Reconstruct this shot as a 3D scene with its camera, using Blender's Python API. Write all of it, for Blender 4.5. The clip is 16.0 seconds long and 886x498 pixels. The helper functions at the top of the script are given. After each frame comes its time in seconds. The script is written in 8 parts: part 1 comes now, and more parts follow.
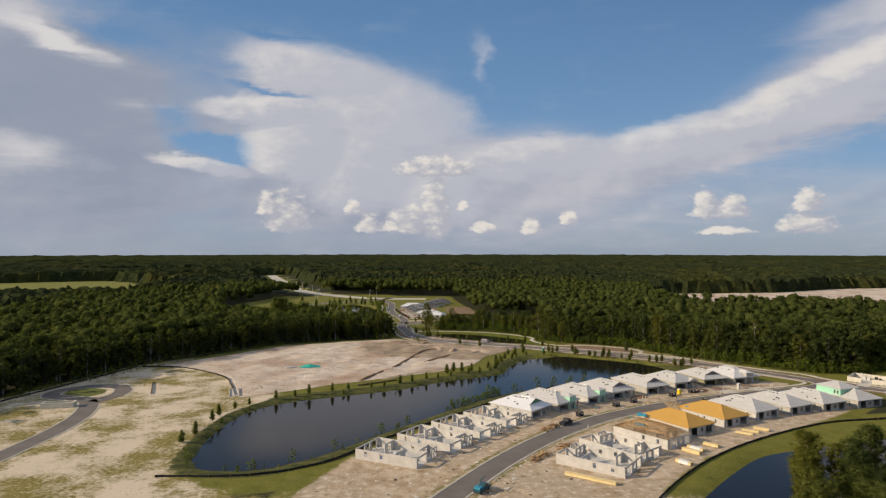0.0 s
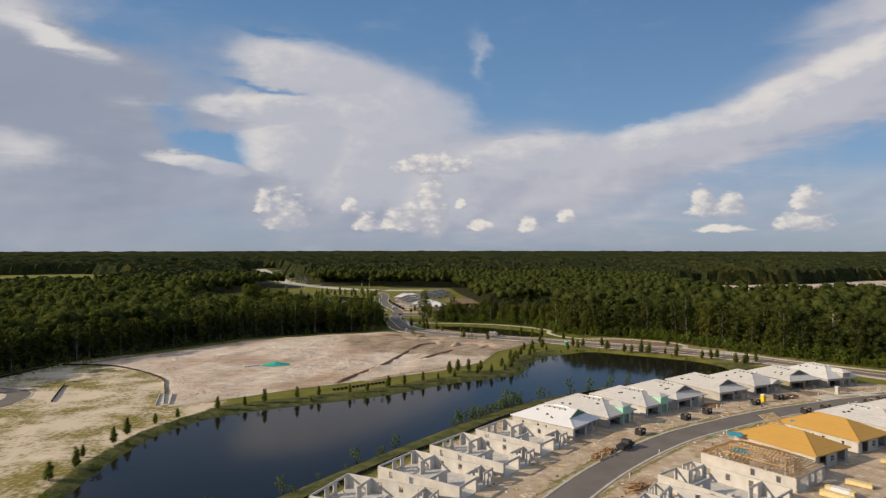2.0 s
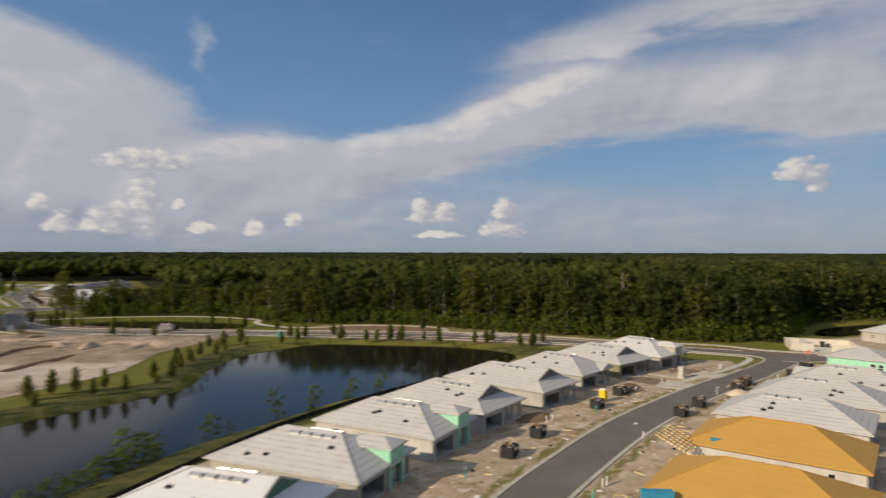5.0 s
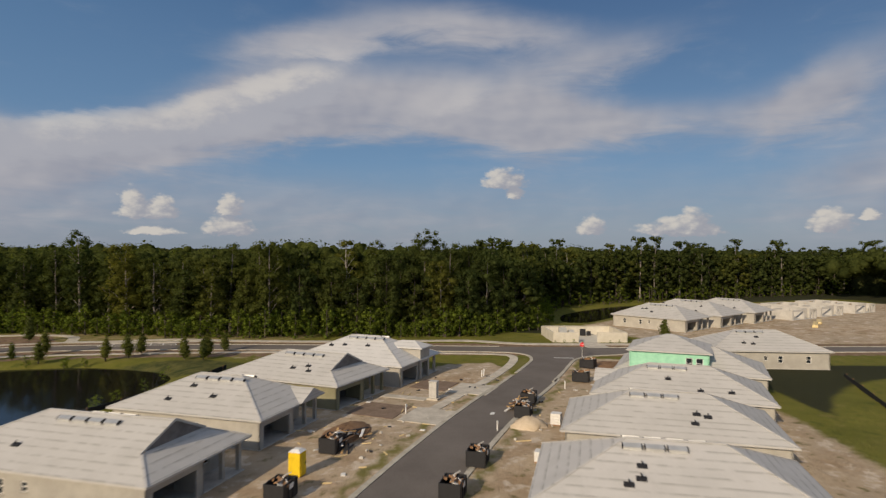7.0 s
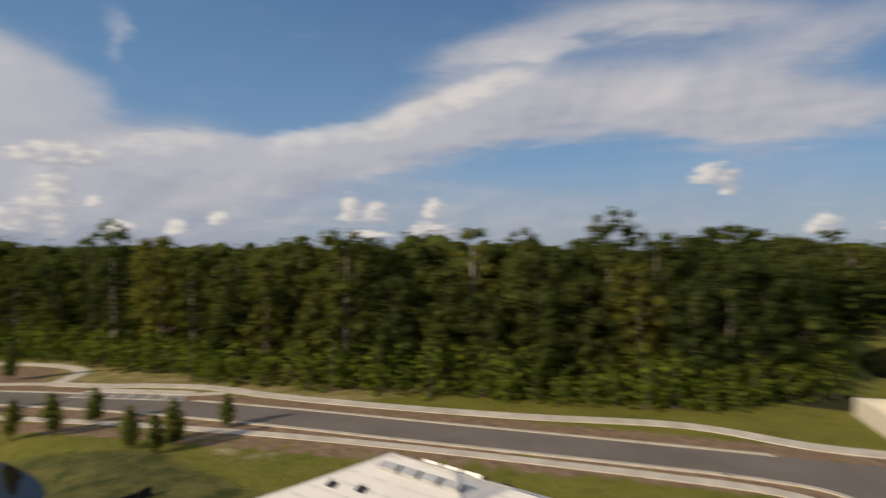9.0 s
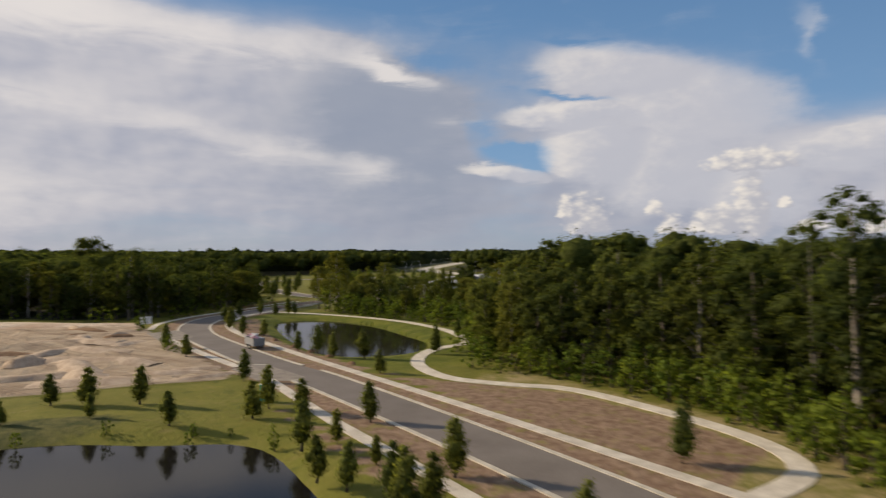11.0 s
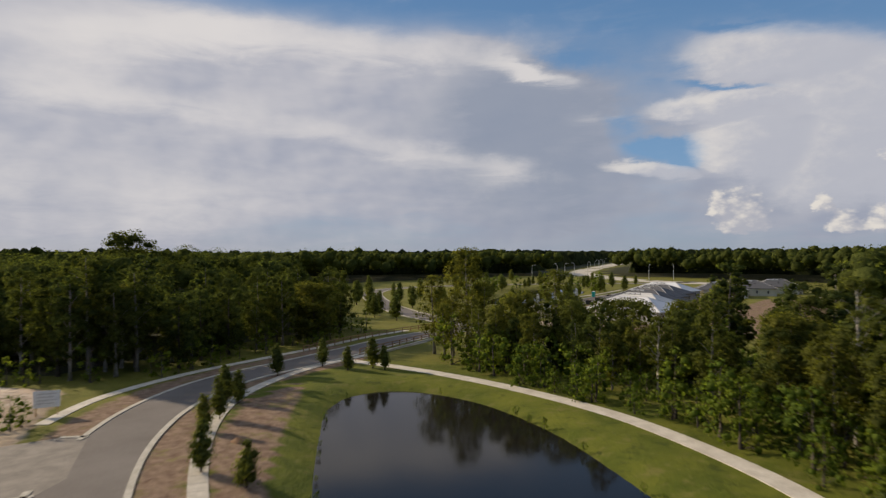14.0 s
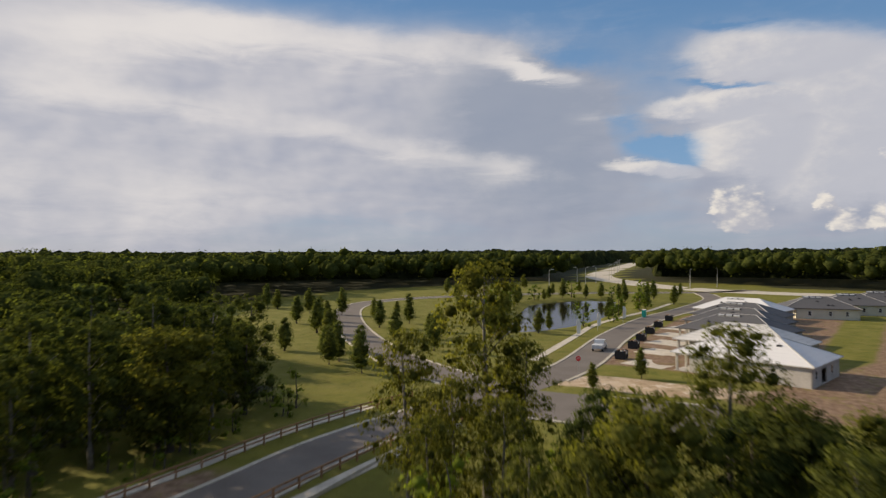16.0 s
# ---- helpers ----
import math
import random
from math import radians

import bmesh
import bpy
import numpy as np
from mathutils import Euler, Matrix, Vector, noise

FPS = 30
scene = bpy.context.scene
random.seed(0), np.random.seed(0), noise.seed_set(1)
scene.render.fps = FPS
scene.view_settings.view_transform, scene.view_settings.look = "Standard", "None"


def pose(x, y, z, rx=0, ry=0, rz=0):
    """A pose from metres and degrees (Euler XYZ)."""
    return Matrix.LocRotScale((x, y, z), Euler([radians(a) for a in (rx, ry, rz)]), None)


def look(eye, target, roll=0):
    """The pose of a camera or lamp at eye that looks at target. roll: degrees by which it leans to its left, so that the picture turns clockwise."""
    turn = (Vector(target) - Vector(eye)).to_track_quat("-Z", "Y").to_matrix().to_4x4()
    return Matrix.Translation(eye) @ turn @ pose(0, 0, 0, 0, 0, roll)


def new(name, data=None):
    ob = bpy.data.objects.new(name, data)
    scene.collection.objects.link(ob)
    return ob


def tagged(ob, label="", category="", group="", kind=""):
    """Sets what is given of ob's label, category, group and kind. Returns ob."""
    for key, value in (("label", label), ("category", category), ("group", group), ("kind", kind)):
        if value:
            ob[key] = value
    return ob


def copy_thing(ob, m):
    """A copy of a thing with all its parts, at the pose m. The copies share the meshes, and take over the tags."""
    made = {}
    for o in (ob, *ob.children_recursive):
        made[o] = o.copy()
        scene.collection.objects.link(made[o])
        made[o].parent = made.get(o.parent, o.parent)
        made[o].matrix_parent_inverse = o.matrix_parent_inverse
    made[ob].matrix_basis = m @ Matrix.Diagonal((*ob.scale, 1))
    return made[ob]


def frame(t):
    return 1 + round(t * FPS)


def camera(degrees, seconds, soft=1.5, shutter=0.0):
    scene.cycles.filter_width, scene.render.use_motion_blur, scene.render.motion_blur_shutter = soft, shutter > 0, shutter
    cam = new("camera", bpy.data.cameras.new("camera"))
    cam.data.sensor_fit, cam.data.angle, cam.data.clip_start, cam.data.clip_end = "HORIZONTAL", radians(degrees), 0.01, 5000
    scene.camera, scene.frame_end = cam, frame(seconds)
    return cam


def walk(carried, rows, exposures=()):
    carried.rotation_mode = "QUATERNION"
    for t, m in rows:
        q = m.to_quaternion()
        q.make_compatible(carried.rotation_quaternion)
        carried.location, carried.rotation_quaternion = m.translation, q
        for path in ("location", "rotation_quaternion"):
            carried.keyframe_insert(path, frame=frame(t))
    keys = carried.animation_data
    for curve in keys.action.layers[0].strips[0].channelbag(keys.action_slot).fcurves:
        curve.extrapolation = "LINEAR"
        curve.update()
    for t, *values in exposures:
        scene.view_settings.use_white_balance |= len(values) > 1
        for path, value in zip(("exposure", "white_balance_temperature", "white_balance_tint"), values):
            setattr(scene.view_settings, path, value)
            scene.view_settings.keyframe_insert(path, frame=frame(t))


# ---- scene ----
cam = camera(70.1, 16.0, soft=1.3, shutter=0.4)
METRES, EYE, TILT, LEAN, TURN = 510.0, 58.7, 0.0, 0.0, 0.0
ROWS = [
    (0.0, 0.0000, 0.0014, -0.0001, -0.0, 0.0, 0.0),
    (0.5, -0.0018, 0.0317, -0.0060, -0.06, -0.05, 0.02),
    (1.0, -0.0024, 0.0639, -0.0118, -0.1, -0.11, 0.02),
    (1.5, -0.0028, 0.0976, -0.0180, -0.16, -0.14, 0.02),
    (2.0, -0.0028, 0.1305, -0.0241, -0.22, -0.18, 0.01),
    (2.5, -0.0026, 0.1644, -0.0304, -0.32, -0.18, 0.04),
    (3.0, -0.0004, 0.1979, -0.0367, -4.58, -0.08, -0.01),
    (3.5, 0.0052, 0.2316, -0.0429, -9.51, -0.01, -0.07),
    (4.0, 0.0145, 0.2631, -0.0492, -15.49, 0.06, -0.12),
    (4.5, 0.0279, 0.2931, -0.0559, -21.29, 0.15, -0.11),
    (5.0, 0.0437, 0.3227, -0.0627, -24.54, 0.22, -0.11),
    (5.2, 0.0505, 0.3337, -0.0650, -32.2, 0.21, -0.13),
    (5.4, 0.0575, 0.3439, -0.0671, -39.4, 0.21, -0.14),
    (5.7, 0.0685, 0.3584, -0.0699, -45.6, 0.2, -0.17),
    (6.1, 0.0841, 0.3759, -0.0728, -48.2, 0.18, -0.2),
    (6.7, 0.1092, 0.4001, -0.0759, -48.7, 0.17, -0.25),
    (7.3, 0.1367, 0.4234, -0.0779, -48.72, 0.15, -0.29),
    (7.5, 0.1464, 0.4312, -0.0784, -48.74, 0.14, -0.31),
    (8.0, 0.1716, 0.4508, -0.0791, -48.82, 0.19, -0.3),
    (8.5, 0.1964, 0.4702, -0.0793, -48.3, 0.29, -0.3),
    (9.0, 0.2182, 0.4945, -0.0787, -30.85, 0.21, -0.16),
    (9.5, 0.2275, 0.5200, -0.0793, -5.62, 0.13, 0.07),
    (10.0, 0.2300, 0.5469, -0.0797, 1.45, 0.18, 0.09),
    (10.2, 0.2293, 0.5573, -0.0798, 6.35, 0.2, 0.1),
    (10.5, 0.2261, 0.5722, -0.0799, 14.5, 0.22, 0.11),
    (10.9, 0.2188, 0.5920, -0.0800, 24.5, 0.25, 0.13),
    (11.4, 0.2057, 0.6168, -0.0801, 33.4, 0.29, 0.15),
    (11.9, 0.1896, 0.6418, -0.0802, 37.9, 0.33, 0.17),
    (12.3, 0.1755, 0.6618, -0.0804, 38.75, 0.36, 0.19),
    (12.5, 0.1683, 0.6719, -0.0805, 38.94, 0.38, 0.2),
    (13.0, 0.1492, 0.6972, -0.0808, 39.02, 0.4, 0.17),
    (13.5, 0.1301, 0.7217, -0.0809, 39.06, 0.38, 0.19),
    (14.0, 0.1111, 0.7468, -0.0810, 39.16, 0.37, 0.24),
    (14.5, 0.0911, 0.7725, -0.0811, 39.21, 0.42, 0.21),
    (15.0, 0.0723, 0.7971, -0.0814, 39.28, 0.42, 0.27),
    (15.5, 0.0528, 0.8216, -0.0817, 39.31, 0.41, 0.29),
    (16.0, 0.0335, 0.8452, -0.0776, 39.27, 0.26, 0.25),
]
walk(cam, [(t, pose(0, 0, EYE, TILT, LEAN, TURN) @ pose(METRES * x, METRES * y, METRES * z, 90 + pitch, roll, yaw)) for t, x, y, z, yaw, pitch, roll in ROWS], exposures=[(0.0, 0.2, 6650, 10), (3.0, 0.18, 6650, 10), (5.0, 0.05, 6650, 10), (7.4, -0.18, 6700, 10), (8.4, -0.10, 6720, 10), (9.0, 0.10, 6780, 10), (9.6, 0.34, 6950, 11), (10.2, 0.36, 6950, 11), (12.4, 0.10, 6600, 10), (16.0, 0.29, 6800, 10)])

# ---- sky and sun ----
SUN_DIR = Vector((-0.90, -0.17, 0.41)).normalized()  # towards the sun


def node(nt, kind, **settings):
    n = nt.nodes.new(kind)
    for key, value in settings.items():
        if key == "operation":
            n.operation = value
        elif key == "blend_type":
            n.blend_type = value
        elif key == "data_type":
            n.data_type = value
    return n


def plug(nt, value, socket):
    if isinstance(value, (int, float)):
        socket.default_value = value
    elif isinstance(value, (tuple, list)):
        socket.default_value = tuple(value) + ((1.0,) if len(value) == 3 and len(socket.default_value) == 4 else ())
    else:
        nt.links.new(value, socket)


def calc(nt, op, a, b=0.0, c=0.0):
    n = node(nt, "ShaderNodeMath", operation=op)
    plug(nt, a, n.inputs[0]), plug(nt, b, n.inputs[1]), plug(nt, c, n.inputs[2])
    return n.outputs[0]


def blend(nt, fac, a, b, how="MIX"):
    n = nt.nodes.new("ShaderNodeMix")
    n.data_type, n.blend_type = "RGBA", how
    plug(nt, fac, n.inputs[0]), plug(nt, a, n.inputs[6]), plug(nt, b, n.inputs[7])
    return n.outputs[2]


def ramp(nt, fac, lo, hi, smooth=True):
    """0 at lo, 1 at hi."""
    n = nt.nodes.new("ShaderNodeMapRange")
    n.interpolation_type = "SMOOTHSTEP" if smooth else "LINEAR"
    plug(nt, fac, n.inputs[0]), plug(nt, lo, n.inputs[1]), plug(nt, hi, n.inputs[2])
    return n.outputs[0]


def noise_of(nt, vector, scale, detail=5.0, rough=0.55, warp=0.0):
    n = nt.nodes.new("ShaderNodeTexNoise")
    if vector is not None:
        nt.links.new(vector, n.inputs["Vector"])
    plug(nt, scale, n.inputs["Scale"])
    n.inputs["Detail"].default_value, n.inputs["Roughness"].default_value, n.inputs["Distortion"].default_value = detail, rough, warp
    return n.outputs[0]


world = bpy.data.worlds.new("sky")
scene.world = world
world.use_nodes = True
wt = world.node_tree
wt.nodes.clear()
w_out = wt.nodes.new("ShaderNodeOutputWorld")
w_bg = wt.nodes.new("ShaderNodeBackground")
wt.links.new(w_bg.outputs[0], w_out.inputs[0])
w_sky = wt.nodes.new("ShaderNodeTexSky")
w_sky.sky_type, w_sky.sun_disc = "NISHITA", False
w_sky.sun_elevation = math.asin(SUN_DIR.z)
w_sky.sun_rotation = math.atan2(SUN_DIR.x, SUN_DIR.y)
w_sky.air_density, w_sky.dust_density, w_sky.ozone_density = 1.0, 0.6, 2.0
w_sky.altitude = 50
SKY_STRENGTH = 0.10
SKY_TINT = (0.66, 0.78, 0.90)
w_bg.inputs[1].default_value = SKY_STRENGTH

w_dir = wt.nodes.new("ShaderNodeTexCoord").outputs["Generated"]
w_xyz = wt.nodes.new("ShaderNodeSeparateXYZ")
wt.links.new(w_dir, w_xyz.inputs[0])
# azimuth (degrees to the left of +y) and elevation
w_az = calc(wt, "MULTIPLY", calc(wt, "ARCTAN2", calc(wt, "MULTIPLY", w_xyz.outputs[0], -1.0), w_xyz.outputs[1]), 57.2958)
w_el = calc(wt, "MULTIPLY", calc(wt, "ARCSINE", w_xyz.outputs[2]), 57.2958)
w_flat = wt.nodes.new("ShaderNodeCombineXYZ")
wt.links.new(w_az, w_flat.inputs[0]), wt.links.new(calc(wt, "MULTIPLY", w_el, 1.7), w_flat.inputs[1])
w_flat = w_flat.outputs[0]


def cloud_field(blobs, warp, az, el):
    """Soft mounds (azimuth, elevation, width, height, slant, weight), summed."""
    total = None
    for a0, e0, sa, se, slant, weight in blobs:
        u = calc(wt, "SUBTRACT", az, a0)
        v = calc(wt, "SUBTRACT", calc(wt, "SUBTRACT", el, e0), calc(wt, "MULTIPLY", u, slant))
        d = calc(wt, "ADD", calc(wt, "POWER", calc(wt, "ABSOLUTE", calc(wt, "DIVIDE", u, sa)), 2.0), calc(wt, "POWER", calc(wt, "ABSOLUTE", calc(wt, "DIVIDE", v, se)), 2.0))
        g = calc(wt, "MULTIPLY", calc(wt, "EXPONENT", calc(wt, "MULTIPLY", d, -1.0)), weight)
        total = g if total is None else calc(wt, "ADD", total, g)
    return total


n_big = calc(wt, "SUBTRACT", noise_of(wt, w_flat, 0.06, 4.0, 0.55), 0.5)
n_mid = calc(wt, "SUBTRACT", noise_of(wt, w_flat, 0.17, 7.0, 0.58), 0.5)
n_fine = calc(wt, "SUBTRACT", noise_of(wt, w_flat, 0.6, 8.0, 0.6), 0.5)
w_shift = wt.nodes.new("ShaderNodeVectorMath")
w_shift.operation = "ADD"
wt.links.new(w_flat, w_shift.inputs[0])
w_shift.inputs[1].default_value = (0.9, 0.9, 0.0)
n_soft = noise_of(wt, w_flat, 0.13, 3.0, 0.5)
n_soft_lit = noise_of(wt, w_shift.outputs[0], 0.13, 3.0, 0.5)
w_streak = wt.nodes.new("ShaderNodeVectorMath")
w_streak.operation = "MULTIPLY"
wt.links.new(w_flat, w_streak.inputs[0])
w_streak.inputs[1].default_value = (0.55, 1.5, 1.0)
n_wisp = calc(wt, "SUBTRACT", noise_of(wt, w_streak.outputs[0], 0.24, 9.0, 0.62, 0.5), 0.5)

az1 = calc(wt, "MULTIPLY_ADD", n_mid, 6.0, w_az)
el1 = calc(wt, "MULTIPLY_ADD", n_wisp, 3.0, w_el)
az3 = calc(wt, "MULTIPLY_ADD", n_fine, 3.0, calc(wt, "MULTIPLY_ADD", n_mid, 3.0, w_az))
el3 = calc(wt, "MULTIPLY_ADD", n_fine, 1.6, calc(wt, "MULTIPLY_ADD", n_wisp, 2.0, w_el))
VEIL_WEST = [
    (56.4, 16.9, 22, 2.9, 0.04, 1.25), (67.6, 5.0, 14, 5.2, 0.0, 0.8), (47.2, 10.3, 16.5, 2.7, 0.2, 0.95), (36.5, 11.5, 12, 5.5, 0.0, 0.62),
    (9.8, 10.8, 8.6, 3.4, 0.05, 1.25), (11.3, 15.5, 7.5, 2.1, 0.15, 0.95), (10.8, 5.6, 6.5, 3.2, 0.0, 0.95), (-6.9, 7.9, 8.1, 2.5, 0.0, 1.05),
    (31.0, 7.9, 8.0, 6.6, 0.0, 0.8), (30.7, 15.6, 6.4, 1.1, 0.41, 0.75), (2.0, 3.0, 14, 3.0, 0.0, 0.7), (52, 8, 26, 8.5, 0.0, 0.6), (33, 7, 12, 6, 0.0, 0.4), (78, 12, 12, 8, 0.0, 0.8),
]
VEIL_EAST = [
    (-23.9, 8.6, 11.1, 2.3, -0.22, 0.85), (-31.9, 12.4, 6.0, 2.6, -0.24, 0.8), (-36.9, 17.9, 7.8, 1.6, -0.15, 0.65), (-41.7, 13.5, 14.0, 2.7, -0.13, 0.75),
    (-57.1, 10.7, 4.6, 3.0, 0.0, 0.65), (-57.2, 11.3, 19.0, 1.9, 0.0, 0.8), (-79.5, 12.2, 5.7, 2.4, -0.47, 0.65), (-52.2, 19.4, 10.2, 1.8, 0.1, 0.7),
    (-62.2, 16.0, 7.7, 2.0, -0.21, 0.5), (-40, 3.5, 44, 3.4, 0.0, 0.42), (-86, 6, 8, 5, 0.0, 0.5), (-130, 14, 26, 9, 0.0, 0.7), (150, 18, 30, 8, 0.0, 0.7), (105, 16, 16, 10, 0.0, 0.8),
]
veil = calc(wt, "ADD", cloud_field(VEIL_WEST, 0, az1, el1), cloud_field(VEIL_EAST, 0, az1, el1))
veil = calc(wt, "ADD", veil, calc(wt, "MULTIPLY_ADD", n_wisp, 0.5, calc(wt, "MULTIPLY", n_big, 0.5)))
HOLES = [(19.7, 8.9, 2.7, 0.94, 0.0, 1.25), (18.0, 7.6, 1.4, 0.67, 0.0, 0.9), (13.7, 13.3, 3.9, 0.33, 0.16, 0.8), (12.0, 17.4, 3.7, 0.41, 0.17, 0.7), (29.6, 16.5, 4.7, 1.23, 0.0, 0.5), (23.4, 11.2, 1.7, 1.81, 0.0, 0.5), (72.9, 16.6, 1.1, 1.17, -1.29, 0.3)]
veil = calc(wt, "SUBTRACT", veil, cloud_field(HOLES, 0, az3, el3))
veil_mask = calc(wt, "MULTIPLY", ramp(wt, veil, 0.05, 0.85), 0.96)

n_curl = calc(wt, "SUBTRACT", noise_of(wt, w_flat, 1.3, 8.0, 0.6), 0.5)
n_curl2 = calc(wt, "SUBTRACT", noise_of(wt, w_shift.outputs[0], 1.1, 8.0, 0.6), 0.5)
az2 = calc(wt, "MULTIPLY_ADD", n_curl2, 1.3, calc(wt, "MULTIPLY_ADD", n_fine, 0.8, w_az))
el2 = calc(wt, "MULTIPLY_ADD", n_curl, 0.7, calc(wt, "MULTIPLY_ADD", n_fine, 0.4, w_el))
# heaped clouds: azimuth, elevation of the flat base, half width, height
CUMULUS_NEAR = [(0.5, 6.86, 4.0, 1.7), (0.6, 1.97, 1.7, 5.4), (2.5, 1.87, 3.0, 2.4), (4.3, 1.66, 3.8, 0.8), (6.8, 1.75, 1.3, 1.6), (8.1, 3.37, 0.9, 1.3), (-1.8, 3.61, 0.6, 1.0), (-3.6, 1.71, 1.3, 0.9), (-7.9, 1.55, 1.1, 1.2), (-11.4, 2.38, 1.0, 1.2), (13.9, 2.21, 2.4, 3.2), (15.6, 3.28, 1.1, 2.0)]
CUMULUS_EAST = [(-22.6, 3.0, 1.2, 2.5), (-24.6, 2.86, 1.5, 1.9), (-23.7, 2.84, 2.6, 0.9), (-24.1, 1.33, 2.3, 0.7), (-30.1, 3.3, 1.3, 1.7), (-30.0, 1.57, 2.5, 1.6), (-54.2, 5.94, 2.3, 1.8), (-55.3, 4.92, 0.9, 1.3), (-61.9, 1.79, 1.4, 1.5), (-69.4, 1.67, 3.8, 1.6), (-70.3, 2.0, 1.7, 2.0), (-80.2, 1.96, 1.8, 1.7), (-82.8, 2.49, 0.8, 0.9)]
w_cells = wt.nodes.new("ShaderNodeTexVoronoi")
w_cells.feature = "SMOOTH_F1"
wt.links.new(w_flat, w_cells.inputs["Vector"])
w_cells.inputs["Scale"].default_value, w_cells.inputs["Detail"].default_value, w_cells.inputs["Smoothness"].default_value = 0.95, 2.0, 0.3
n_billow = calc(wt, "SUBTRACT", 0.62, w_cells.outputs["Distance"])


def heaps_at(az, el):
    """Mounds with flat bases and billowing tops; above 0 inside."""
    total = None
    for a0, e0, w, h in CUMULUS_NEAR + CUMULUS_EAST:
        u = calc(wt, "DIVIDE", calc(wt, "SUBTRACT", az, a0), w)
        v = calc(wt, "SUBTRACT", el, e0)
        v = calc(wt, "MAXIMUM", calc(wt, "DIVIDE", v, h), calc(wt, "DIVIDE", v, -0.25 * h))
        g = calc(wt, "SUBTRACT", calc(wt, "SUBTRACT", 1.0, calc(wt, "MULTIPLY", u, u)), calc(wt, "MULTIPLY", v, v))
        total = g if total is None else calc(wt, "MAXIMUM", total, g)
    return calc(wt, "MULTIPLY_ADD", n_billow, 0.6, calc(wt, "MULTIPLY_ADD", n_curl, 0.7, total))


puff = heaps_at(az2, el2)
puff_lit = heaps_at(calc(wt, "ADD", az2, 0.5), calc(wt, "ADD", el2, 0.55))
puff_mask = ramp(wt, puff, -0.2, 0.45)
EDGES_WEST = [(64.8, 17.6, 10.2, 1.87, -0.06, 1.1), (45.9, 17.9, 11.9, 1.65, 0.04, 0.9), (31.5, 15.7, 4.0, 0.66, 0.25, 0.8), (66.3, 12.5, 9.3, 1.55, 0.05, 0.8), (44.2, 9.5, 12.7, 1.29, 0.18, 0.7), (64.0, 4.7, 8.4, 4.14, 0.0, 0.75), (71.8, 14.8, 4.3, 2.41, 0.0, 0.5), (40.1, 5.7, 6.6, 1.78, 0.0, 0.3), (76.0, 5.8, 3.9, 4.45, 0.0, 0.5), (60.1, 19.1, 4.0, 1.28, 0.0, 0.5)]
EDGES = [(31.3, 16.0, 3.7, 0.65, 0.3, 0.7), (25.6, 11.7, 2.1, 0.62, 0.0, 0.5), (33.7, 7.3, 3.2, 1.26, 0.0, 0.4), (-37.9, 17.0, 5.3, 0.9, -0.1, 0.65), (-48.8, 13.3, 5.1, 1.4, -0.33, 0.55), (-3.5, 16.8, 0.8, 2.4, 0.9, 0.55)]
edge = calc(wt, "MULTIPLY_ADD", n_mid, 0.9, calc(wt, "MULTIPLY_ADD", n_wisp, 0.5, calc(wt, "ADD", cloud_field(EDGES, 0, az1, el1), cloud_field(EDGES_WEST, 0, az1, el1))))
edge_mask = calc(wt, "MULTIPLY", ramp(wt, edge, 0.0, 1.35), 0.85)

# the great anvil cloud and its long deck: azimuth, elevation, half width, half height, slant
ANVIL = [(11.3, 15.4, 7.6, 2.2, 0.08), (15.2, 11.9, 6.4, 1.3, 0.0), (13.3, 8.9, 4.4, 3.6, 0.0), (4.8, 12.0, 8.4, 3.8, 0.12), (7.6, 7.2, 6.0, 4.2, 0.0), (20.6, 7.0, 4.2, 0.8, 0.16), (-8.9, 8.2, 9.6, 2.0, -0.02), (-19.5, 9.0, 9.5, 1.9, -0.14), (-29.0, 11.2, 8.5, 2.4, -0.28), (-34.5, 13.6, 6.0, 2.0, -0.24), (1.0, 5.0, 5.0, 3.4, 0.0)]


def anvil_at(az, el):
    total = None
    for a0, e0, w, h, slant in ANVIL:
        u = calc(wt, "SUBTRACT", az, a0)
        v = calc(wt, "DIVIDE", calc(wt, "SUBTRACT", calc(wt, "SUBTRACT", el, e0), calc(wt, "MULTIPLY", u, slant)), h)
        u = calc(wt, "DIVIDE", u, w)
        g = calc(wt, "SUBTRACT", calc(wt, "SUBTRACT", 1.0, calc(wt, "MULTIPLY", u, u)), calc(wt, "MULTIPLY", v, v))
        total = g if total is None else calc(wt, "MAXIMUM", total, g)
    return calc(wt, "MAXIMUM", total, -1.5)


az4 = calc(wt, "MULTIPLY_ADD", n_mid, 3.2, calc(wt, "MULTIPLY_ADD", n_fine, 1.6, w_az))
el4 = calc(wt, "MULTIPLY_ADD", n_wisp, 2.2, calc(wt, "MULTIPLY_ADD", n_fine, 0.9, w_el))
anvil = calc(wt, "MULTIPLY_ADD", n_wisp, 0.5, anvil_at(az4, el4))
anvil_lit = calc(wt, "MULTIPLY_ADD", n_wisp, 0.5, anvil_at(calc(wt, "ADD", az4, 1.8), calc(wt, "ADD", el4, 0.5)))
anvil_mask = calc(wt, "MULTIPLY", ramp(wt, calc(wt, "MULTIPLY_ADD", n_fine, 0.5, anvil), -0.35, 0.65), 0.8)
anvil_col = blend(wt, ramp(wt, calc(wt, "MULTIPLY_ADD", n_fine, 0.9, calc(wt, "SUBTRACT", anvil, anvil_lit)), -0.1, 1.05), (4.2, 4.35, 4.95), (6.5, 6.25, 6.05))

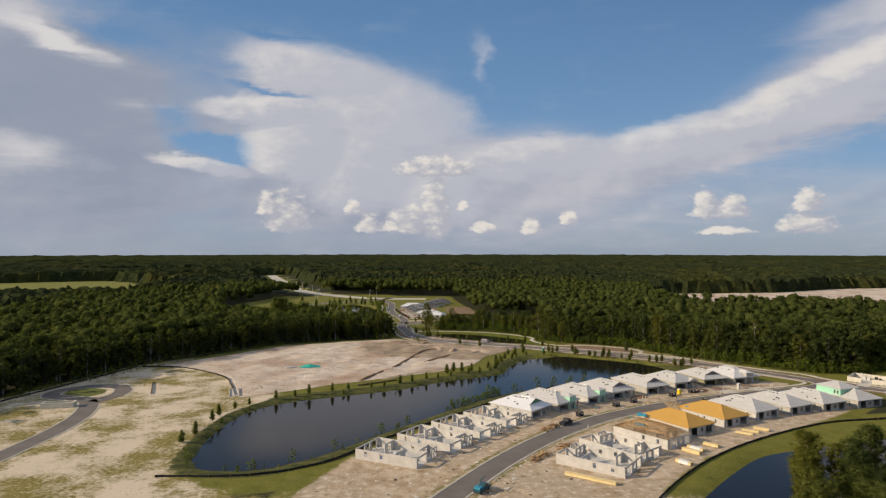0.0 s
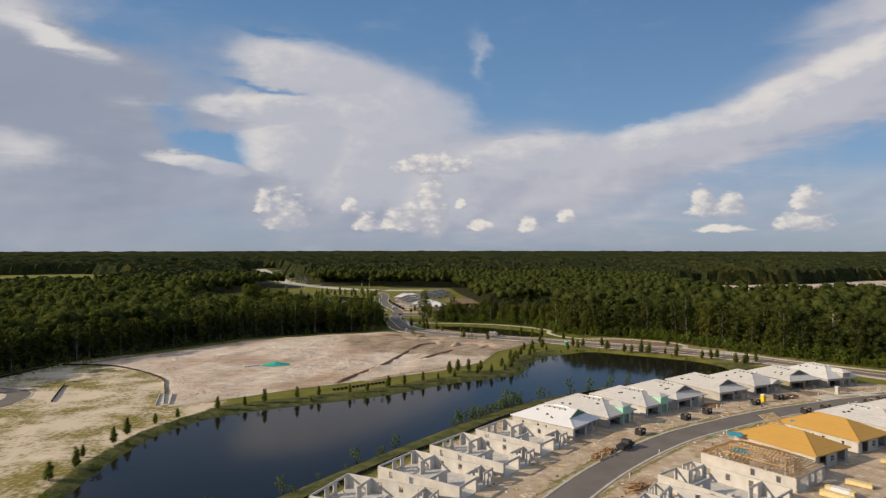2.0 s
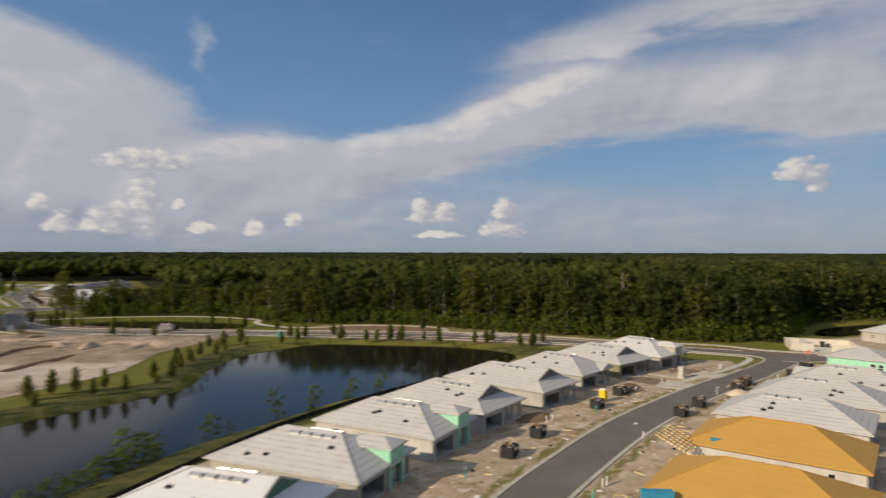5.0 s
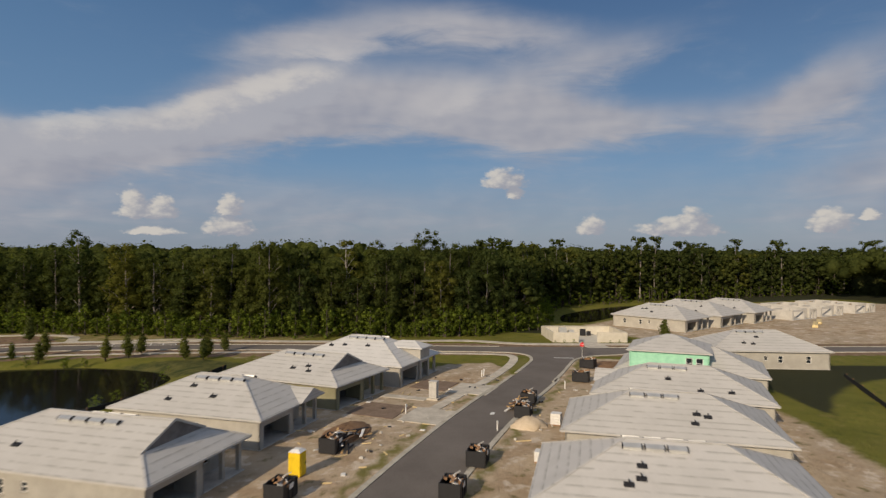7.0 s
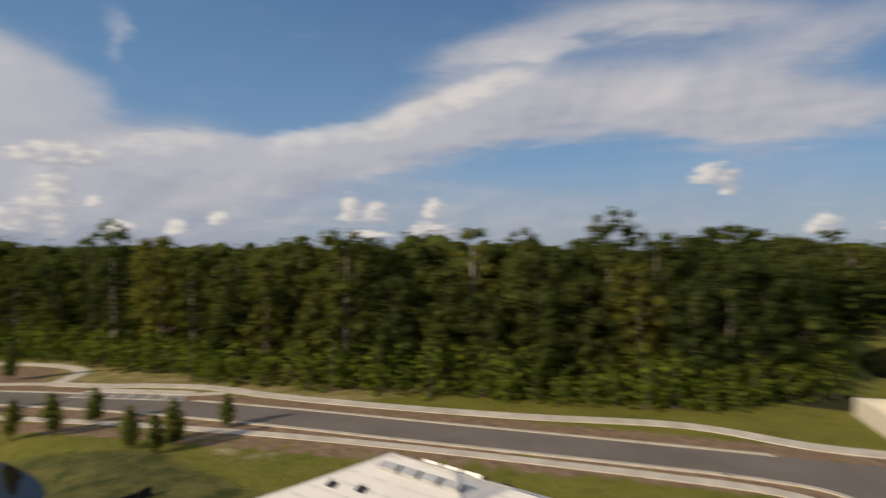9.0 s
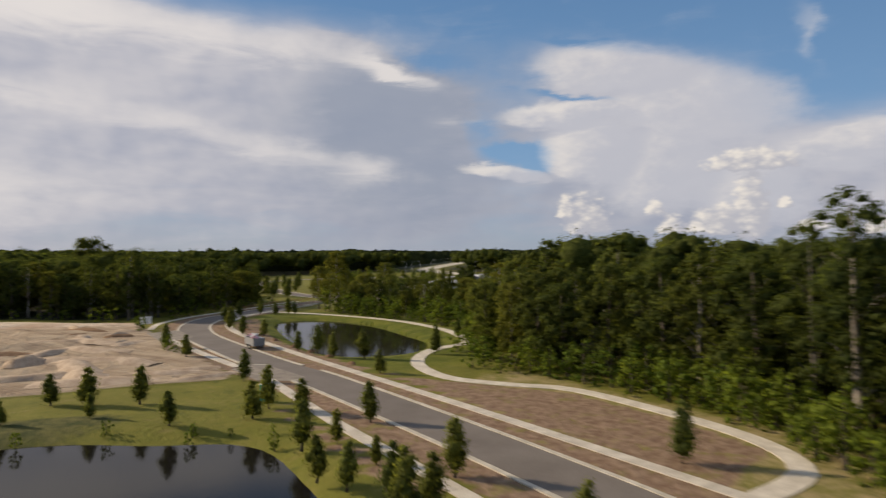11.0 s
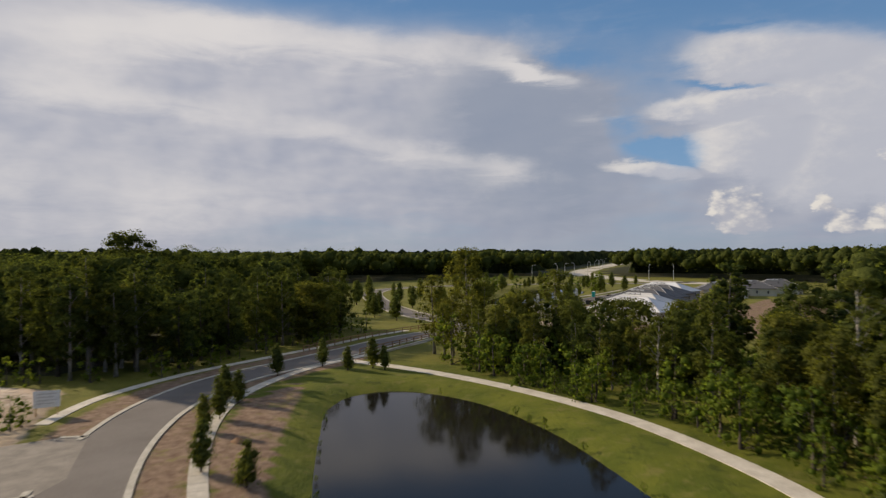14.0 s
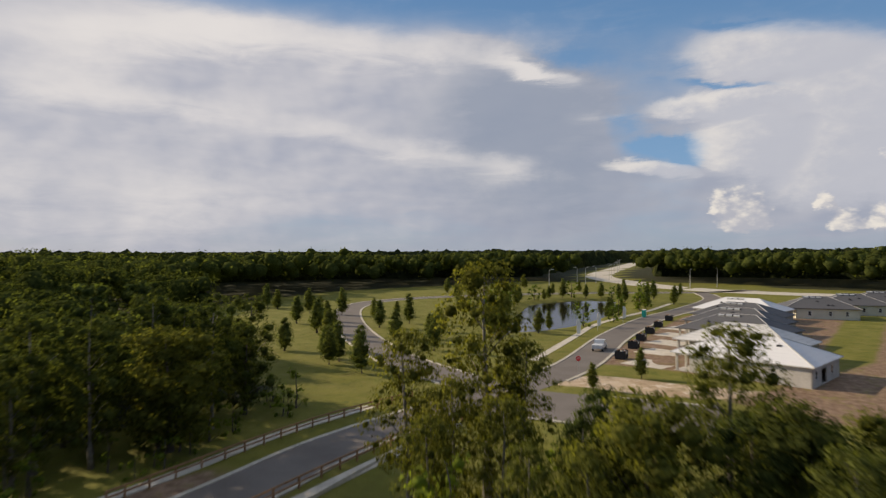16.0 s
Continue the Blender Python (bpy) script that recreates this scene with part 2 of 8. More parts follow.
relief = calc(wt, "MULTIPLY", calc(wt, "SUBTRACT", n_soft, n_soft_lit), 1.4)
veil_shade = ramp(wt, calc(wt, "ADD", relief, calc(wt, "MULTIPLY_ADD", n_wisp, 0.3, calc(wt, "MULTIPLY_ADD", n_big, 0.7, calc(wt, "MULTIPLY_ADD", w_el, 0.016, 0.36)))), 0.0, 1.0)
veil_col = blend(wt, veil_shade, (2.9, 3.15, 4.0), (4.9, 4.85, 5.2))
clear_sky = blend(wt, ramp(wt, w_el, 0.0, 8.0, False), (2.4, 3.0, 4.0), (1.45, 2.75, 4.7))
upper_sky = blend(wt, ramp(wt, w_az, -58.0, 4.0), (0.46, 1.12, 2.6), (0.76, 1.78, 3.55))
clear_sky = blend(wt, ramp(wt, w_el, 7.0, 24.0, False), clear_sky, upper_sky)
sky_col = blend(wt, ramp(wt, w_el, 20.0, 50.0), clear_sky, blend(wt, 1.0, w_sky.outputs[0], SKY_TINT, "MULTIPLY"))
sky_col = blend(wt, 0.15, sky_col, w_sky.outputs[0])
# unseen pale cloud above the view, added to lift the light in shade
fill_veil = calc(wt, "MULTIPLY", ramp(wt, w_el, 26.0, 48.0), calc(wt, "MULTIPLY_ADD", n_wisp, 0.9, 0.52))
sky_col = blend(wt, fill_veil, sky_col, (5.4, 5.6, 6.2))
dim = cloud_field([(29, 7, 10, 9, 0.0, 0.95), (30, 17, 10, 5, 0.0, 0.3), (7, 4, 9, 5, 0.0, 0.35), (15, 6, 8, 6, 0.0, 0.2), (33, 14, 6, 4, 0.0, 0.35), (22, 16, 7, 5, 0.0, 0.4), (35, 10, 8, 5, 0.0, 0.35)], 0, az1, el1)
veil_col = blend(wt, calc(wt, "MINIMUM", calc(wt, "MULTIPLY", dim, calc(wt, "MULTIPLY_ADD", n_wisp, 0.9, calc(wt, "MULTIPLY_ADD", n_big, 0.8, 0.85))), 0.88), veil_col, (2.3, 2.65, 3.45))
sky_all = blend(wt, veil_mask, sky_col, veil_col)
sky_all = blend(wt, anvil_mask, sky_all, anvil_col)
sky_all = blend(wt, edge_mask, sky_all, (6.3, 6.1, 6.1))
puff_relief = calc(wt, "MULTIPLY_ADD", n_curl, 0.7, calc(wt, "MULTIPLY_ADD", n_billow, 0.9, calc(wt, "SUBTRACT", puff, puff_lit)))
puff_col = blend(wt, ramp(wt, puff_relief, -0.5, 0.75), (3.7, 3.8, 4.35), (6.7, 6.35, 5.9))
sky_all = blend(wt, calc(wt, "MULTIPLY", puff_mask, 0.9), sky_all, puff_col)
wt.links.new(sky_all, w_bg.inputs[0])

sun_data = bpy.data.lights.new("sun", "SUN")
sun_data.energy, sun_data.angle, sun_data.color = 4.2, radians(0.6), (1.0, 0.83, 0.62)
sun = new("sun", sun_data)
sun.matrix_world = look(SUN_DIR * 200, (0, 0, 0))

# ---- materials ----
def material(name):
    m = bpy.data.materials.new(name)
    m.use_nodes = True
    nt = m.node_tree
    return m, nt, nt.nodes["Principled BSDF"]


def bumped(nt, bsdf, height, strength, distance):
    b = nt.nodes.new("ShaderNodeBump")
    b.inputs["Strength"].default_value, b.inputs["Distance"].default_value = strength, distance
    nt.links.new(height, b.inputs["Height"])
    nt.links.new(b.outputs[0], bsdf.inputs["Normal"])


def place_of(nt, kind="world"):
    if kind == "world":
        return nt.nodes.new("ShaderNodeNewGeometry").outputs["Position"]
    return nt.nodes.new("ShaderNodeTexCoord").outputs["Object"]


def surface(name, dark, light, size=1.0, fine=12.0, rough=0.85, metal=0.0, bump=0.3, depth=0.02, kind="object", vary=0.0, contrast=0.35):
    """A weathered plain surface: stains of about `size` metres and grain `fine` times smaller."""
    m, nt, b = material(name)
    p = place_of(nt, kind)
    coarse, grain = noise_of(nt, p, 1.0 / size, 5.0, 0.6), noise_of(nt, p, fine / size, 4.0, 0.6)
    f = calc(nt, "ADD", calc(nt, "MULTIPLY", coarse, 0.65), calc(nt, "MULTIPLY", grain, 0.35))
    col = blend(nt, ramp(nt, f, 0.5 - contrast / 2, 0.5 + contrast / 2), dark, light)
    if vary:
        r = nt.nodes.new("ShaderNodeObjectInfo").outputs["Random"]
        col = blend(nt, 1.0, col, blend(nt, r, (1 - vary,) * 3, (1 + vary,) * 3), "MULTIPLY")
    nt.links.new(col, b.inputs["Base Color"])
    b.inputs["Roughness"].default_value, b.inputs["Metallic"].default_value = rough, metal
    b.inputs["Specular IOR Level"].default_value = 0.3
    if bump:
        bumped(nt, b, grain, bump, depth)
    return m


def leaves(name, dark, light, glow=0.3):
    """Foliage: each small leaf clump takes its own shade, each plant its own tint."""
    m, nt, b = material(name)
    nt.nodes.remove(b)
    isle = nt.nodes.new("ShaderNodeNewGeometry").outputs["Random Per Island"]
    own = nt.nodes.new("ShaderNodeObjectInfo").outputs["Random"]
    f = calc(nt, "ADD", calc(nt, "MULTIPLY", isle, 0.30), calc(nt, "MULTIPLY", noise_of(nt, place_of(nt), 0.22, 4.0), 0.8))
    col = blend(nt, ramp(nt, f, 0.25, 0.85), dark, light)
    sprig = ramp(nt, noise_of(nt, place_of(nt), 1.7, 6.0, 0.75), 0.38, 0.64)
    col = blend(nt, 1.0, col, blend(nt, sprig, (0.66, 0.68, 0.68), (1.25, 1.24, 1.16)), "MULTIPLY")
    col = blend(nt, own, blend(nt, 1.0, col, (0.80, 0.88, 0.92), "MULTIPLY"), blend(nt, 1.0, col, (1.12, 1.08, 0.9), "MULTIPLY"))
    d, t = nt.nodes.new("ShaderNodeBsdfDiffuse"), nt.nodes.new("ShaderNodeBsdfTranslucent")
    nt.links.new(col, d.inputs[0])
    nt.links.new(blend(nt, 1.0, col, (1.65, 1.65, 0.75), "MULTIPLY"), t.inputs[0])
    mix = nt.nodes.new("ShaderNodeMixShader")
    mix.inputs[0].default_value = glow
    nt.links.new(d.outputs[0], mix.inputs[1]), nt.links.new(t.outputs[0], mix.inputs[2])
    nt.links.new(mix.outputs[0], nt.nodes["Material Output"].inputs[0])
    return m


def roofing(name, base, band, stripe=0.9, amount=0.5):
    """Roof underlayment in overlapping courses that run level along the slope."""
    m, nt, b = material(name)
    p = place_of(nt, "object")
    s = nt.nodes.new("ShaderNodeSeparateXYZ")
    nt.links.new(p, s.inputs[0])
    saw = calc(nt, "FRACT", calc(nt, "DIVIDE", s.outputs[2], stripe * 0.38))
    line = calc(nt, "MULTIPLY", ramp(nt, saw, 0.62, 0.97), ramp(nt, noise_of(nt, p, 0.9, 4.0), 0.35, 0.62))
    grain = noise_of(nt, p, 7.0, 5.0, 0.65)
    stain = ramp(nt, noise_of(nt, p, 0.35, 5.0, 0.6), 0.35, 0.75)
    col = blend(nt, calc(nt, "MULTIPLY", line, amount), base, band)
    col = blend(nt, calc(nt, "MULTIPLY", stain, 0.25), col, band)
    col = blend(nt, 0.18, col, blend(nt, grain, (0.25,) * 3, (1.0,) * 3), "MULTIPLY")
    nt.links.new(col, b.inputs["Base Color"])
    b.inputs["Roughness"].default_value = 0.75
    bumped(nt, b, calc(nt, "ADD", grain, line), 0.35, 0.02)
    return m


def plain(name, col, rough=0.6, metal=0.0):
    return surface(name, tuple(c * 0.85 for c in col), tuple(min(1.0, c * 1.08) for c in col), 0.6, 8.0, rough, metal, 0.1, 0.005)


def blockwork(name, dark, light):
    m, nt, b = material(name)
    p = place_of(nt, "object")
    s = nt.nodes.new("ShaderNodeSeparateXYZ")
    nt.links.new(p, s.inputs[0])
    course = calc(nt, "FRACT", calc(nt, "DIVIDE", s.outputs[2], 0.2))
    joint = calc(nt, "MULTIPLY", ramp(nt, calc(nt, "ABSOLUTE", calc(nt, "SUBTRACT", course, 0.5)), 0.40, 0.5), 0.5)
    n = calc(nt, "ADD", calc(nt, "MULTIPLY", noise_of(nt, p, 0.5, 5.0, 0.6), 0.6), calc(nt, "MULTIPLY", noise_of(nt, p, 5.0, 5.0, 0.6), 0.4))
    col = blend(nt, ramp(nt, n, 0.3, 0.7), dark, light)
    col = blend(nt, calc(nt, "MULTIPLY", joint, 0.4), col, tuple(c * 0.6 for c in dark))
    nt.links.new(col, b.inputs["Base Color"])
    b.inputs["Roughness"].default_value = 0.92
    bumped(nt, b, calc(nt, "SUBTRACT", n, joint), 0.3, 0.01)
    return m


M_ASPHALT = surface("asphalt", (0.125, 0.108, 0.093), (0.19, 0.168, 0.147), 6.0, 30.0, 0.85, 0, 0.25, 0.01, "world", contrast=0.5)
M_BAY = surface("bay_paving", (0.20, 0.18, 0.155), (0.29, 0.265, 0.23), 3.0, 16.0, 0.85, 0, 0.2, 0.01, "world")
M_CONCRETE = surface("concrete", (0.42, 0.38, 0.31), (0.62, 0.57, 0.48), 2.0, 10.0, 0.85, 0, 0.2, 0.01, "world", vary=0.07)
M_KERB = surface("kerb_concrete", (0.36, 0.33, 0.26), (0.55, 0.51, 0.43), 1.5, 8.0, 0.85, 0, 0.2, 0.01, "world")
M_BLOCK = blockwork("bare_blockwork", (0.44, 0.42, 0.38), (0.60, 0.58, 0.54))
M_STUCCO = surface("stucco", (0.36, 0.34, 0.30), (0.46, 0.44, 0.39), 1.5, 20.0, 0.9, 0, 0.3, 0.01, vary=0.06)
M_SLAB = surface("house_slab", (0.40, 0.39, 0.36), (0.58, 0.56, 0.52), 1.2, 8.0, 0.85)
M_ROOF_WHITE = roofing("white_underlayment", (0.74, 0.74, 0.74), (0.60, 0.60, 0.60), 1.0, 0.35)
M_ROOF_GREY = roofing("grey_white_underlayment", (0.65, 0.64, 0.615), (0.42, 0.415, 0.39), 1.0, 0.65)
M_ROOF_STRIPE = roofing("banded_underlayment", (0.58, 0.565, 0.54), (0.33, 0.325, 0.30), 0.9, 0.8)
M_ROOF_PALE = roofing("pale_underlayment", (0.56, 0.545, 0.515), (0.33, 0.32, 0.29), 0.9, 0.75)
M_ROOF_DARK = roofing("charcoal_shingle", (0.10, 0.10, 0.105), (0.065, 0.065, 0.07), 0.35, 0.5)
M_ROOF_OSB = roofing("roof_sheathing", (0.55, 0.315, 0.065), (0.43, 0.235, 0.05), 1.2, 0.35)
M_GREEN = surface("green_sheathing", (0.30, 0.62, 0.44), (0.38, 0.72, 0.52), 1.2, 4.0, 0.7)
M_GREEN_DARK = surface("dark_green_sheathing", (0.06, 0.16, 0.11), (0.10, 0.22, 0.15), 1.2, 4.0, 0.7)
M_TIMBER = surface("new_timber", (0.42, 0.25, 0.10), (0.66, 0.44, 0.20), 0.5, 12.0, 0.8, vary=0.15)
M_PINE = surface("pale_lumber", (0.62, 0.47, 0.22), (0.80, 0.66, 0.36), 0.6, 8.0, 0.8, vary=0.1)
M_BROWN = surface("weathered_wood", (0.22, 0.12, 0.06), (0.36, 0.21, 0.11), 0.6, 8.0, 0.85)
M_GLASS_DARK, _nt, _b = material("window_glass")
_b.inputs["Base Color"].default_value, _b.inputs["Roughness"].default_value = (0.02, 0.025, 0.03, 1), 0.08
M_WHITE = plain("white_frame", (0.78, 0.77, 0.74), 0.5)
M_METAL = plain("galvanised_metal", (0.62, 0.62, 0.60), 0.45, 0.6)
M_BLACK = plain("black_painted_steel", (0.025, 0.025, 0.028), 0.55)
M_YELLOW = plain("yellow_plastic", (0.80, 0.55, 0.02), 0.5)
M_BLUE = plain("blue_tarp", (0.04, 0.28, 0.42), 0.55)
M_TEAL = plain("teal_plastic", (0.03, 0.42, 0.33), 0.5)
M_RED = plain("red_paint", (0.65, 0.03, 0.04), 0.5)
M_SIGN = plain("white_paint", (0.78, 0.78, 0.76), 0.5)
M_WRAP = plain("white_wrap", (0.74, 0.73, 0.70), 0.6)
M_SILT = plain("black_silt_fabric", (0.02, 0.02, 0.02), 0.8)
M_TYRE = plain("tyre_rubber", (0.02, 0.02, 0.02), 0.85)
M_CARPAINT = plain("pale_vehicle_paint", (0.62, 0.63, 0.64), 0.3)
M_DARKPAINT = plain("dark_teal_paint", (0.03, 0.08, 0.10), 0.35)
M_CREAM = surface("cream_paint", (0.60, 0.56, 0.44), (0.70, 0.66, 0.54), 2.0, 10.0, 0.8)
M_OLIVE = surface("olive_paint", (0.22, 0.205, 0.125), (0.29, 0.27, 0.17), 1.5, 14.0, 0.85)
M_YARD = surface("yard_wall", (0.54, 0.50, 0.41), (0.66, 0.62, 0.53), 1.6, 10.0, 0.85)
M_BARK = surface("bark", (0.05, 0.042, 0.033), (0.15, 0.125, 0.10), 0.5, 6.0, 0.95, bump=0.5, vary=0.3)
M_PALEBARK = surface("pale_bark", (0.24, 0.22, 0.19), (0.46, 0.43, 0.38), 0.6, 6.0, 0.95, bump=0.4)
M_GREYBARK = surface("grey_bark", (0.12, 0.105, 0.085), (0.27, 0.245, 0.21), 0.6, 6.0, 0.95, bump=0.4, vary=0.3)
M_LEAF = leaves("forest_leaves", (0.046, 0.058, 0.020), (0.120, 0.140, 0.046), 0.48)
M_LEAF_BRIGHT = leaves("undergrowth_leaves", (0.080, 0.112, 0.022), (0.185, 0.235, 0.050), 0.48)
M_LEAF_YOUNG = leaves("young_tree_leaves", (0.078, 0.092, 0.030), (0.190, 0.205, 0.064), 0.48)
M_LEAF_OLIVE = leaves("olive_leaves", (0.070, 0.078, 0.022), (0.178, 0.182, 0.050), 0.48)

# water: dark, almost still
M_WATER, _nt, _b = material("pond_water")
_b.inputs["Base Color"].default_value = (0.011, 0.010, 0.009, 1)
_b.inputs["Specular IOR Level"].default_value = 0.25
_b.inputs["Roughness"].default_value, _b.inputs["IOR"].default_value = 0.07, 1.33
bumped(_nt, _b, calc(_nt, "ADD", noise_of(_nt, place_of(_nt), 0.7, 4.0), noise_of(_nt, place_of(_nt), 3.0, 3.0)), 0.035, 0.08)

# ---- building helpers ----
class Shape:
    """Collects vertices and faces for one mesh."""

    def __init__(self):
        self.v, self.f = [], []

    def add(self, verts, faces):
        k = len(self.v)
        self.v += [tuple(p) for p in verts]
        self.f += [tuple(k + i for i in f) for f in faces]
        return self

    def box(self, x0, y0, z0, x1, y1, z1):
        return self.add([(x, y, z) for z in (z0, z1) for y in (y0, y1) for x in (x0, x1)],
                        [(0, 2, 3, 1), (4, 5, 7, 6), (0, 1, 5, 4), (1, 3, 7, 5), (3, 2, 6, 7), (2, 0, 4, 6)])

    def turned_box(self, m, sx, sy, sz):
        v = [m @ Vector((x * sx / 2, y * sy / 2, z * sz / 2)) for z in (-1, 1) for y in (-1, 1) for x in (-1, 1)]
        return self.add(v, [(0, 2, 3, 1), (4, 5, 7, 6), (0, 1, 5, 4), (1, 3, 7, 5), (3, 2, 6, 7), (2, 0, 4, 6)])

    def bar(self, a, b, w, h=None):
        """A square bar from a to b."""
        a, b = Vector(a), Vector(b)
        d = b - a
        q = d.to_track_quat("Z", "Y").to_matrix().to_4x4()
        return self.turned_box(Matrix.Translation((a + b) / 2) @ q, w, h or w, d.length)

    def tube(self, pts, radii, sides=6):
        rings = []
        for n, p in enumerate(pts):
            p = Vector(p)
            d = (Vector(pts[min(n + 1, len(pts) - 1)]) - Vector(pts[max(n - 1, 0)])).normalized()
            q = d.to_track_quat("Z", "Y")
            rings.append([p + q @ Vector((radii[n] * math.cos(2 * math.pi * k / sides), radii[n] * math.sin(2 * math.pi * k / sides), 0)) for k in range(sides)])
        faces = [(r * sides + k, r * sides + (k + 1) % sides, (r + 1) * sides + (k + 1) % sides, (r + 1) * sides + k) for r in range(len(pts) - 1) for k in range(sides)]
        faces += [tuple(range(sides))[::-1], tuple((len(pts) - 1) * sides + k for k in range(sides))]
        return self.add([p for r in rings for p in r], faces)

    def mesh(self, name, mat, smooth=False):
        me = bpy.data.meshes.new(name)
        me.from_pydata(self.v, [], self.f)
        me.materials.append(mat)
        if smooth:
            me.polygons.foreach_set("use_smooth", [True] * len(me.polygons))
        me.update()
        return me


def part(name, shape, mat, parent=None, label="", smooth=False, m=None):
    """One mesh under a thing, or on its own."""
    ob = new(name, shape.mesh(name, mat, smooth) if isinstance(shape, Shape) else shape)
    ob.parent = parent
    if m is not None:
        ob.matrix_local = m
    if label:
        ob["label"] = label
    return ob


def thing(name, label, category, m=None, group="", kind=""):
    ob = new(name)
    ob.empty_display_size = 0.3
    if m is not None:
        ob.matrix_basis = m
    return tagged(ob, label, category, group, kind)


def smooth_line(pts, step=2.0, closed=False):
    """A Catmull-Rom line through plan points, at even steps."""
    p = [Vector(q) for q in pts]
    n = len(p)
    out = []
    for i in range(n if closed else n - 1):
        a, b, c, d = (p[(i + k) % n] if closed else p[min(max(i + k, 0), n - 1)] for k in (-1, 0, 1, 2))
        count = max(2, int((c - b).length / step))
        for k in range(count):
            t = k / count
            out.append(0.5 * (2 * b + (c - a) * t + (2 * a - 5 * b + 4 * c - d) * t * t + (3 * b - a - 3 * c + d) * t ** 3))
    if not closed:
        out.append(p[-1])
    return out


def normals_of(line):
    out = []
    for i in range(len(line)):
        d = line[min(i + 1, len(line) - 1)] - line[max(i - 1, 0)]
        out.append(Vector((-d.y, d.x)).normalized())
    return out


def strip(line, left, right, z0, z1):
    """A slab along a line, from offset left to offset right, between two heights."""
    s, ns = Shape(), normals_of(line)
    v = []
    for p, n in zip(line, ns):
        a, b = p + n * left, p + n * right
        v += [(a.x, a.y, z1), (b.x, b.y, z1), (b.x, b.y, z0), (a.x, a.y, z0)]
    f = []
    for i in range(len(line) - 1):
        for k in range(4):
            f.append((4 * i + k, 4 * i + (k + 1) % 4, 4 * i + 4 + (k + 1) % 4, 4 * i + 4 + k))
    f += [(0, 1, 2, 3), tuple(4 * (len(line) - 1) + k for k in (3, 2, 1, 0))]
    return s.add(v, f)


def distance_to(px, py, poly, closed=True):
    """Distances from arrays of points to a polygon's outline, minus inside (closed), or to a line."""
    q = np.array([tuple(p) for p in poly], float)
    a, b = (q, np.roll(q, -1, 0)) if closed else (q[:-1], q[1:])
    best, inside = np.full(px.shape, 1e9), np.zeros(px.shape, bool)
    for (ax, ay), (bx, by) in zip(a, b):
        dx, dy = bx - ax, by - ay
        t = np.clip(((px - ax) * dx + (py - ay) * dy) / (dx * dx + dy * dy + 1e-9), 0, 1)
        best = np.minimum(best, np.hypot(px - ax - t * dx, py - ay - t * dy))
        if closed and abs(dy) > 1e-9:
            inside ^= ((ay > py) != (by > py)) & (px < dx * (py - ay) / dy + ax)
    return np.where(inside, -best, best)


# ---- plan: roads, paths, ponds, fields ----
STREET = smooth_line([(-22, 100), (-14, 118), (-6, 136), (5, 156), (17.5, 176.5), (34, 198.5), (54, 218.5), (73, 231.6), (91, 242), (112, 251.4), (128, 257.6), (141, 262), (153, 266.6), (163, 270.8), (171, 274.6)])
BOULEVARD = smooth_line([(262, 176), (240, 202), (215, 229), (190.5, 254), (180.5, 264), (171.6, 275), (158.6, 290.6), (143.6, 308.4), (130.2, 324.2), (118, 337), (106, 347.5), (94, 355), (76, 365), (54, 376.5), (41, 382), (26, 389.5), (4, 401.5), (-9, 411.5), (-17, 421), (-22, 431), (-24.5, 444), (-27.5, 459), (-30.5, 472), (-31.5, 487), (-31, 505), (-33, 528), (-43, 566), (-50, 606), (-52, 642), (-58, 690), (-75, 730)])
WEST_ROAD = smooth_line([(-33, 503), (-60, 513), (-88, 530), (-120, 555), (-146, 581), (-158, 606), (-152, 640), (-120, 690), (-75, 730), (-60, 760)])
FAR_ROAD = smooth_line([(-20, 742), (-75, 748), (-130, 790), (-200, 888), (-282, 1114), (-380, 1400)], 8.0)
EAST_STUB = smooth_line([(-30, 499), (-20, 501), (-11, 503.5), (-4, 505)])
LOOP_ROAD = smooth_line([(-126, 120), (-126, 160), (-125, 185), (-125, 205), (-128, 225), (-136, 243), (-146, 249), (-156, 252), (-158, 262), (-148, 271), (-136, 268), (-131, 256), (-134, 243)])
NEAR_WALK = smooth_line([(119, 261.6), (128.4, 264.6), (137, 267.2), (145, 270.0), (153, 273.4), (158.4, 277.0), (158.6, 280.8), (151.5, 290.4), (136.4, 308.2), (123.4, 321.4), (111.5, 332), (100, 341), (88, 348.5), (70, 359), (58, 366.8), (48.6, 372.9)])
WEST_WALK = smooth_line([(37.6, 378.2), (27, 383.0), (14, 389.2), (2.6, 394.9)])
WEST_WALK_B = smooth_line([(-16, 405), (-24, 414), (-30, 428), (-33, 444), (-35.5, 459), (-38.5, 472), (-39.5, 486)])
FAR_WALK = smooth_line([(110, 355), (97, 362), (79, 371.5), (56, 383), (46, 388), (28, 397.5), (9, 408), (-3, 416.5), (-11, 424.6), (-16.5, 434), (-19.8, 443), (-21, 450), (-22, 459), (-23.4, 467), (-24.6, 475)])
EAST_WALK = smooth_line([(197, 258), (184, 272), (177.6, 279), (172.4, 286), (168, 297), (155, 309), (142, 323), (134, 333), (128, 342), (121, 347.5), (116, 350), (110, 355)])
SPUR_WALK = smooth_line([(131, 337), (126, 338.5), (122, 340.5)])
POND_WALK = smooth_line([(110, 355), (113.5, 363), (111, 370), (103, 377), (89, 385), (80, 384.5), (71, 385), (63, 391), (58.5, 399), (57, 408), (59, 416), (57, 421.5), (47, 433), (34, 442), (23.5, 446.6), (10, 449.9), (-2, 451.2), (-12, 451.3), (-20, 450.6)])

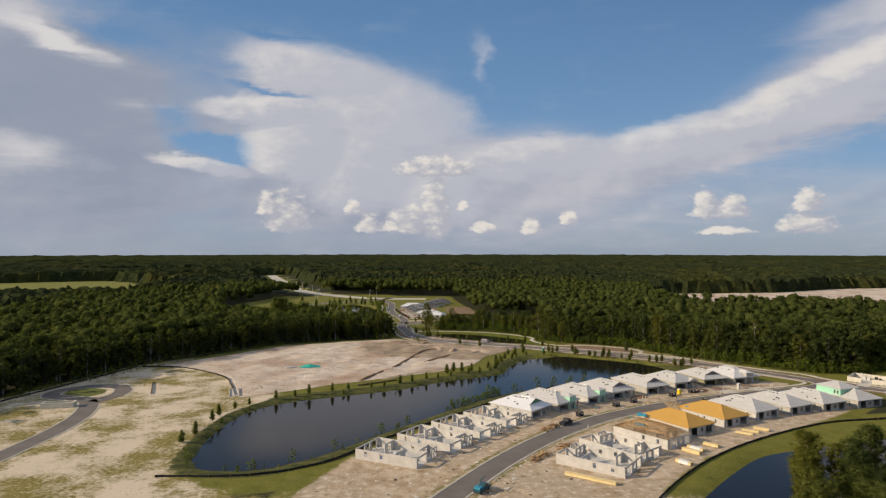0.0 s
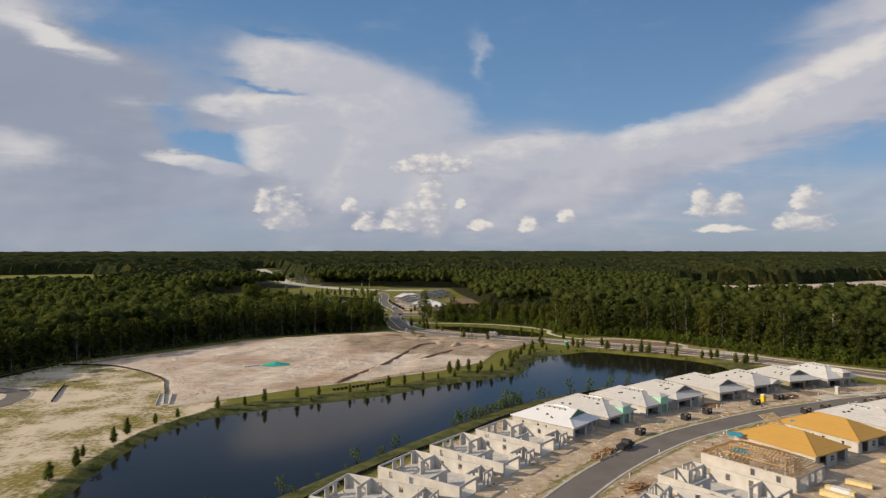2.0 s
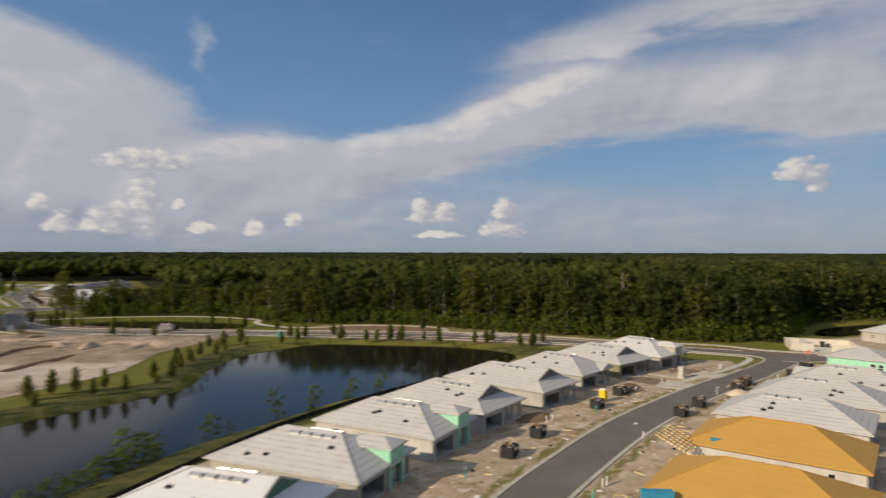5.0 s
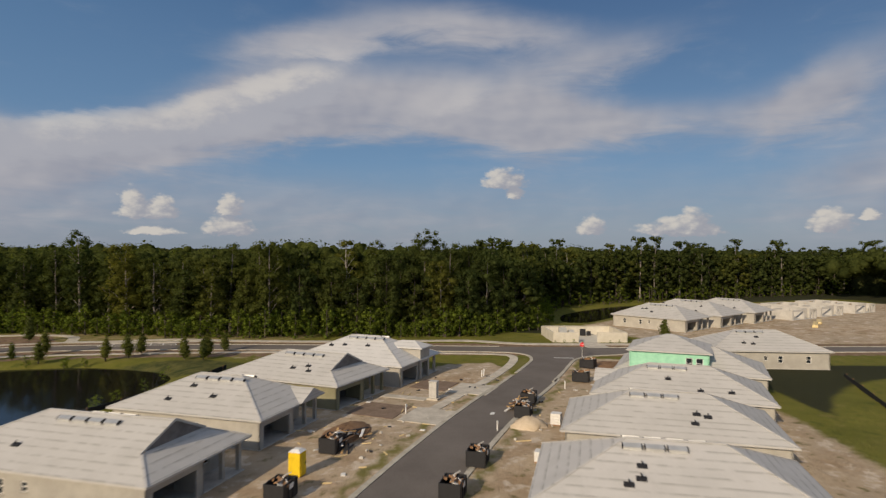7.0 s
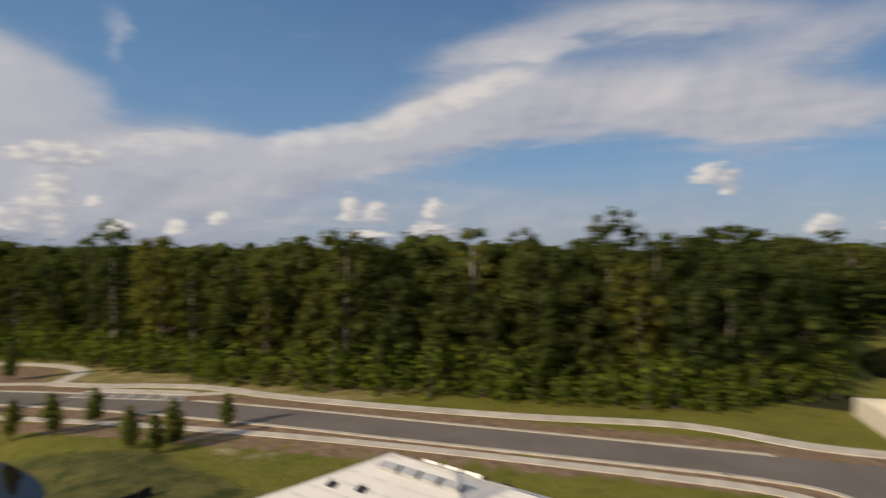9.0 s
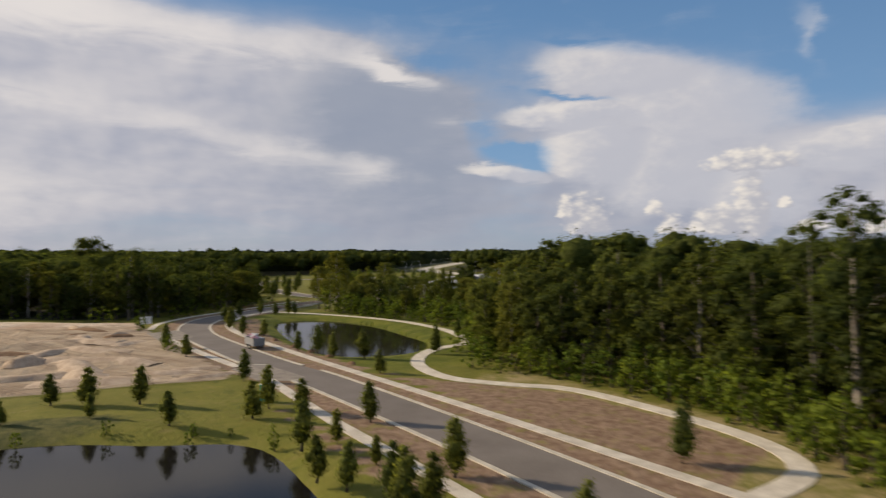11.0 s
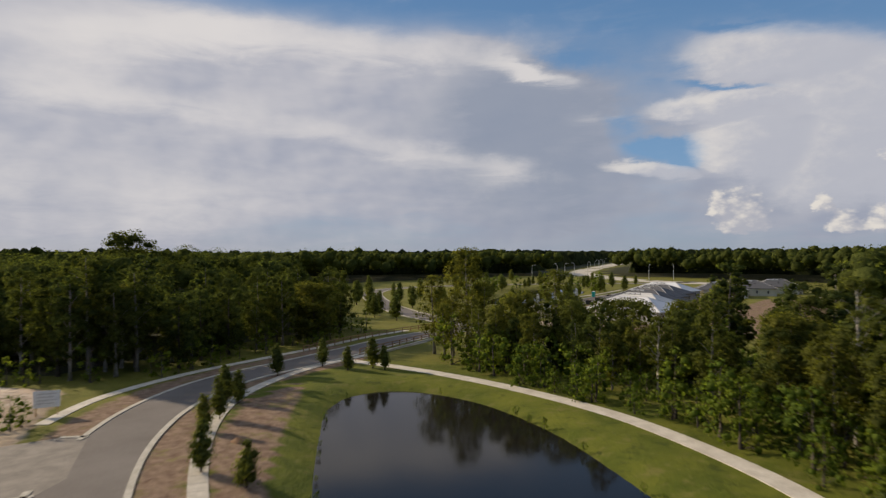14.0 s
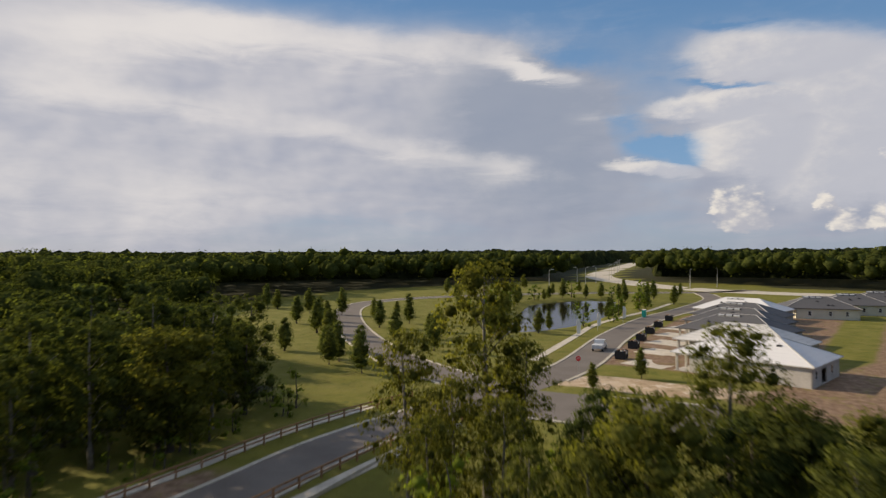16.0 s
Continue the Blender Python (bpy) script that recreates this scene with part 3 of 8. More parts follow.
POND = smooth_line([(-67, 173), (-72, 190), (-73, 212), (-70, 230), (-58, 246), (-20, 266), (1, 283), (20, 294), (29, 301), (35, 321), (47, 340), (58, 346), (67, 350), (81, 342), (98, 331), (106, 322), (109, 309), (98, 299.5), (84, 292.6), (66, 284), (53, 279), (40, 270), (28, 262), (12, 247), (-1, 230), (-19, 206), (-33, 186), (-43, 176), (-52, 171)], 3.0, True)
POND_NORTH = smooth_line([(6, 424), (0, 430), (-3, 437), (0, 442), (8, 443), (16, 441), (26, 436), (38, 427), (48, 419), (52, 411), (51, 402), (46, 397.5), (38, 399), (27, 406), (17, 414)], 2.5, True)
POND_VILLAGE = smooth_line([(-78, 572), (-90, 600), (-107, 640), (-97, 668), (-76, 645), (-66, 605), (-63, 575), (-68, 560)], 4.0, True)
POND_EAST = smooth_line([(44, 118), (54, 138), (63, 151), (77, 167), (92, 181), (109, 188), (132, 195), (158, 206), (172, 203), (152, 186), (128, 178), (108, 170), (92, 154), (78, 132), (66, 112)], 3.0, True)
POND_FAR = smooth_line([(219, 299), (230, 309), (246, 315), (276, 316), (300, 308), (262, 303), (236, 299)], 4.0, True)
POND_WEST = smooth_line([(-128, 505), (-146, 509), (-160, 520), (-162, 532), (-146, 536), (-132, 528), (-124, 516)], 4.0, True)
PONDS = [("pond", POND_WEST), ("pond", POND), ("pond", POND_NORTH), ("pond", POND_VILLAGE), ("pond", POND_EAST), ("pond", POND_FAR)]

SAND_FIELD = [(-146, 314), (-128, 314), (-101, 293), (-91, 274), (-81, 250), (-66, 260), (-45, 275), (-22, 290), (0, 304), (16, 322), (24, 347), (44, 371), (27, 382.5), (-4, 398), (-31, 413), (-65, 399), (-97, 382), (-119, 350)]
LOTS = [(-36, 150), (-26, 178), (-8, 202), (12, 232), (30, 252), (58, 271), (92, 288), (124, 294), (138, 291), (140, 276), (146, 266), (165, 268), (171, 258), (160, 240), (138, 222), (104, 200), (74, 178), (54, 155), (46, 132), (0, 96), (-40, 110)]
EAST_LOTS = [(196, 262), (204, 286), (214, 292), (300, 290), (360, 260), (330, 190), (240, 215), (205, 248)]
DIRT_LOOP = [(108, 356), (111, 368), (103, 375), (89, 383), (80, 383), (68, 383), (59, 385), (80, 373), (98, 363)]
MULCH_NORTH = [(57, 386), (44, 392), (27, 402), (14, 411), (3, 421), (-6, 430), (-13, 436), (-8, 424), (4, 412), (28, 398), (56, 383)]
MULCH_NEAR = [(146, 292), (133, 309), (111, 331), (88, 347), (60, 362), (62, 359.5), (82, 347.5), (103, 334), (121.5, 317), (138, 300)]
MEADOW = [(-900, 560), (-600, 600), (-345, 690), (-384, 900), (-407, 985), (-620, 1170), (-900, 1000)]
CLEARING = [(225, 585), (340, 540), (450, 505), (660, 520), (760, 960), (600, 940), (440, 850), (350, 835), (270, 830)]
VILLAGE = [(-175, 520), (-60, 492), (-20, 478), (18, 482), (34, 512), (30, 560), (18, 640), (10, 700), (4, 775), (-90, 800), (-190, 780), (-215, 640)]
VILLAGE_LOTS = [(-34, 530), (-22, 532), (2, 530), (-2, 560), (-8, 650), (-36, 655), (-46, 620), (-38, 570)]
OPEN_WEST = [(-165, 60), (-172, 239), (-163, 268), (-150, 316), (-135, 335), (-70, 260), (-78, 170), (-30, 100)]


# ---- the ground, one sheet to the horizon ----
def spread(lo, hi, step, far):
    mid = np.arange(lo, hi + step, step)
    out, d = [], step
    x = 0.0
    while x < far:
        d *= 1.14
        x += d
        out.append(x)
    return np.concatenate([[lo - v for v in out[::-1]], mid, [mid[-1] + v for v in out]])


gx, gy = spread(-190.0, 260.0, 2.0, 4600.0), spread(96.0, 560.0, 2.0, 4400.0)
GX, GY = np.meshgrid(gx, gy)


def soft(d, a, b):
    """1 where d <= a, 0 where d >= b."""
    t = np.clip((b - d) / (b - a), 0, 1)
    return t * t * (3 - 2 * t)


def wavy(x, y, size, seed):
    """A cheap smooth noise of about `size` metres, within -1 and 1."""
    rng = np.random.RandomState(seed)
    total = np.zeros_like(x)
    for k in range(7):
        a, ph = rng.uniform(0, 2 * np.pi), rng.uniform(0, 2 * np.pi)
        f = 2 * np.pi / size * rng.uniform(0.6, 1.7)
        total += np.sin((x * np.cos(a) + y * np.sin(a)) * f + ph)
    return total / 3.5


pond_d = np.full(GX.shape, 1e9)
for _, outline in PONDS:
    pond_d = np.minimum(pond_d, distance_to(GX, GY, outline))
road_d = np.full(GX.shape, 1e9)
for line in (STREET, BOULEVARD, WEST_ROAD, EAST_STUB, LOOP_ROAD, NEAR_WALK, WEST_WALK, WEST_WALK_B, FAR_WALK, EAST_WALK, POND_WALK, FAR_ROAD):
    road_d = np.minimum(road_d, distance_to(GX, GY, line[::3] + [line[-1]], False))
sand_d = distance_to(GX, GY, SAND_FIELD)
lots_d = np.minimum(distance_to(GX, GY, LOTS), distance_to(GX, GY, EAST_LOTS))
street_d = distance_to(GX, GY, STREET[::3], False)
away = 1 - soft(road_d, 5.0, 14.0)
WATER_Z = -0.9
height = 0.10 * wavy(GX, GY, 26, 3) * away * (1 - soft(lots_d, 0, 8)) - 0.012
height += soft(sand_d, -16, -4) * away * (0.30 * wavy(GX, GY, 17, 8) + 0.25 * np.clip(wavy(GX, GY, 9, 12), 0.15, 1))
along, across = GX * 0.79 - GY * 0.62, GX * 0.62 + GY * 0.79
ridge = np.clip(1 - 3.2 * np.abs(wavy(along * 0.3, across, 17, 31)), 0, 1) * np.clip(0.5 + wavy(GX, GY, 23, 5), 0, 1)
height += soft(sand_d, -9, -3) * away * 0.5 * ridge
height = height * (1 - soft(pond_d, 0.0, 5.0)) + np.where(pond_d < 5, -1.9 * soft(pond_d, -4.0, 5.0), 0) * np.where(pond_d < 5, 1, 0)
ground_mesh = bpy.data.meshes.new("ground")
nx, ny = len(gx), len(gy)
idx = np.arange(nx * ny).reshape(ny, nx)
quads = np.stack([idx[:-1, :-1], idx[:-1, 1:], idx[1:, 1:], idx[1:, :-1]], -1).reshape(-1, 4)
ground_mesh.from_pydata(np.stack([GX, GY, height], -1).reshape(-1, 3).tolist(), [], quads.tolist())
ground_mesh.polygons.foreach_set("use_smooth", [True] * len(quads))


def cover(name, values):
    layer = ground_mesh.attributes.new(name, "FLOAT", "POINT")
    layer.data.foreach_set("value", np.clip(values, 0, 1).astype(np.float32).ravel())


mulch = np.zeros_like(GX)
for poly in (DIRT_LOOP, MULCH_NORTH, MULCH_NEAR):
    mulch = np.maximum(mulch, soft(distance_to(GX, GY, poly), -1.0, 1.0))
boul_d = distance_to(GX, GY, BOULEVARD[::3], False)
verge = 1.0 * soft(boul_d, 6.6, 9.0) * soft(GY, 455, 470)
island_dark = np.maximum(0.85 * soft(distance_to(GX, GY, VILLAGE_LOTS), -3, 3), 0.85 * soft(distance_to(GX, GY, [(-6, 516), (6, 512), (34, 520), (26, 640), (2, 640), (6, 560), (0, 536)]), -3, 4))
island = np.maximum(0.0 * GX, soft(distance_to(GX, GY, [(-29, 512), (-8, 515), (-2, 524), (-27, 521)]), -0.5, 1.5))
worn = np.maximum.reduce([soft(np.hypot((GX - 14) / 1.5, GY - 378), 30, 54), 0.4 * soft(np.abs(sand_d + 7), 4, 9), 0.3 * soft(np.hypot(GX + 72, GY - 330), 14, 40)])
clear = soft(distance_to(GX, GY, CLEARING), -6, 10)
cover("sand", np.maximum.reduce([soft(sand_d, -2.0, 1.5), clear]))
cover("dirt", np.maximum.reduce([soft(lots_d, -4, 4), island, 0.6 * soft(distance_to(GX, GY, [(122, 315.5), (131, 310.5), (129, 306), (123, 309)]), -3, 3), soft(distance_to(GX, GY, [(143, 281), (150.5, 276.5), (147.5, 270.4), (138.3, 267.5), (132, 273)]), -1, 1.5)]))
cover("worn", worn)
cover("kerbside", 0.62 * soft(np.abs(street_d - 4.9), 0.3, 1.9))
cover("meadow", np.maximum(soft(distance_to(GX, GY, MEADOW), -10, 10), 0.45 * soft(distance_to(GX, GY, VILLAGE), -10, 0)))
cover("mulch", np.maximum.reduce([mulch, 0.75 * soft(distance_to(GX, GY, [(168.5, 261), (172.5, 254), (162, 252), (159.5, 256)]), -2, 2), 0.8 * verge, island_dark]))
cover("dry", soft(distance_to(GX, GY, OPEN_WEST), -4, 12) * (1 - soft(pond_d, 3, 7)) + soft(np.abs(GY - 100), 30, 70) * soft(np.abs(GX + 40), 130, 180))
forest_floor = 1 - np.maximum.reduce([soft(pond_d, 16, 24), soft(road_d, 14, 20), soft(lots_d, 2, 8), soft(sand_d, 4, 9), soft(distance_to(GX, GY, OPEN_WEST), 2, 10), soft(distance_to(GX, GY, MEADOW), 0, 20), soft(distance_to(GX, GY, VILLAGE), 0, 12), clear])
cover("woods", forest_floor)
cover("lush", soft(distance_to(GX, GY, POND_NORTH), 14, 22))
cover("bank", 0.9 * soft(distance_to(GX, GY, POND), 6.5, 11) * soft(GX, 40, 60) + 0.75 * soft(distance_to(GX, GY, [(100, 326), (118, 316), (124, 300), (112, 304)]), -2, 4))

cover("straw", soft(boul_d, 22, 32) * soft(np.abs(GX - 118), 34, 52) * soft(330 - GY, -2, 12) * (1 - soft(distance_to(GX, GY, POND), 15, 20)))

M_GROUND, gt, gb = material("ground_cover")
gpos = place_of(gt)


def attribute(name):
    n = gt.nodes.new("ShaderNodeAttribute")
    n.attribute_name = name
    return n.outputs["Fac"]


g1, g2, g3, g4 = (noise_of(gt, gpos, s, 6.0, 0.62) for s in (0.035, 0.16, 0.9, 5.0))


def frayed(fac, amount=0.55):
    """A cover's edge broken up by noise."""
    k = calc(gt, "ADD", fac, calc(gt, "MULTIPLY", calc(gt, "SUBTRACT", calc(gt, "ADD", calc(gt, "MULTIPLY", g2, 0.6), calc(gt, "MULTIPLY", g3, 0.4)), 0.5), amount * 2))
    return ramp(gt, k, 0.35, 0.65)


grass = blend(gt, ramp(gt, g2, 0.3, 0.7), (0.112, 0.114, 0.018), (0.195, 0.178, 0.036))
grass = blend(gt, ramp(gt, g3, 0.3, 0.72), grass, (0.145, 0.148, 0.024))
lush = blend(gt, ramp(gt, g2, 0.3, 0.7), (0.074, 0.094, 0.010), (0.138, 0.146, 0.018))
grass = blend(gt, calc(gt, "MULTIPLY", ramp(gt, g1, 0.55, 0.7), 0.3), grass, (0.20, 0.165, 0.06))
gs = noise_of(gt, gpos, 0.33, 7.0, 0.72)
grass = blend(gt, calc(gt, "MULTIPLY", ramp(gt, gs, 0.53, 0.68), 0.45), grass, (0.23, 0.185, 0.07))
grass = blend(gt, calc(gt, "MULTIPLY", ramp(gt, gs, 0.45, 0.33), 0.6), grass, (0.065, 0.082, 0.014))
pale = blend(gt, ramp(gt, g2, 0.3, 0.7), (0.55, 0.45, 0.35), (0.70, 0.61, 0.50))
pale = blend(gt, ramp(gt, g1, 0.42, 0.68), pale, (0.41, 0.285, 0.195))
pale = blend(gt, calc(gt, "MULTIPLY", ramp(gt, g3, 0.5, 0.8), 0.35), pale, (0.40, 0.31, 0.23))
track_map = gt.nodes.new("ShaderNodeMapping")
gt.links.new(gpos, track_map.inputs[0])
track_map.inputs["Rotation"].default_value = (0, 0, radians(-38))
track_map.inputs["Scale"].default_value = (0.05, 0.9, 1.0)
tracks = noise_of(gt, track_map.outputs[0], 0.55, 5.0, 0.65, 0.4)
pale = blend(gt, calc(gt, "MULTIPLY", ramp(gt, tracks, 0.54, 0.72), 0.5), pale, (0.36, 0.27, 0.19))
pale = blend(gt, calc(gt, "MULTIPLY", ramp(gt, tracks, 0.46, 0.30), 0.45), pale, (0.72, 0.645, 0.55))
earth = blend(gt, ramp(gt, g2, 0.3, 0.68), (0.36, 0.255, 0.155), (0.55, 0.44, 0.31))
earth = blend(gt, ramp(gt, g1, 0.45, 0.6), earth, (0.44, 0.35, 0.245))
earth = blend(gt, calc(gt, "MULTIPLY", ramp(gt, g3, 0.5, 0.75), 0.4), earth, (0.23, 0.16, 0.10))
g6 = noise_of(gt, gpos, 0.42, 6.0, 0.7)
earth = blend(gt, ramp(gt, g6, 0.53, 0.62), earth, (0.60, 0.51, 0.40))
earth = blend(gt, calc(gt, "MULTIPLY", ramp(gt, g6, 0.44, 0.34), 0.75), earth, (0.14, 0.125, 0.04))
bark_mulch = blend(gt, ramp(gt, g3, 0.3, 0.7), (0.16, 0.10, 0.065), (0.29, 0.205, 0.14))
bark_mulch = blend(gt, calc(gt, "MULTIPLY", ramp(gt, gs, 0.52, 0.64), 0.7), bark_mulch, (0.20, 0.18, 0.05))
g5 = noise_of(gt, gpos, 0.055, 7.0, 0.68)
drygrass = blend(gt, ramp(gt, g3, 0.35, 0.68), (0.17, 0.145, 0.035), (0.30, 0.245, 0.09))
drygrass = blend(gt, ramp(gt, calc(gt, "ADD", calc(gt, "MULTIPLY", g5, 0.75), calc(gt, "MULTIPLY", g3, 0.25)), 0.42, 0.57), drygrass, (0.63, 0.53, 0.39))
lush = blend(gt, calc(gt, "MULTIPLY", ramp(gt, gs, 0.52, 0.66), 0.6), lush, (0.175, 0.155, 0.045))
lush = blend(gt, calc(gt, "MULTIPLY", ramp(gt, gs, 0.46, 0.34), 0.7), lush, (0.042, 0.056, 0.010))
grass = blend(gt, attribute("lush"), grass, lush)
bank = blend(gt, ramp(gt, gs, 0.36, 0.66), (0.040, 0.052, 0.014), (0.125, 0.118, 0.036))
grass = blend(gt, frayed(attribute("bank"), 0.5), grass, bank)
grass = blend(gt, calc(gt, "MULTIPLY", frayed(attribute("straw"), 0.6), 0.8), grass, blend(gt, ramp(gt, gs, 0.38, 0.62), (0.175, 0.165, 0.045), (0.36, 0.28, 0.15)))
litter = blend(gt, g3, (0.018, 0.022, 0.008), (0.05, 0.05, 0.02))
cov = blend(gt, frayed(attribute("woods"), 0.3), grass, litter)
cov = blend(gt, frayed(attribute("meadow"), 0.3), cov, blend(gt, ramp(gt, gs, 0.35, 0.65), (0.125, 0.145, 0.022), (0.235, 0.215, 0.060)))
cov = blend(gt, frayed(attribute("dry")), cov, drygrass)
cov = blend(gt, frayed(attribute("dirt")), cov, earth)
pale = blend(gt, frayed(attribute("worn"), 0.7), pale, blend(gt, ramp(gt, calc(gt, "ADD", calc(gt, "MULTIPLY", tracks, 0.45), calc(gt, "MULTIPLY", g2, 0.55)), 0.38, 0.66), (0.42, 0.335, 0.235), (0.23, 0.165, 0.11)))
cov = blend(gt, frayed(attribute("kerbside"), 0.6), cov, blend(gt, g3, (0.13, 0.125, 0.03), (0.24, 0.21, 0.075)))
cov = blend(gt, frayed(attribute("sand"), 0.25), cov, pale)
cov = blend(gt, frayed(attribute("mulch"), 0.25), cov, bark_mulch)
cov = blend(gt, 0.35, cov, blend(gt, g4, (0.55,) * 3, (1.4,) * 3), "MULTIPLY")
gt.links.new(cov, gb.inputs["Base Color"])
gb.inputs["Roughness"].default_value, gb.inputs["Specular IOR Level"].default_value = 0.95, 0.15
rut = calc(gt, "MULTIPLY", attribute("sand"), calc(gt, "ADD", calc(gt, "MULTIPLY", tracks, 2.6), calc(gt, "MULTIPLY", noise_of(gt, gpos, 0.3, 6.0, 0.6, 1.2), 3.2)))
bumped(gt, gb, calc(gt, "ADD", rut, calc(gt, "ADD", calc(gt, "MULTIPLY", g3, 1.0), calc(gt, "MULTIPLY", g4, 0.35))), 0.7, 0.3)
ground_mesh.materials.append(M_GROUND)
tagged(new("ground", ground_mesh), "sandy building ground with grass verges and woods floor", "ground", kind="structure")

for name, outline in PONDS:
    s = Shape()
    ring = [(p.x, p.y) for p in outline]
    # reach under the banks
    c = Vector((sum(p[0] for p in ring) / len(ring), sum(p[1] for p in ring) / len(ring)))
    ns = normals_of([Vector(p) for p in ring])
    area = sum(a[0] * b[1] - b[0] * a[1] for a, b in zip(ring, ring[1:] + ring[:1]))
    s.add([(p[0] - n.x * math.copysign(2.2, area), p[1] - n.y * math.copysign(2.2, area), WATER_Z) for p, n in zip(ring, ns)], [tuple(range(len(ring)))])
    w = part("water", s, M_WATER)
    tagged(w, "still dark pond water with grassy banks", "pond", kind="structure")


# ---- roads, kerbs and footpaths ----
JUNCTIONS = ((114.6, 342.4, 3.4), (118.6, 339.4, 3.4), (122.0, 336.6, 3.0), (155, 267.5, 10.0), (167.5, 273.5, 12.5), (45.6, 377.4, 6.2), (-2.6, 400.4, 5.6), (-31.5, 505, 9.0), (-66, 735, 14.0), (-132, 246, 6.0))


def kerbs(parent, line, side, width):
    """Kerb strips beside a road, broken at the junctions."""
    ns, runs = normals_of(line), [[]]
    for p, n in zip(line, ns):
        q = p + n * side * (width / 2 + 0.3)
        if any(math.hypot(q.x - x, q.y - y) < r for x, y, r in JUNCTIONS):
            runs.append([])
        else:
            runs[-1].append(p)
    for run in runs:
        if len(run) > 2:
            lo, hi = sorted((side * width / 2, side * (width / 2 + 0.55)))
            part("kerb", strip(run, hi, lo, -0.3, 0.10), M_KERB, parent)


def road(name, line, width, label, kerb=True):
    r = part(name, strip(line, width / 2, -width / 2, -0.3, 0.03), M_ASPHALT)
    tagged(r, label, "road", kind="structure")
    if kerb:
        for side in (1, -1):
            kerbs(r, line, side, width)
    return r


road("road", STREET, 6.7, "grey asphalt street between the new houses", True)
road("road", BOULEVARD, 6.4, "grey asphalt boulevard with pale concrete kerbs", True)
road("road", WEST_ROAD, 7.5, "grey asphalt road curving through lawns", True)
far_road = road("road", FAR_ROAD, 20.0, "wide pale far road with street lamps", False)
far_road.data.materials[0] = M_CONCRETE
road("road", EAST_STUB, 14.0, "short grey asphalt side road", True)
road("road", LOOP_ROAD, 6.5, "grey asphalt turning loop in dry grass", True)


# flared mouth of the street
mouth_l = smooth_line([(146, 267.4), (152.4, 269.9), (158, 272.4), (161.6, 275.6), (162.2, 279.6), (158.6, 285.4)], 1.2)
mouth_r = smooth_line([(144, 259.8), (151, 262.4), (157.6, 265.0), (163.2, 267.0), (168.6, 266.8), (173.4, 264.0), (177.4, 262.0)], 1.2)
mouth = [(p.x, p.y) for p in mouth_l] + [(166.0, 285.6), (180.0, 268.0)] + [(p.x, p.y) for p in mouth_r[::-1]]
ms = Shape().add([(x, y, 0.036) for x, y in mouth], [tuple(range(len(mouth)))[::-1]])
mo = part("road", ms, M_ASPHALT)
tagged(mo, "flared grey asphalt mouth of the street", "road", kind="structure")
part("kerb", strip(mouth_l, 0.5, -0.05, -0.3, 0.10), M_KERB, mo)
part("kerb", strip(mouth_r, 0.05, -0.5, -0.3, 0.10), M_KERB, mo)
M_DUSTY = surface("dusty_asphalt", (0.17, 0.15, 0.125), (0.29, 0.255, 0.21), 2.0, 14.0, 0.9, kind="world")
for corners in ([(38.0, 376.4), (47.6, 371.6), (52.2, 373.4), (53.6, 374.6), (52.0, 376.6), (40.6, 381.4), (38.4, 380.6)], [(2.0, 392.8), (-10.6, 399.8), (-9.4, 404.4), (-7.6, 406.2), (3.0, 400.4), (5.2, 397.4), (4.4, 395.6)]):
    ap = part("driveway", Shape().add([(x, y, 0.034) for x, y in corners] + [(x, y, -0.2) for x, y in corners], [tuple(range(len(corners)))[::-1]] + [(k, (k + 1) % len(corners), (k + 1) % len(corners) + len(corners), k + len(corners)) for k in range(len(corners))]), M_DUSTY)
    tagged(ap, "dusty grey site entrance across the verge", "driveway", kind="structure")
    for a, b in ((6, 5), (2, 3)):
        part("kerb", strip([Vector(corners[a]), (Vector(corners[a]) + Vector(corners[b])) / 2, Vector(corners[b])], 0.25, -0.25, -0.3, 0.10), M_KERB, ap)
sl = part("road_line", Shape().add([(162.3, 270.7, 0.042), (162.7, 270.95, 0.042), (164.8, 267.95, 0.042), (164.4, 267.7, 0.042)], [(0, 1, 2, 3)]), surface("road_paint", (0.6, 0.6, 0.57), (0.78, 0.78, 0.75), 0.4, 6, 0.7))
tagged(sl, "white painted stop line across the street", "road line", kind="structure")


def footpath(line, width, label):
    p = part("footpath", strip(line, width / 2, -width / 2, -0.2, 0.05), M_CONCRETE)
    tagged(p, label, "footpath", kind="structure")
    return p


near_path = footpath(NEAR_WALK, 1.5, "pale concrete footpath beside the boulevard")
VILLAGE_WALK = smooth_line([(-41, 527), (-45, 542), (-50, 560), (-56, 582), (-58.5, 604), (-60, 630), (-64, 660)])
footpath(VILLAGE_WALK, 1.6, "pale concrete footpath beside the village street")
west_path = footpath(WEST_WALK, 1.5, "pale concrete footpath beside the sand field")
footpath(WEST_WALK_B, 1.5, "pale concrete footpath under the trees")
far_path = footpath(FAR_WALK, 1.5, "pale concrete footpath along the boulevard")
east_path = footpath(EAST_WALK, 2.4, "pale concrete footpath at the forest edge")
footpath(SPUR_WALK, 1.5, "short pale concrete link path")
footpath(POND_WALK, 2.2, "winding pale concrete path round the small pond")

# ---- houses ----
EAVE = 2.85


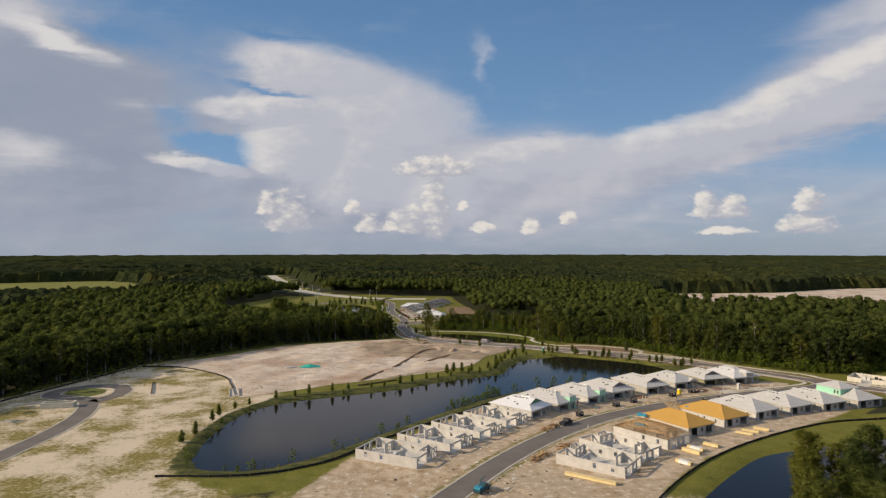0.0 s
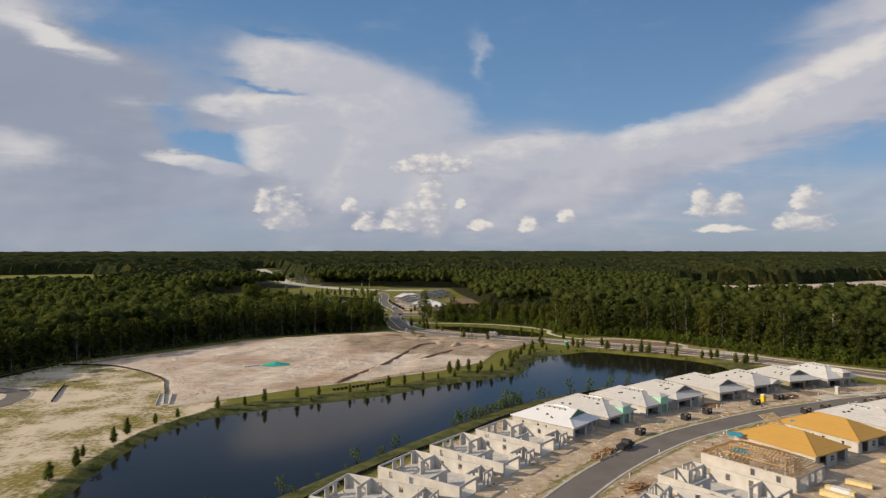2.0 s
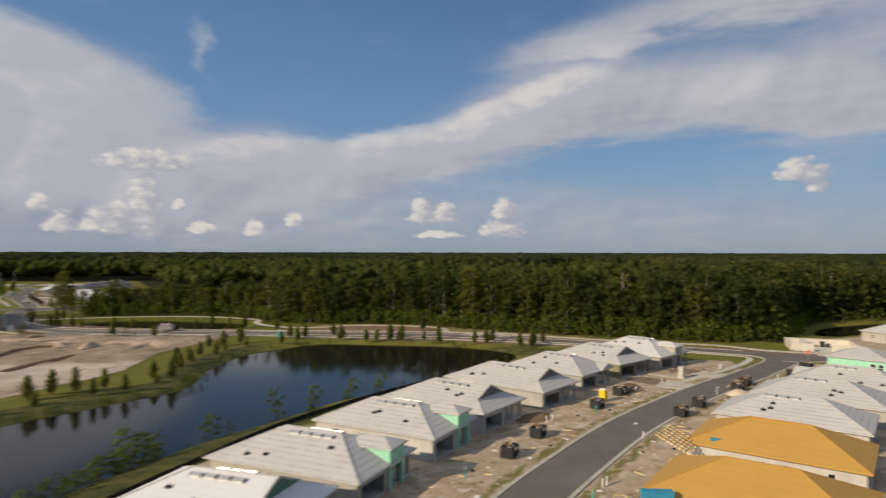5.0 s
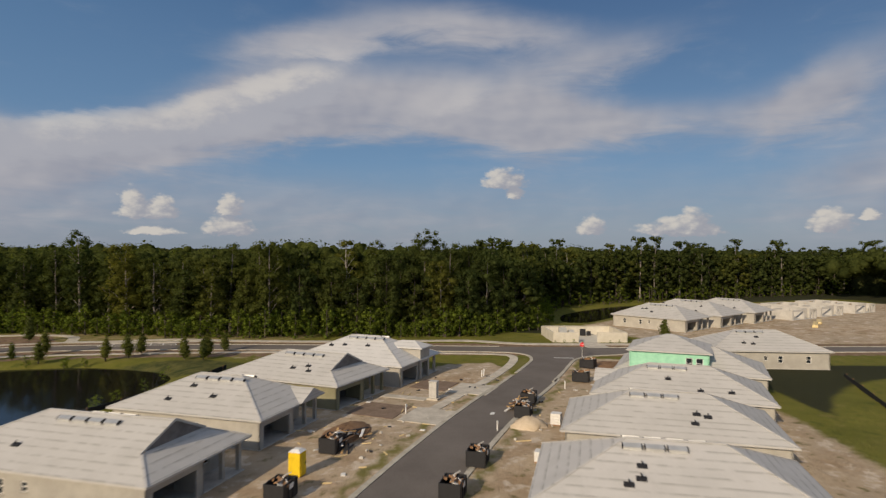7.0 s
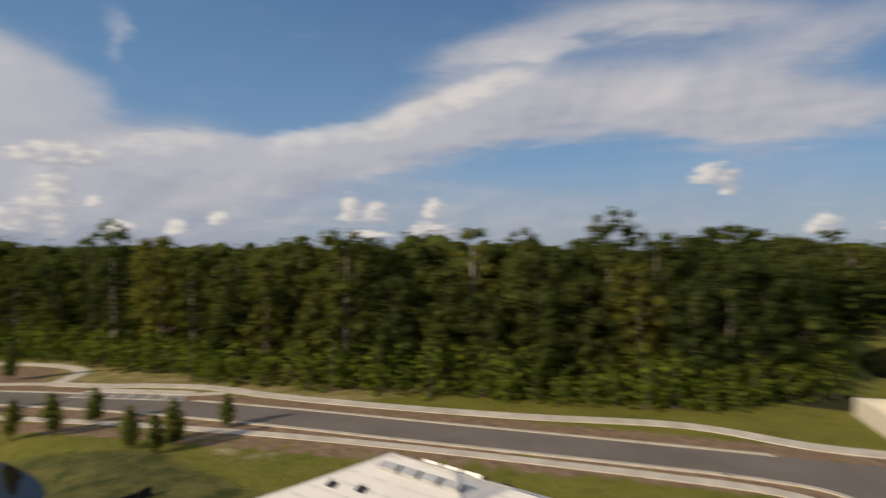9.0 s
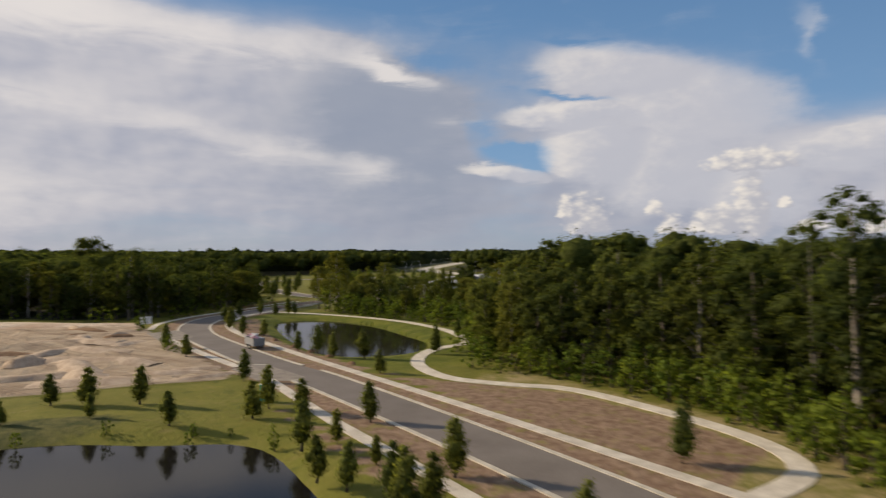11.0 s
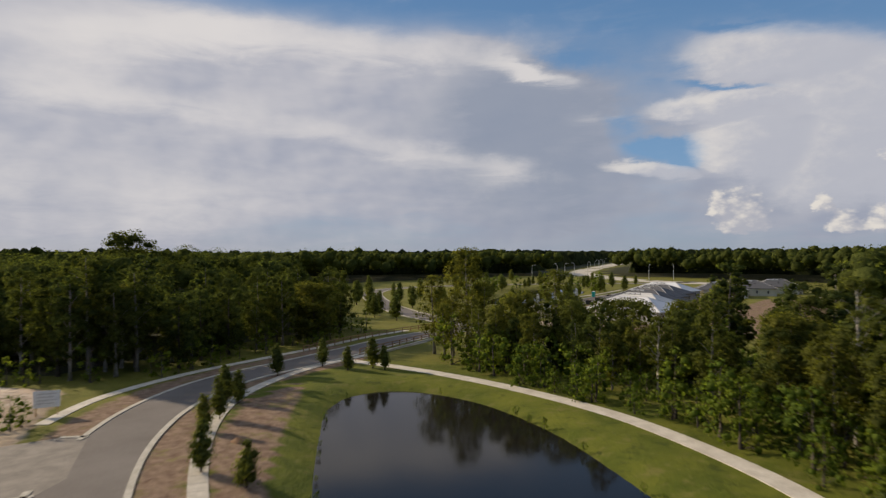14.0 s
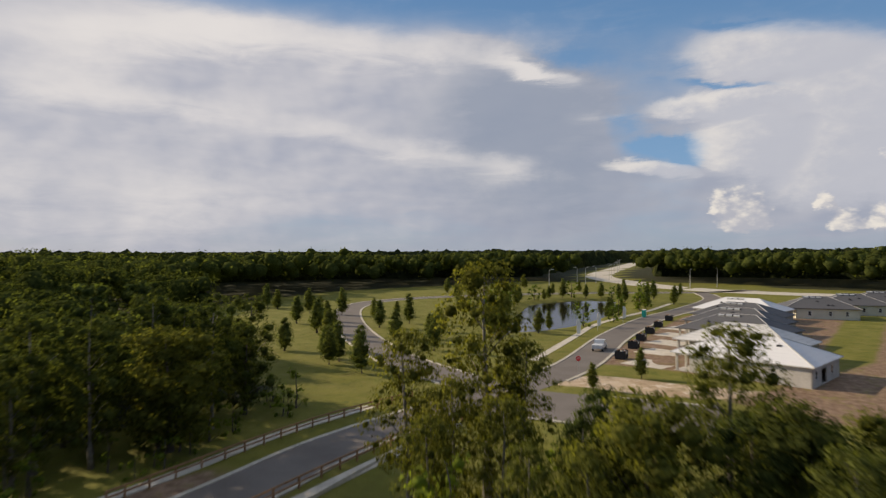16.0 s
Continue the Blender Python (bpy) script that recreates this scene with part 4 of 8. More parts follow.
def wall_run(shape, a, b, h, openings=(), thick=0.2, z0=0.0):
    """A wall from a to b in plan; openings (start, width, sill, head) go right through it."""
    a, b = Vector((*a, 0)), Vector((*b, 0))
    d = (b - a)
    length = d.length
    d.normalize()
    m = Matrix(((d.x, -d.y, 0, a.x), (d.y, d.x, 0, a.y), (0, 0, 1, 0), (0, 0, 0, 1)))

    xs = sorted({0.0, length, *(s for s, *_ in openings), *(s + w for s, w, *_ in openings)})
    zs = sorted({z0, h, *(min(max(o[2], z0), h) for o in openings), *(min(max(o[3], z0), h) for o in openings)})
    nx_, nz_ = len(xs) - 1, len(zs) - 1

    def solid(i, k):
        if not (0 <= i < nx_ and 0 <= k < nz_):
            return False
        x, z = (xs[i] + xs[i + 1]) / 2, (zs[k] + zs[k + 1]) / 2
        return not any(s < x < s + w and lo < z < hi for s, w, lo, hi in openings)

    verts, faces, at = [], [], {}

    def vert(i, k, side):
        if (i, k, side) not in at:
            at[i, k, side] = len(verts)
            verts.append(m @ Vector((xs[i], thick * side, zs[k])))
        return at[i, k, side]

    for i in range(nx_):
        for k in range(nz_):
            if not solid(i, k):
                continue
            faces.append((vert(i, k, 0), vert(i + 1, k, 0), vert(i + 1, k + 1, 0), vert(i, k + 1, 0)))
            faces.append((vert(i, k + 1, 1), vert(i + 1, k + 1, 1), vert(i + 1, k, 1), vert(i, k, 1)))
            if not solid(i - 1, k):
                faces.append((vert(i, k, 0), vert(i, k + 1, 0), vert(i, k + 1, 1), vert(i, k, 1)))
            if not solid(i + 1, k):
                faces.append((vert(i + 1, k + 1, 0), vert(i + 1, k, 0), vert(i + 1, k, 1), vert(i + 1, k + 1, 1)))
            if not solid(i, k - 1):
                faces.append((vert(i + 1, k, 0), vert(i, k, 0), vert(i, k, 1), vert(i + 1, k, 1)))
            if not solid(i, k + 1):
                faces.append((vert(i, k + 1, 0), vert(i + 1, k + 1, 0), vert(i + 1, k + 1, 1), vert(i, k + 1, 1)))
    shape.add(verts, faces)
    return m


def window_in(parent, m, s, w, sill, head, thick=0.2):
    """A twin sash window set in a wall opening; m is the wall's frame."""
    f = Shape()
    z, y = (sill + head) / 2, thick * 0.45
    for x0, x1, lo, hi in ((s, s + 0.07, sill, head), (s + w - 0.07, s + w, sill, head), (s, s + w, sill, sill + 0.07), (s, s + w, head - 0.07, head), (s, s + w, z - 0.03, z + 0.03)):
        f.turned_box(Matrix.Translation(((x0 + x1) / 2, y, (lo + hi) / 2)), x1 - x0, 0.09, hi - lo)
    win = part("window", f, M_WHITE, parent, "white framed sash window", m=m)
    for lo, hi in ((sill + 0.07, z - 0.03), (z + 0.03, head - 0.07)):
        g = Shape().turned_box(Matrix.Translation((s + w / 2, y, (lo + hi) / 2)), w - 0.14, 0.02, hi - lo)
        part("pane", g, M_GLASS_DARK, win)
    sl = Shape().turned_box(Matrix.Translation((s + w / 2, -0.03, sill - 0.04)), w + 0.16, 0.12, 0.08)
    part("sill", sl, M_STUCCO, win)


def hip_roof(x0, y0, x1, y1, z, pitch=0.43, dutch=0.0, drop=0.16):
    """A solid hip roof over a rectangle, ridge along its longer way. dutch: how far in from y0 a small upright gable stands."""
    s = Shape()
    w, d = x1 - x0, y1 - y0
    xm, ym = (x0 + x1) / 2, (y0 + y1) / 2
    base = [(x0, y0, z), (x1, y0, z), (x1, y1, z), (x0, y1, z)]
    low = [(x, y, z - drop) for x, y, _ in base]
    if w <= d:
        hw = w / 2
        zr = z + pitch * hw
        if dutch:
            zd = z + pitch * dutch
            top = [(x0 + dutch, y0 + dutch, zd), (x1 - dutch, y0 + dutch, zd), (xm, y0 + dutch, zr), (xm, y1 - hw, zr)]
            v = base + top + low
            f = [(0, 1, 5, 4), (1, 2, 7, 6, 5), (2, 3, 7), (3, 0, 4, 6, 7)]
            k = 8
        else:
            v = base + [(xm, y0 + hw, zr), (xm, y1 - hw, zr)] + low
            f = [(0, 1, 4), (1, 2, 5, 4), (2, 3, 5), (3, 0, 4, 5)]
            k = 6
    else:
        hw = d / 2
        zr = z + pitch * hw
        v = base + [(x0 + hw, ym, zr), (x1 - hw, ym, zr)] + low
        f = [(0, 1, 5, 4), (1, 2, 5), (2, 3, 4, 5), (3, 0, 4)]
        k = 6
    f += [(k, k + 1, 1, 0), (k + 1, k + 2, 2, 1), (k + 2, k + 3, 3, 2), (k + 3, k, 0, 3), (k + 3, k + 2, k + 1, k)]
    return s.add(v, f), zr


def hip_ridges(x0, y0, x1, y1, z, pitch, dutch):
    """Capping strips along hips and ridge."""
    s = Shape()
    hw, xm = (x1 - x0) / 2, (x0 + x1) / 2
    zr = z + pitch * hw
    yf = y0 + (dutch or hw)
    s.bar((xm, yf, zr + 0.02), (xm, y1 - hw, zr + 0.02), 0.22, 0.06)
    s.bar((x0, y1, z + 0.02), (xm, y1 - hw, zr + 0.02), 0.2, 0.05)
    s.bar((x1, y1, z + 0.02), (xm, y1 - hw, zr + 0.02), 0.2, 0.05)
    if dutch:
        s.bar((x0, y0, z + 0.02), (x0 + dutch, y0 + dutch, z + pitch * dutch + 0.02), 0.2, 0.05)
        s.bar((x1, y0, z + 0.02), (x1 - dutch, y0 + dutch, z + pitch * dutch + 0.02), 0.2, 0.05)
    else:
        s.bar((x0, y0, z + 0.02), (xm, yf, zr + 0.02), 0.2, 0.05)
        s.bar((x1, y0, z + 0.02), (xm, yf, zr + 0.02), 0.2, 0.05)
    return s


def roof_fittings(roof, x0, y0, x1, y1, z, pitch, seed, both=True, long_vents=4):
    """Long ridge vents and small pipe flashings on the slopes."""
    rng = random.Random(seed)
    hw, xm = (x1 - x0) / 2, (x0 + x1) / 2
    slope = math.atan(pitch)
    for side in ((-1, 1) if both else (-1,)):
        yv = (y0 + y1) / 2 - long_vents * 0.75
        for k in range(long_vents if side < 0 else max(0, long_vents - 1)):
            x = xm + side * 1.05
            m = Matrix.Translation((x, yv + k * 1.55, z + pitch * (hw - 1.05) + 0.14)) @ Matrix.Rotation(side * slope, 4, "Y")
            v = Shape().turned_box(m, 0.5, 1.25, 0.24).turned_box(m @ Matrix.Translation((0, 0, -0.09)), 0.66, 1.42, 0.05)
            vent = part("ridge_vent", v, M_METAL, roof, "galvanised off-ridge vent")
            for e in (-0.66, 0.66):
                part("end_cap", Shape().turned_box(m @ Matrix.Translation((0, e, 0.01)), 0.46, 0.1, 0.21), M_BLACK, vent)
        for _ in range(3):
            t, y = rng.uniform(0.35, 0.8), rng.uniform(y0 + hw * 0.8, y1 - hw * 0.7)
            x = xm + side * hw * t
            m = Matrix.Translation((x, y, z + pitch * hw * (1 - t) + 0.05)) @ Matrix.Rotation(side * slope, 4, "Y")
            v = Shape().turned_box(m, 0.42, 0.7, 0.1).tube([m @ Vector((0, 0, 0)), m @ Vector((0, 0, 0)) + Vector((0, 0, 0.35))], [0.06, 0.06], 6)
            part("pipe_flashing", v, M_BLACK, roof, "black roof pipe flashing")


def house(m, label, W=12.2, D=19.0, front="hip", walls=None, roof=None, flip=False, gable=None, seed=0, porch_back=False, wing=True, group="new houses along the street"):
    """A single-storey house: garage and recessed porch to the street (y = 0), hip roof, its depth along +y."""
    walls, roof = walls or M_STUCCO, roof or M_ROOF_PALE
    h = thing("house", label, "house", m, group)
    rng = random.Random(seed)
    X = (lambda x: W - x) if flip else (lambda x: x)

    def run(shape, a, b, openings=(), glaze=True, height=EAVE):
        a, b = (X(a[0]), a[1]), (X(b[0]), b[1])
        if flip:
            length = math.dist(a, b)
            openings = [(length - s - w, w, lo, hi) for s, w, lo, hi in openings]
            a, b = b, a
        fm = wall_run(shape, a, b, height, openings)
        if glaze:
            for s, w, lo, hi in openings:
                if lo > 0.4:
                    window_in(h, fm, s, w, lo, hi)

    s = Shape()
    run(s, (0, 0), (6.5, 0), [(0.75, 4.9, 0.0, 2.2)])
    part("front_wall", s, walls, h)
    s = Shape()
    run(s, (6.5, 0), (6.5, 2.6))
    run(s, (6.5, 2.6), (W, 2.6), [(1.0, 1.1, 0.0, 2.2), (3.0, 1.3, 0.9, 2.2)])
    part("entry_wall", s, walls, h)
    s = Shape()
    run(s, (W, 2.6), (W, D), [(3.0, 0.8, 1.0, 2.2), (8.0, 0.8, 1.0, 2.2), (12.0, 0.8, 1.0, 2.2)])
    part("side_wall", s, walls, h)
    s = Shape()
    back = [(1.0, 3.2, 0.0, 2.5), (5.2, 1.4, 0.9, 2.2), (8.2, 2.6, 0.0, 2.5)] if porch_back else [(1.5, 1.2, 0.9, 2.2), (4.2, 2.4, 0.0, 2.2), (8.8, 1.2, 0.9, 2.2)]
    run(s, (W, D), (0, D), back)
    part("back_wall", s, walls, h)
    s = Shape()
    run(s, (0, D), (0, 0), [(3.0, 0.8, 1.0, 2.2), (7.5, 0.8, 1.0, 2.2), (10.0, 0.6, 1.4, 2.2)])
    part("side_wall", s, walls, h)
    part("floor_slab", Shape().box(-0.05, 0.0, -0.3, W + 0.05, D + 0.05, 0.07), M_SLAB, h)
    for x, y in ((W - 0.35, 0.3), (9.4, 0.3)):
        part("porch_column", Shape().box(min(X(x), X(x + 0.35)), y, 0.07, max(X(x), X(x + 0.35)), y + 0.35, EAVE), walls, h)
    part("garage_ceiling", Shape().box(0.25, 0.25, EAVE - 0.18, W - 0.25, D - 0.25, EAVE - 0.12), M_SLAB, h)
    o = 0.45
    dutch = 2.9 if front == "dutch" else 0.0
    shape, zr = hip_roof(-o, -o, W + o, D + o, EAVE + 0.15, 0.43, dutch)
    r = part("roof", shape, roof, h)
    part("ridge_cap", hip_ridges(-o, -o, W + o, D + o, EAVE + 0.15, 0.43, dutch), M_ROOF_STRIPE if roof is not M_ROOF_OSB else M_ROOF_OSB, r)
    if roof is not M_ROOF_OSB:
        roof_fittings(r, -o, -o, W + o, D + o, EAVE + 0.15, 0.43, seed)
    if dutch:
        z, hw = EAVE + 0.15 + 0.43 * dutch, W / 2 + o - dutch
        g = Shape().add([(W / 2 - hw, dutch - o - 0.02, z), (W / 2 + hw, dutch - o - 0.02, z), (W / 2, dutch - o - 0.02, z + 0.43 * hw),
                         (W / 2 - hw, dutch - o + 0.1, z), (W / 2 + hw, dutch - o + 0.1, z), (W / 2, dutch - o + 0.1, z + 0.43 * hw)],
                        [(0, 1, 2), (5, 4, 3), (0, 3, 4, 1), (1, 4, 5, 2), (2, 5, 3, 0)])
        part("gable", g, gable or M_BROWN_GREY, h, "small unfinished gable end")
        # barge boards, a little proud
        b = Shape()
        b.bar((W / 2 - hw - 0.2, dutch - o - 0.12, z - 0.02), (W / 2, dutch - o - 0.12, z + 0.43 * hw + 0.06), 0.1, 0.2)
        b.bar((W / 2 + hw + 0.2, dutch - o - 0.12, z - 0.02), (W / 2, dutch - o - 0.12, z + 0.43 * hw + 0.06), 0.1, 0.2)
        part("barge_board", b, M_SLAB, h)
    if front == "tower":
        # taller entry block beside the garage with its own roof
        xa, xb = sorted((X(6.3), X(9.7)))
        for wa, wb, holes, lo in (((xa, -0.3), (xb, -0.3), [(0.5, 2.4, 0.0, 2.5)], 0.0), ((xb, -0.1), (xb, 5.4), [(0.6, 1.8, 0.0, 2.5)], 0.0), ((xb, 5.4), (xa, 5.4), (), 3.0), ((xa, 5.4), (xa, -0.1), (), 2.6)):
            t = Shape()
            wall_run(t, wa, wb, 4.6, holes, 0.18, lo)
            part("tower_wall", t, gable or walls, h, "raised entry wall" if gable is None else "raised entry wall in green sheathing")
        shape, _ = hip_roof(xa - 0.35, -0.65, xb + 0.35, 5.75, 4.72, 0.4)
        part("tower_roof", shape, roof, h)
    if front == "upper":
        # an upper storey set in from the near side
        xa, xb = 2.7, W - 0.04
        for wa, wb, holes in (((xa, 1.6), (xb, 1.6), [(2.0, 1.0, 3.7, 5.0)]), ((xb, 1.8), (xb, 12.0), [(7.2, 0.9, 3.6, 5.0), (8.5, 0.9, 3.6, 5.0)]), ((xb, 12.0), (xa, 12.0), ()), ((xa, 12.0), (xa, 1.8), [(0.8, 0.9, 3.6, 5.0), (2.1, 0.9, 3.6, 5.0)])):
            t = Shape()
            fm = wall_run(t, wa, wb, 5.6, holes, 0.18, 3.05)
            part("upper_wall", t, gable or walls, h, "upper wall in bright green sheathing")
            for s0, w0, lo, hi in holes:
                window_in(h, fm, s0, w0, lo, hi, 0.18)
        shape, _ = hip_roof(xa - 0.4, 1.2, xb + 0.4, 12.4, 5.74, 0.36)
        part("upper_roof", shape, roof, h)
    if front == "cross":
        # low cross gable over the porch
        xa, xb = sorted((X(6.9), X(W + 0.2)))
        c, zt = (xa + xb) / 2, EAVE + 0.15 + 0.43 * (xb - xa) / 2
        ya, yb, z = -0.7, 4.6, EAVE + 0.16
        g = Shape().add([(xa, ya, z), (xb, ya, z), (c, ya, zt), (xa, yb, z), (xb, yb, z), (c, yb, zt)], [(0, 1, 2), (5, 4, 3), (0, 2, 5, 3), (2, 1, 4, 5), (0, 3, 4, 1)])
        part("porch_roof", g, roof, h)
    return h


M_BROWN_GREY = surface("grey_sheathing", (0.13, 0.12, 0.11), (0.22, 0.20, 0.19), 1.0, 6.0, 0.85)


def at_lot(x, y, bx, by, W=12.2, right=False):
    """The pose of a house from its street corner nearest the start of the street and the way to its back."""
    b = Vector((bx, by)).normalized()
    if right:
        # the local x runs back along the street
        xdir = Vector((b.y, -b.x))
        o = Vector((x, y)) - xdir * W
    else:
        xdir = Vector((b.y, -b.x))
        o = Vector((x, y))
    return Matrix(((xdir.x, b.x, 0, o.x), (xdir.y, b.y, 0, o.y), (0, 0, 1, 0), (0, 0, 0, 1)))


ST = M_STUCCO
house(at_lot(30.5, 218, -0.74, 0.67), "roofed house with bright white underlayment and dark green gable", front="dutch", roof=M_ROOF_WHITE, gable=M_GREEN_DARK, walls=M_BLOCK, seed=1, D=18)
house(at_lot(41.3, 227.2, -0.66, 0.75), "roofed house with banded pale underlayment and green entry block", front="tower", roof=M_ROOF_STRIPE, gable=M_GREEN, walls=M_STUCCO, seed=2, D=20)
house(at_lot(54.5, 238, -0.6, 0.8), "roofed house with pale banded roof and green porch block", front="tower", roof=M_ROOF_STRIPE, gable=M_GREEN, walls=M_BLOCK, seed=3, W=11.8)
house(at_lot(66, 246.2, -0.5, 0.86), "roofed house with pale roof and grey street gable", front="dutch", roof=M_ROOF_PALE, walls=M_BLOCK, seed=4)
house(at_lot(82, 254.6, -0.44, 0.9), "roofed house with open porch and grey street gable", front="dutch", roof=M_ROOF_PALE, walls=M_STUCCO, seed=5, D=21)
house(at_lot(96.8, 263.6, -0.42, 0.91), "roofed house with pale hip roof and low porch roof", front="cross", roof=M_ROOF_PALE, seed=6, D=17.5)
house(at_lot(111.6, 270.2, -0.30, 0.95), "olive painted house with pale banded roof and grey gable", front="dutch", roof=M_ROOF_PALE, walls=M_OLIVE, seed=7, D=18)
house(at_lot(126.0, 273.7, -0.33, 0.944, W=13.6), "finished stucco house with pale hip roof and entry tower", front="tower", roof=M_ROOF_GREY, seed=8, D=18.5, W=13.6)
# across the street
house(at_lot(67, 213.7, 0.5, -0.87, right=True), "house roofed in bare orange sheathing boards", roof=M_ROOF_OSB, walls=M_BLOCK, seed=11, porch_back=True, flip=True)
house(at_lot(83, 224, 0.48, -0.88, right=True), "house roofed in bare orange sheathing boards", roof=M_ROOF_OSB, walls=M_BLOCK, seed=12, porch_back=True, flip=True)
house(at_lot(98, 233, 0.47, -0.88, right=True), "roofed house with pale grey underlayment", roof=M_ROOF_STRIPE, walls=M_BLOCK, seed=13, porch_back=True, flip=True)
house(at_lot(113.9, 240.0, 0.44, -0.9, right=True), "roofed house with pale grey underlayment and ridge vents", roof=M_ROOF_PALE, walls=M_STUCCO, seed=14, flip=True, porch_back=True)
house(at_lot(129.6, 245.4, 0.38, -0.92, right=True), "roofed house with pale underlayment and low porch roof", front="cross", roof=M_ROOF_PALE, walls=M_STUCCO, seed=15, flip=True, porch_back=True)
house(at_lot(146.1, 250.4, 0.33, -0.945, right=True), "house with green sheathed upper storey and pale roof", front="upper", roof=M_ROOF_PALE, gable=M_GREEN, walls=M_STUCCO, seed=16, porch_back=True, flip=True)
house(at_lot(172.0, 246.0, 0.6, -0.8, right=True), "roofed corner house with pale underlayment and ridge vents", roof=M_ROOF_PALE, walls=M_STUCCO, seed=17, flip=True, porch_back=True)
# beyond the boulevard
house(at_lot(215.6, 266.4, 0.1, 0.995, W=13), "pale stucco house with light hip roof beside the walled yard", roof=M_ROOF_PALE, seed=21, W=13, D=20, group="new houses beyond the boulevard")
house(at_lot(231.4, 263.2, 0.1, 0.995, W=14), "pale stucco house with light hip roof", roof=M_ROOF_PALE, seed=22, W=14, D=23, group="new houses beyond the boulevard")
house(at_lot(247.6, 259.6, 0.1, 0.995, W=13), "pale stucco house with light hip roof on bare ground", roof=M_ROOF_PALE, seed=23, W=13, D=20, group="new houses beyond the boulevard")


def block_house(m, label, W=12.2, D=19.5, flip=False, seed=0):
    """Bare block walls on a slab, no roof yet, a few inner walls."""
    h = thing("unfinished_house", label, "house shell", m, "unroofed block houses")
    rng = random.Random(seed)
    X = (lambda x: W - x) if flip else (lambda x: x)

    def run(name, a, b, openings=(), height=2.8):
        a, b = (X(a[0]), a[1]), (X(b[0]), b[1])
        if flip:
            length = math.dist(a, b)
            openings = [(length - s - w, w, lo, hi) for s, w, lo, hi in openings]
            a, b = b, a
        s = Shape()
        wall_run(s, a, b, height, openings)
        part(name, s, M_BLOCK, h)

    part("floor_slab", Shape().box(-0.1, -0.1, -0.3, W + 0.1, D + 0.1, 0.08), M_SLAB, h)
    run("front_wall", (0, 0), (6.4, 0), [(0.7, 5.0, 0.0, 2.35)])
    run("entry_wall", (6.4, 0.2), (6.4, 2.8))
    run("porch_wall", (6.6, 2.6), (W, 2.6), [(0.9, 1.2, 0.0, 2.3), (3.0, 1.5, 0.8, 2.3)])
    run("porch_wall", (8.6, 0), (W, 0), [(0.5, 1.0, 0.0, 2.4), (2.0, 1.1, 0.0, 2.4)])
    run("side_wall", (W, 0.2), (W, D), [(3.0, 0.9, 1.0, 2.3), (7.0, 0.9, 1.0, 2.3), (11.5, 0.9, 1.0, 2.3)])
    run("back_wall", (W, D), (0, D), [(1.2, 2.6, 0.0, 2.4), (5.0, 1.4, 0.8, 2.3), (7.6, 3.4, 0.0, 2.4)])
    run("side_wall", (0, D), (0, 0.2), [(3.0, 0.9, 1.0, 2.3), (8.0, 0.9, 1.0, 2.3)])
    run("inner_wall", (0.2, 7.0), (6.4, 7.0), [(2.2, 1.0, 0.0, 2.2)], 2.75)
    run("inner_wall", (7.0, D - 5.5), (W - 0.2, D - 5.5), [(1.5, 1.8, 0.0, 2.3)], 2.75)
    # stepped ends and timber props
    p = Shape()
    for k in range(3):
        x, y = X(2.0 + 3.2 * k), D - 2.2
        p.bar((x, y, 0.1), (x, D - 0.25, 2.4), 0.09)
    for y in (5.0, 9.5, 14.0):
        p.bar((X(2.6), y, 0.1), (X(0.25), y, 2.3), 0.09)
    part("brace", p, M_TIMBER, h, "slanting timber wall brace")
    for _ in range(2):
        x, y = rng.uniform(2, W - 3), rng.uniform(9, D - 4)
        part("block_stack", Shape().box(x, y, 0.08, x + 1.1, y + 0.9, 0.9), M_BLOCK, h)
    return h


block_house(at_lot(-7, 169, -0.90, 0.43), "bare grey block house shell without a roof", seed=1)
block_house(at_lot(2, 181.2, -0.82, 0.57), "bare grey block house shell without a roof", seed=2)
block_house(at_lot(11.2, 193.5, -0.77, 0.63), "bare grey block house shell without a roof", seed=3)
block_house(at_lot(20.6, 206, -0.76, 0.65), "bare grey block house shell without a roof", seed=4, D=18)
block_house(at_lot(31, 173.6, 0.80, -0.60, right=True), "bare grey block house shell beside lumber stacks", seed=5, flip=True)
block_house(at_lot(40.3, 187.6, 0.62, -0.78, right=True), "bare grey block house shell without a roof", seed=6, flip=True)
shell = block_house(at_lot(54, 200.6, 0.6, -0.8, right=True), "block house shell with open timber roof trusses", seed=7, flip=True)
tr = Shape()
for k in range(26):
    y = 0.2 + k * 0.76
    rise = min(1.0, (0.4 + y) / 6.5, (20.2 - y) / 6.5)
    top = 2.8 + 2.75 * rise
    c = 6.1
    half = 6.5
    tr.bar((c - half, y, 2.86), (c + half, y, 2.86), 0.07, 0.12)
    flat = half * (1 - rise)
    tr.bar((c - half, y, 2.88), (c - flat, y, top), 0.07, 0.12)
    tr.bar((c + half, y, 2.88), (c + flat, y, top), 0.07, 0.12)
    if flat > 0.2:
        tr.bar((c - flat, y, top), (c + flat, y, top), 0.07, 0.12)
    for u in (-0.6, -0.3, 0.0, 0.3, 0.6):
        tr.bar((c + half * u, y, 2.88), (c + half * (u * 0.8), y, 2.8 + 2.75 * min(rise, 1 - abs(u * 0.8))), 0.06, 0.09)
for x in (1.5, 4.0, 6.1, 8.2, 10.7):
    tr.bar((x, 4.0, 2.95 + 0.43 * min(x + 0.4, 12.6 - x)), (x, 16.0, 2.95 + 0.43 * min(x + 0.4, 12.6 - x)), 0.06, 0.1)
